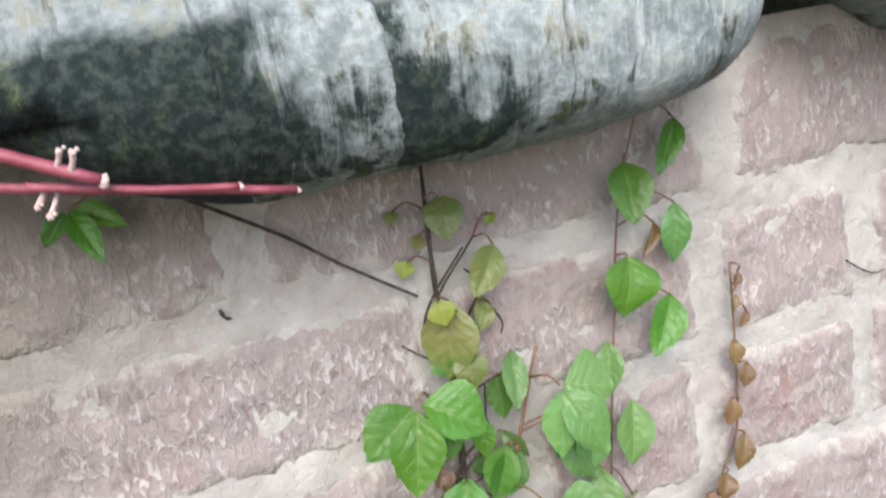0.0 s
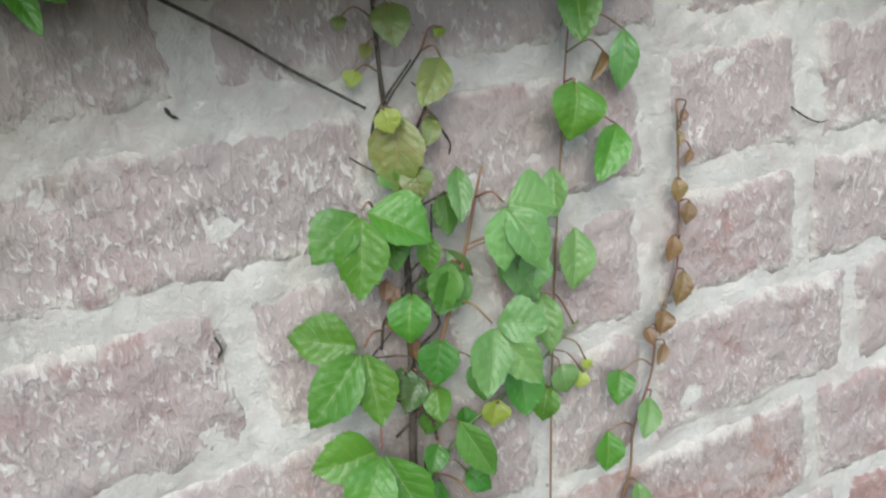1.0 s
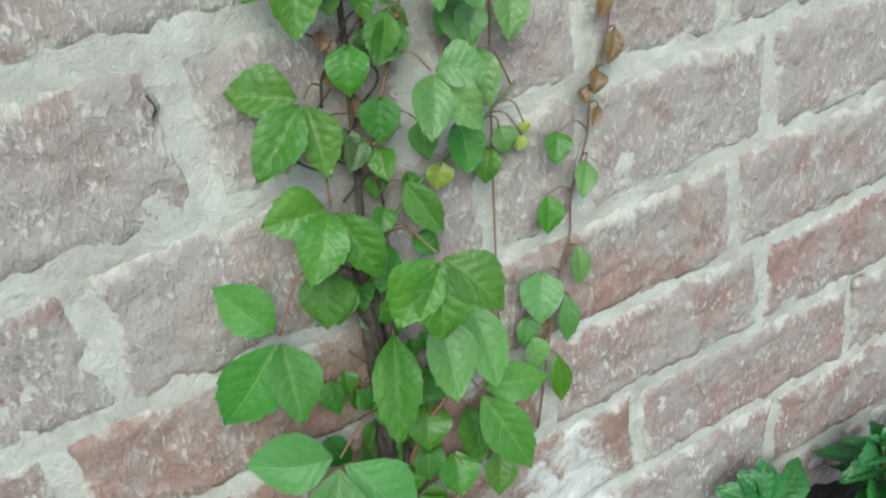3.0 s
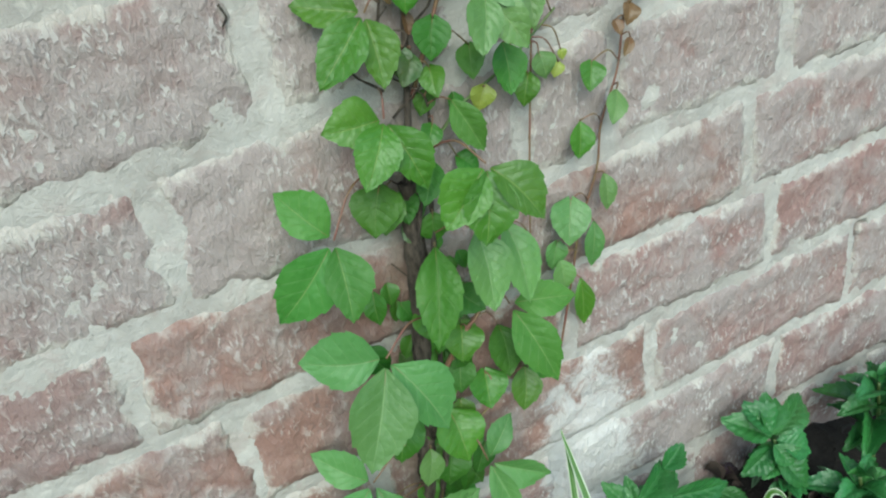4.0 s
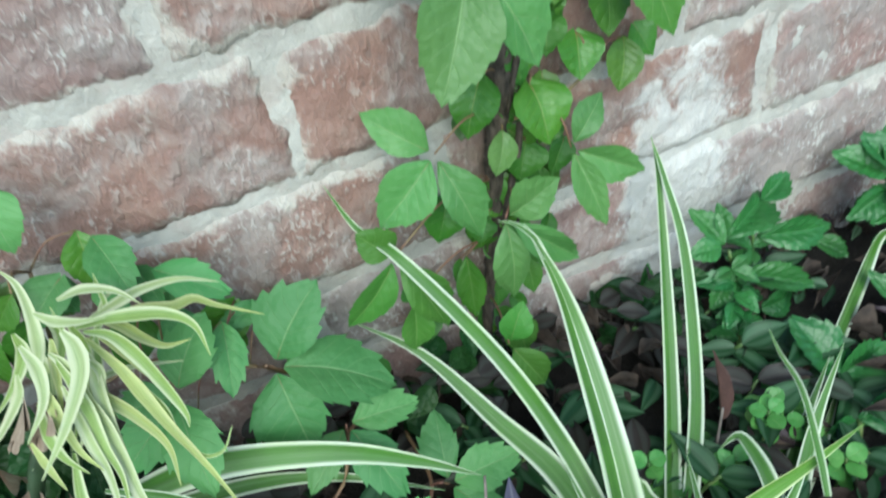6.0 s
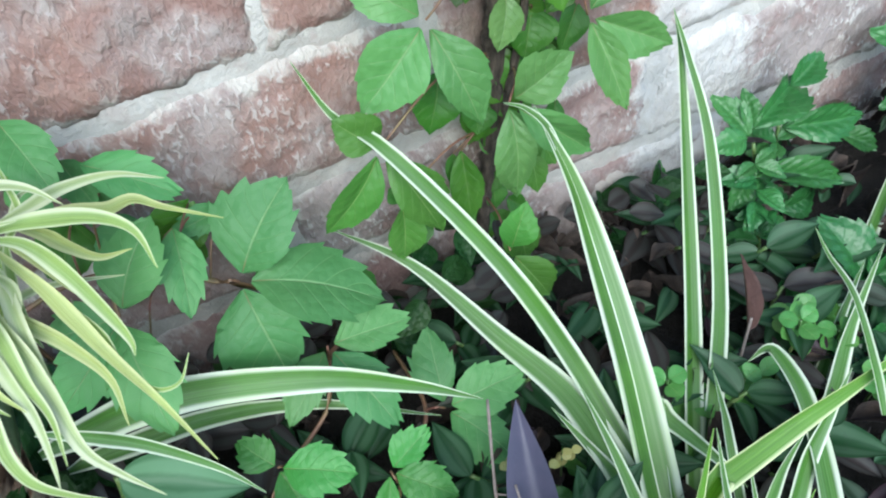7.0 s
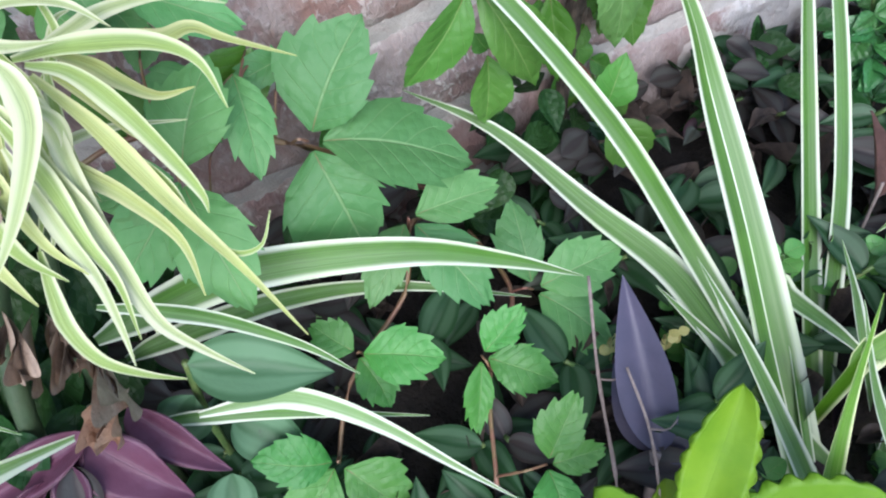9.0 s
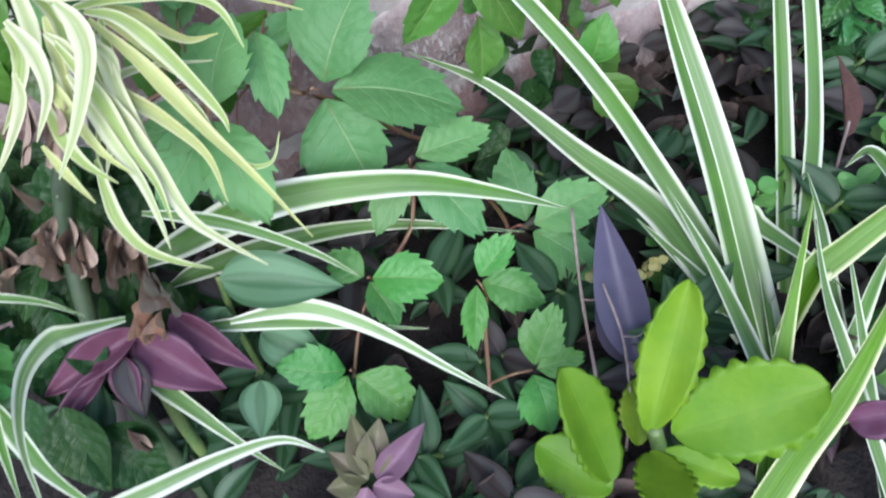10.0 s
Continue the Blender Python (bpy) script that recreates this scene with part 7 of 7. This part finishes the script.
dark_leaf((-0.2459, -0.0489, 0.1136), (-0.266, -0.0663, 0.0989), 0.0219)
dark_leaf((-0.2363, -0.0637, 0.0885), (-0.2623, -0.0814, 0.0779), 0.0254)
dark_leaf((-0.2194, -0.0599, 0.0785), (-0.2401, -0.0772, 0.0647), 0.0211)

# ---- purple leaves, twigs, lime plant ----
LANCE_SLATE = leaf_mesh("purple_leaf", "lance", SLATE, 5, fold=0.16, droop=0.05, ripple=0.0)

slate_plant = thing("purple_heart_plant", (-0.03, -0.21, 0.0), "upright slate-purple pointed leaf in the bed", "purple plant")
stem(slate_plant, "stem", [(-0.035, -0.215, -0.01), (-0.034, -0.212, 0.01), (-0.031, -0.207, 0.034)], 0.003, 0.0025, TWIG)
part("leaf", LANCE_SLATE, slate_plant, leaf_pose((-0.0282, -0.208, 0.0335), (-0.0134, -0.1482, 0.084), (-0.35, -0.62, 0.72), 0.0235))
part("leaf", LANCE_SLATE, slate_plant, leaf_pose((-0.0293, -0.2054, 0.0285), (-0.0261, -0.1645, 0.0428), (-0.3, -0.4, 0.75), 0.018))
part("leaf", LANCE_SLATE, slate_plant, leaf_pose((-0.029, -0.207, 0.03), (-0.0069, -0.2162, 0.0334), (0, -0.5, 0.8), 0.012))
for pts, r in (([(-0.055, -0.215, -0.005), (-0.052, -0.21, 0.027), (-0.038, -0.171, 0.048), (-0.023, -0.136, 0.075)], 0.0008),
               ([(-0.05, -0.232, 0.0), (-0.046, -0.228, 0.051), (-0.035, -0.204, 0.059), (-0.031, -0.18, 0.069)], 0.0007)):
    twig = tagged(new("dry_twig", mesh_of("dry_twig", *joined([tube(pts, r * 1.3, r, 16, 6, 0.2), tube([pts[2], Vector(pts[2]) + Vector((0.006, -0.004, 0.001)), Vector(pts[2]) + Vector((0.011, -0.003, 0.004))], r * 0.7, r * 0.4, 5, 5)]), TWIG)),
                  "thin dry grey-brown twig standing in the bed", "twig", "dry twigs")

silver_plant = thing("silver_leaf_plant", (-0.19, -0.12, 0.0), "silvery green striped leaves trailing under the tuft", "trailing plant")
stem(silver_plant, "stem", [(-0.21, -0.11, -0.01), (-0.20, -0.118, 0.07), (-0.192, -0.116, 0.115)], 0.002, 0.0015, GREEN_STEM)
for i, (base, tip, w) in enumerate((((-0.1913, -0.118, 0.1157), (-0.1416, -0.1404, 0.1004), 0.0253), ((-0.196, -0.122, 0.10), (-0.215, -0.13, 0.085), 0.022), ((-0.19, -0.125, 0.075), (-0.165, -0.15, 0.062), 0.024), ((-0.20, -0.14, 0.06), (-0.21, -0.165, 0.05), 0.02))):
    part("leaf", PALE_LEAVES[i % 3], silver_plant, leaf_pose(base, tip, (0, -0.55, 0.8), w))

# ---- dark glossy bushes along the wall foot ----
GLOSSY = [toothed_leaf("glossy_leaf", "lance", MINT, 300 + i, 0.16, 0.4, 0.16, 7, 1.0, 0.03) for i in range(5)]


def bush(node, size, seed, label):
    """An upright stem with crossed pairs of leaves, the top ones held up."""
    r = random.Random(seed)
    node = Vector(node)
    base = Vector((node.x + r.uniform(-0.006, 0.006), node.y - 0.006, -0.006))
    ob = thing("leafy_bush", (base.x, base.y, 0.0), label, "leafy plant", "glossy bushes by the wall")
    stem(ob, "stem", [base, base.lerp(node, 0.5) + Vector((0.004, 0, 0)), node], 0.0022, 0.0014, GREEN_STEM)
    turn = r.uniform(0, 3)
    for k, (count, scale, low, high) in enumerate(((3, 0.5, 0.6, 1.2), (4, 0.85, 0.2, 0.7), (4, 1.15, 0.0, 0.4), (4, 1.1, -0.15, 0.2), (4, 0.85, -0.3, 0.05))):
        c = node - Vector((0, 0, 0.012 * k * size / 0.045))
        if c.z < 0.008:
            break
        for j in range(count):
            a = turn + 0.9 * k + j * 2 * math.pi / count + r.uniform(-0.3, 0.3)
            out = Vector((math.cos(a), math.sin(a) * 0.9 - 0.15, r.uniform(low, high))).normalized()
            length = size * scale * r.uniform(0.75, 1.1)
            tip = c + out * length
            tip.y = min(tip.y, -0.006)
            part("leaf", r.choice(GLOSSY), ob, leaf_pose(c + out * 0.003, tip, Vector((0.0, -0.25, 1.0)) - out * 0.2, length * r.uniform(0.4, 0.5)))


SPRIG = [toothed_leaf("glossy_leaf", "creeper", MINT, 320 + i, 0.17, 0.3, 0.06, 7, 1.0, 0.04) for i in range(5)]


def leafy_sprig(label, stalk, leaves):
    """An upright stem with leaves given by base, tip, normal and width."""
    ob = thing("leafy_bush", (stalk[0][0], stalk[0][1], 0.0), label, "leafy plant", "glossy bushes by the wall")
    stem(ob, "stem", stalk, 0.002, 0.0013, GREEN_STEM)
    for k, (base, tip, normal, width) in enumerate(leaves):
        part("leaf", SPRIG[k % 5], ob, leaf_pose(base, tip, normal, width))
    r = random.Random(len(leaves) * 7 + int(1000 * stalk[0][0]))
    for k in range(2 * len(leaves) if len(leaves) > 4 else 0):
        c = Vector(stalk[0]).lerp(Vector(stalk[-1]), r.uniform(0.3, 0.92))
        out = Vector((math.cos(2.4 * k), 0.6 * math.sin(2.4 * k) + 0.1, r.uniform(-0.2, 0.3)))
        length = r.uniform(0.016, 0.03)
        part("leaf", SPRIG[k % 5], ob, leaf_pose(c, c + out.normalized() * length, (0, -0.5, 0.9), 0.55 * length))


leafy_sprig("dark green glossy toothed leaves on an upright stem", [(0.2002, -0.1019, -0.006), (0.204, -0.0885, 0.012), (0.235, -0.0533, 0.012), (0.2159, -0.05, 0.0773)], (
        ((0.2087, -0.052, 0.0878), (0.1947, -0.0256, 0.109), (-0.12, -0.66, 0.74), 0.0193),
        ((0.2113, -0.05, 0.0917), (0.2635, -0.0291, 0.1001), (0.16, -0.68, 0.71), 0.0262),
        ((0.2035, -0.055, 0.0899), (0.1775, -0.0516, 0.0897), (-0.09, -0.65, 0.75), 0.0189),
        ((0.2111, -0.05, 0.0897), (0.216, -0.0306, 0.1095), (-0.28, -0.65, 0.71), 0.0149),
        ((0.2215, -0.055, 0.0531), (0.2784, -0.0783, 0.0369), (-0.02, -0.6, 0.8), 0.0221),
        ((0.2165, -0.055, 0.0553), (0.1965, -0.0626, 0.0357), (-0.35, -0.7, 0.63), 0.0185),
        ((0.2293, -0.056, 0.0196), (0.2108, -0.0582, 0.011), (-0.29, -0.57, 0.77), 0.0169),
        ((0.2452, -0.0621, 0.012), (0.2789, -0.0603, 0.0132), (0.02, -0.83, 0.55), 0.0235),
        ((0.2314, -0.056, 0.016), (0.2629, -0.0471, 0.016), (0.16, -0.55, 0.82), 0.0152),
        ((0.2279, -0.05, 0.0428), (0.2491, -0.0468, 0.0456), (-0, -0.65, 0.76), 0.0147),
        ((0.229, -0.0592, 0.012), (0.2386, -0.0726, -0.0022), (-0.35, -0.79, 0.51), 0.0142),))
leafy_sprig("dark green glossy toothed leaves on an upright stem", [(0.2439, -0.0582, -0.006), (0.2522, -0.04, 0.0344), (0.2465, -0.04, 0.0735)], (
        ((0.2516, -0.04, 0.0681), (0.3136, -0.0514, 0.0621), (-0.1, -0.82, 0.56), 0.0266),
        ((0.252, -0.036, 0.1001), (0.2762, -0.0331, 0.1155), (-0.3, -0.73, 0.61), 0.0194),
        ((0.2456, -0.04, 0.076), (0.2659, -0.037, 0.0898), (-0.36, -0.65, 0.67), 0.0154),
        ((0.2409, -0.042, 0.077), (0.2312, -0.0291, 0.085), (-0.11, -0.58, 0.8), 0.0148),
        ((0.3132, -0.036, 0.0358), (0.3378, -0.0554, 0.0222), (-0.08, -0.64, 0.76), 0.0179),))
leafy_sprig("dark green glossy toothed leaves on an upright stem", [(0.3766, -0.0686, -0.006), (0.3915, -0.05, 0.0178), (0.3674, -0.05, 0.0833)], (
        ((0.3619, -0.05, 0.0897), (0.3272, -0.0229, 0.1079), (-0.09, -0.63, 0.77), 0.0293),
        ((0.3633, -0.048, 0.0878), (0.3773, -0.0247, 0.1173), (-0.13, -0.75, 0.65), 0.0253),
        ((0.3688, -0.05, 0.087), (0.4249, -0.0248, 0.0927), (0.16, -0.55, 0.82), 0.0293),
        ((0.3676, -0.052, 0.084), (0.3955, -0.067, 0.0685), (0.1, -0.62, 0.78), 0.0294),
        ((0.3619, -0.054, 0.0839), (0.3694, -0.0705, 0.0668), (-0.23, -0.75, 0.62), 0.0222),
        ((0.3649, -0.05, 0.075), (0.33, -0.0503, 0.0579), (-0.26, -0.79, 0.55), 0.0226),
        ((0.3628, -0.05, 0.093), (0.35, -0.0257, 0.1189), (0.07, -0.71, 0.7), 0.0295),
        ((0.3669, -0.05, 0.0679), (0.3849, -0.0778, 0.0362), (0.12, -0.71, 0.69), 0.0311),))
leafy_sprig("fresh green toothed leaves on a short stem over the blades", [(0.2215, -0.1729, -0.006), (0.2305, -0.1611, 0.012), (0.2473, -0.1409, 0.012)], (
        ((0.2473, -0.1397, 0.012), (0.2327, -0.1, 0.0452), (0.04, -0.63, 0.77), 0.0384),
        ((0.2496, -0.1397, 0.012), (0.2898, -0.141, 0.0261), (-0.26, -0.7, 0.66), 0.0319),
        ((0.2451, -0.1433, 0.012), (0.2456, -0.1635, -0.0071), (0.03, -0.69, 0.73), 0.0200),
        ((0.2492, -0.1389, 0.012), (0.2628, -0.1224, 0.0271), (0.05, -0.7, 0.72), 0.0181),
        ((0.244, -0.1422, 0.012), (0.2239, -0.1419, 0.0063), (-0.21, -0.65, 0.73), 0.0138),))
leafy_sprig("fresh green toothed leaves on a short stem over the blades", [(0.2765, -0.1839, -0.006), (0.2959, -0.1653, 0.012), (0.3271, -0.1312, 0.012)], (
        ((0.3279, -0.1282, 0.012), (0.3095, -0.0933, 0.0497), (0.02, -0.73, 0.68), 0.0253),
        ((0.3316, -0.1281, 0.012), (0.3545, -0.1125, 0.0371), (-0.27, -0.69, 0.67), 0.0272),
        ((0.3245, -0.1331, 0.012), (0.3106, -0.1207, 0.0236), (0.08, -0.63, 0.77), 0.0229),
        ((0.3264, -0.1341, 0.012), (0.3466, -0.1349, 0.0192), (-0.26, -0.71, 0.65), 0.0219),
        ((0.329, -0.1288, 0.012), (0.3295, -0.1062, 0.0401), (-0.28, -0.74, 0.6), 0.0189),))
leafy_sprig("broad green toothed leaf low in the bed", [(0.2252, -0.1851, -0.006), (0.2285, -0.179, 0.012), (0.2313, -0.1734, 0.012)], (
        ((0.2327, -0.1731, 0.012), (0.2927, -0.1777, 0.0095), (-0.03, -0.72, 0.69), 0.0368),
        ((0.2299, -0.1738, 0.012), (0.2059, -0.1737, 0.0093), (-0.08, -0.69, 0.72), 0.0194),))
leafy_sprig("upright green leaf among the purple ground cover", [(0.1734, -0.1301, -0.006), (0.1745, -0.1283, 0.012), (0.177, -0.1259, 0.012)], (
        ((0.1762, -0.1269, 0.012), (0.2129, -0.1181, 0.0273), (-0.15, -0.65, 0.74), 0.0178),))
leafy_sprig("small pale green leaves at the wall foot", [(0.1585, -0.03, -0.006), (0.159, -0.03, 0.0203), (0.1585, -0.03, 0.0283)], (
        ((0.158, -0.03, 0.031), (0.1754, -0.0099, 0.053), (-0.17, -0.66, 0.73), 0.0127),
        ((0.1566, -0.03, 0.0292), (0.1511, -0.0166, 0.0407), (-0.17, -0.68, 0.71), 0.0074),
        ((0.1577, -0.03, 0.0276), (0.1757, -0.0279, 0.0338), (-0.16, -0.7, 0.7), 0.0075),))
for node, size, seed in (((0.485, -0.06, 0.10), 0.055, 6), ((0.42, -0.10, 0.05), 0.05, 7),
                         ((0.57, -0.08, 0.10), 0.055, 8), ((0.33, -0.20, 0.05), 0.04, 9), ((-0.34, -0.07, 0.13), 0.055, 11), ((-0.25, -0.04, 0.10), 0.045, 12), ((-0.38, -0.05, 0.15), 0.055, 13)):
    bush(node, size, seed, "dark green glossy toothed leaves on an upright stem")

# ---- small round-leaved weeds ----
YELLOW_DISC = leaf_set("yellow_leaf", "round", YELLOWISH, 2)
DISC = leaf_set("round_leaf", "round", ROUND, 3, fold=0.1, droop=0.1)


def weed(at, seed, n=9):
    r = random.Random(seed)
    ob = thing("round_leaf_weed", (at[0], at[1], 0.0), "tiny bright green round-leaved weed in the bed", "weed", "round-leaved weeds")
    top = Vector(at)
    stem(ob, "stem", [(at[0], at[1], -0.005), (at[0] + 0.002, at[1], at[2] * 0.5), at], 0.001, 0.0008, GREEN_STEM)
    for k in range(n):
        a = k * 2.4
        out = Vector((math.cos(a), math.sin(a), r.uniform(-0.1, 0.6))).normalized()
        c = top + Vector((0, 0, -0.002 * k))
        part("leaf", r.choice(DISC), ob, leaf_pose(c + out * 0.001, c + out * r.uniform(0.010, 0.016), Vector((0, -0.4, 1)), r.uniform(0.010, 0.013)))


rust_plant = thing("rusty_leaf", (0.13, -0.152, 0.0), "upright withered reddish-brown leaf between the blades", "dry leaf")
stem(rust_plant, "stem", [(0.128, -0.158, -0.005), (0.13, -0.155, 0.03), (0.1315, -0.1524, 0.0624)], 0.001, 0.0008, TWIG)
part("blade", leaf_mesh("rusty_leaf", "lance", RUST, 3, fold=0.3, droop=0.1, ripple=0.02), rust_plant, leaf_pose((0.1315, -0.1524, 0.05), (0.147, -0.125, 0.08), (0.6, -0.7, 0.3), 0.0034))
pink_plant = thing("pink_leaf_plant", (0.03, -0.275, 0.0), "pinkish-violet pointed leaf beside a bright blade", "purple plant")
stem(pink_plant, "stem", [(0.025, -0.265, -0.005), (0.026, -0.27, 0.02), (0.0284, -0.2779, 0.045)], 0.0015, 0.001, GREEN_STEM)
part("leaf", LANCE_VIOLET[1], pink_plant, leaf_pose((0.0284, -0.2779, 0.0454), (0.05, -0.292, 0.064), (0, -0.6, 0.8), 0.016))
for x, y, z in ((0.0042, -0.1641, 0.0371), (-0.0205, -0.1557, 0.0427)):
    moss = thing("yellow_sprig", (x, y, 0.0), "tiny yellowish sprig behind the purple leaf", "weed")
    stem(moss, "stem", [(x, y, -0.005), (x, y, 0.02), (x, y, z)], 0.0008, 0.0006, GREEN_STEM)
    for k in range(9):
        a = k * 2.4
        c = Vector((x + 0.005 * math.cos(a) * k / 9 * 1.5, y, z + 0.003 * math.sin(a)))
        part("leaf", YELLOW_DISC[k % 2], moss, leaf_pose(c, c + Vector((math.cos(a), -0.4, math.sin(a))) * 0.005, (0, -0.7, 0.7), 0.005))

spots = random.Random(5)
for i, at in enumerate(tuple((spots.uniform(-0.01, 0.2), spots.uniform(-0.28, -0.13), spots.uniform(0.015, 0.035)) for k in range(18)) + ((0.078, -0.154, 0.042), (0.16, -0.162, 0.053), (0.17, -0.15, 0.04), (0.09, -0.165, 0.03), (0.02, -0.16, 0.025), (0.13, -0.17, 0.03))):
    weed(at, i)

# ---- silver-purple ground cover ----
def ground_cover(n, seed, mat=None, litter=False):
    r = random.Random(seed)
    verts, faces, uvs = [], [], []
    shapes = [leaf_mesh("cover_shape", "lance", mat or SILVER, 60 + i, fold=0.9 if litter else 0.2, droop=0.25, nl=8, ripple=0.15 if litter else 0.02) for i in range(3)]
    data = []
    for me in shapes:
        co = np.empty(len(me.vertices) * 3, dtype=np.float32)
        me.vertices.foreach_get("co", co)
        data.append((co.reshape(-1, 3), [tuple(p.vertices) for p in me.polygons], [(0, 0)] * len(me.vertices)))
        uv = [None] * len(me.vertices)
        for loop, d in zip(me.loops, me.uv_layers[0].data):
            uv[loop.vertex_index] = tuple(d.uv)
        data[-1] = (data[-1][0], data[-1][1], uv)
    for k in range(n):
        x, y = r.uniform(-0.42, 0.75), -0.012 - 0.38 * r.random()
        if k % 4 == 0:
            x, y = r.uniform(-0.16, 0.18), r.uniform(-0.37, -0.2)
        z = 0.003 + 0.035 * r.random() ** 1.2
        if litter:
            x, y, z = r.uniform(-0.22, 0.42), -0.014 - 0.3 * r.random() ** 1.7, r.uniform(0.004, 0.024)
        a = r.uniform(0, 2 * math.pi)
        out = Vector((math.cos(a), math.sin(a), r.uniform(-0.25, 0.5))).normalized()
        length = r.uniform(0.012, 0.03) if litter else r.uniform(0.015, 0.032)
        m = leaf_pose((x, y, z), Vector((x, y, z)) + out * length, (r.uniform(-0.3, 0.3), r.uniform(-0.7, 0.1), 1), length * r.uniform(0.38, 0.5))
        co, fs, uv = data[k % 3]
        w = co @ np.array(m.to_3x3()).T + np.array(m.translation)
        w[:, 1] = np.minimum(w[:, 1], -0.006)
        o = len(verts)
        verts += w.tolist()
        faces += [tuple(i + o for i in f) for f in fs]
        uvs += uv
    for me in shapes:
        bpy.data.meshes.remove(me)
    return mesh_of("leaf_litter" if litter else "ground_cover", verts, faces, mat or SILVER, uvs)


tagged(new("ground_cover", ground_cover(400, 3)), "low silver-striped green and purple leaves covering the soil", "ground cover", kind="stuff")

tagged(new("leaf_litter", ground_cover(320, 9, LITTER, True)), "dark curled dead leaves and scraps on the soil", "leaf litter", kind="stuff")

# ---- red stems over the coping's edge ----
red_plant = thing("red_stemmed_plant", (-0.1, -0.11, 0.76), "crimson leafless stems with pale buds hanging over the coping", "plant stem")
for pts, r in (([(-0.25, -0.118, 0.795), (-0.12, -0.115, 0.765), (-0.06, -0.113, 0.746), (-0.037, -0.110, 0.737), (-0.011, -0.108, 0.7235)], 0.0018), ([(-0.25, -0.117, 0.772), (-0.12, -0.112, 0.75), (-0.06, -0.106, 0.733), (-0.02, -0.100, 0.722), (0.041, -0.09, 0.708)], 0.00145), ([(-0.03, -0.106, 0.7255), (0.0, -0.102, 0.718), (0.024, -0.098, 0.7135)], 0.0012)):
    stem(red_plant, "stem", pts, r * 1.15, r, RED_STEM, 20, 9, 0.05)


def bud(at, r):
    bm = bmesh.new()
    bmesh.ops.create_icosphere(bm, subdivisions=2, radius=r)
    for v in bm.verts:
        v.co *= 1 + 0.5 * noise.noise(v.co * 900)
        v.co += Vector(at)
    me = bpy.data.meshes.new("bud")
    bm.to_mesh(me)
    bm.free()
    me.materials.append(CUT)
    part("bud", me, red_plant, None, "pale pinkish cut bud")


for at, r in (((-0.0105, -0.108, 0.7233), 0.0019), ((0.0415, -0.09, 0.7078), 0.0011), ((0.0245, -0.098, 0.7135), 0.0012)):
    bud(at, r)
for root, at, r in (((-0.018, -0.109, 0.727), (-0.0155, -0.112, 0.7325), 0.0013), ((-0.021, -0.109, 0.729), (-0.0185, -0.112, 0.7335), 0.0011), ((-0.024, -0.101, 0.7225), (-0.0265, -0.106, 0.7165), 0.0013), ((-0.027, -0.101, 0.7235), (-0.029, -0.106, 0.7195), 0.0011)):
    part("side_shoot", mesh_of("side_shoot", *tube([root, Vector(root).lerp(Vector(at), 0.5) + Vector((0.0006, 0, 0.0004)), at], 0.0009, 0.0008, 6, 6, 0.2), CUT), red_plant)
    bud(at, r * 0.8)
    bud(Vector(at) + Vector((0.0013, 0.0, 0.0006)), r * 0.55)

# ---- dead tendril ends on the wall ----
for pts, r in (([(0.0035, -0.001, 0.652), (0.005, -0.004, 0.649), (0.0075, -0.001, 0.647)], 0.0011), ([(0.337, -0.001, 0.597), (0.348, -0.004, 0.587), (0.36, -0.003, 0.581), (0.369, -0.001, 0.5805)], 0.0006),
               ([(-0.0012, -0.001, 0.541), (0.0006, -0.004, 0.535), (-0.0025, -0.001, 0.530)], 0.0008), ([(0.128, -0.001, 0.62), (0.131, -0.003, 0.612), (0.129, -0.001, 0.604)], 0.0006)):
    tagged(new("dead_tendril", mesh_of("dead_tendril", *tube(pts, r, r * 0.5, 12, 6, 0.3), BLACKENED)), "short blackened dry tendril stuck to the bricks", "tendril", "dead tendrils on the wall")

# ---- bricks ----
seed = 0
for i, joints in enumerate(PERPENDS):
    for x0, x1 in zip(joints, joints[1:]):
        seed += 1
        part("brick", brick_mesh(x0 + joint(i) * 0.6, x1 - joint(i) * 0.6, i, seed), wall)
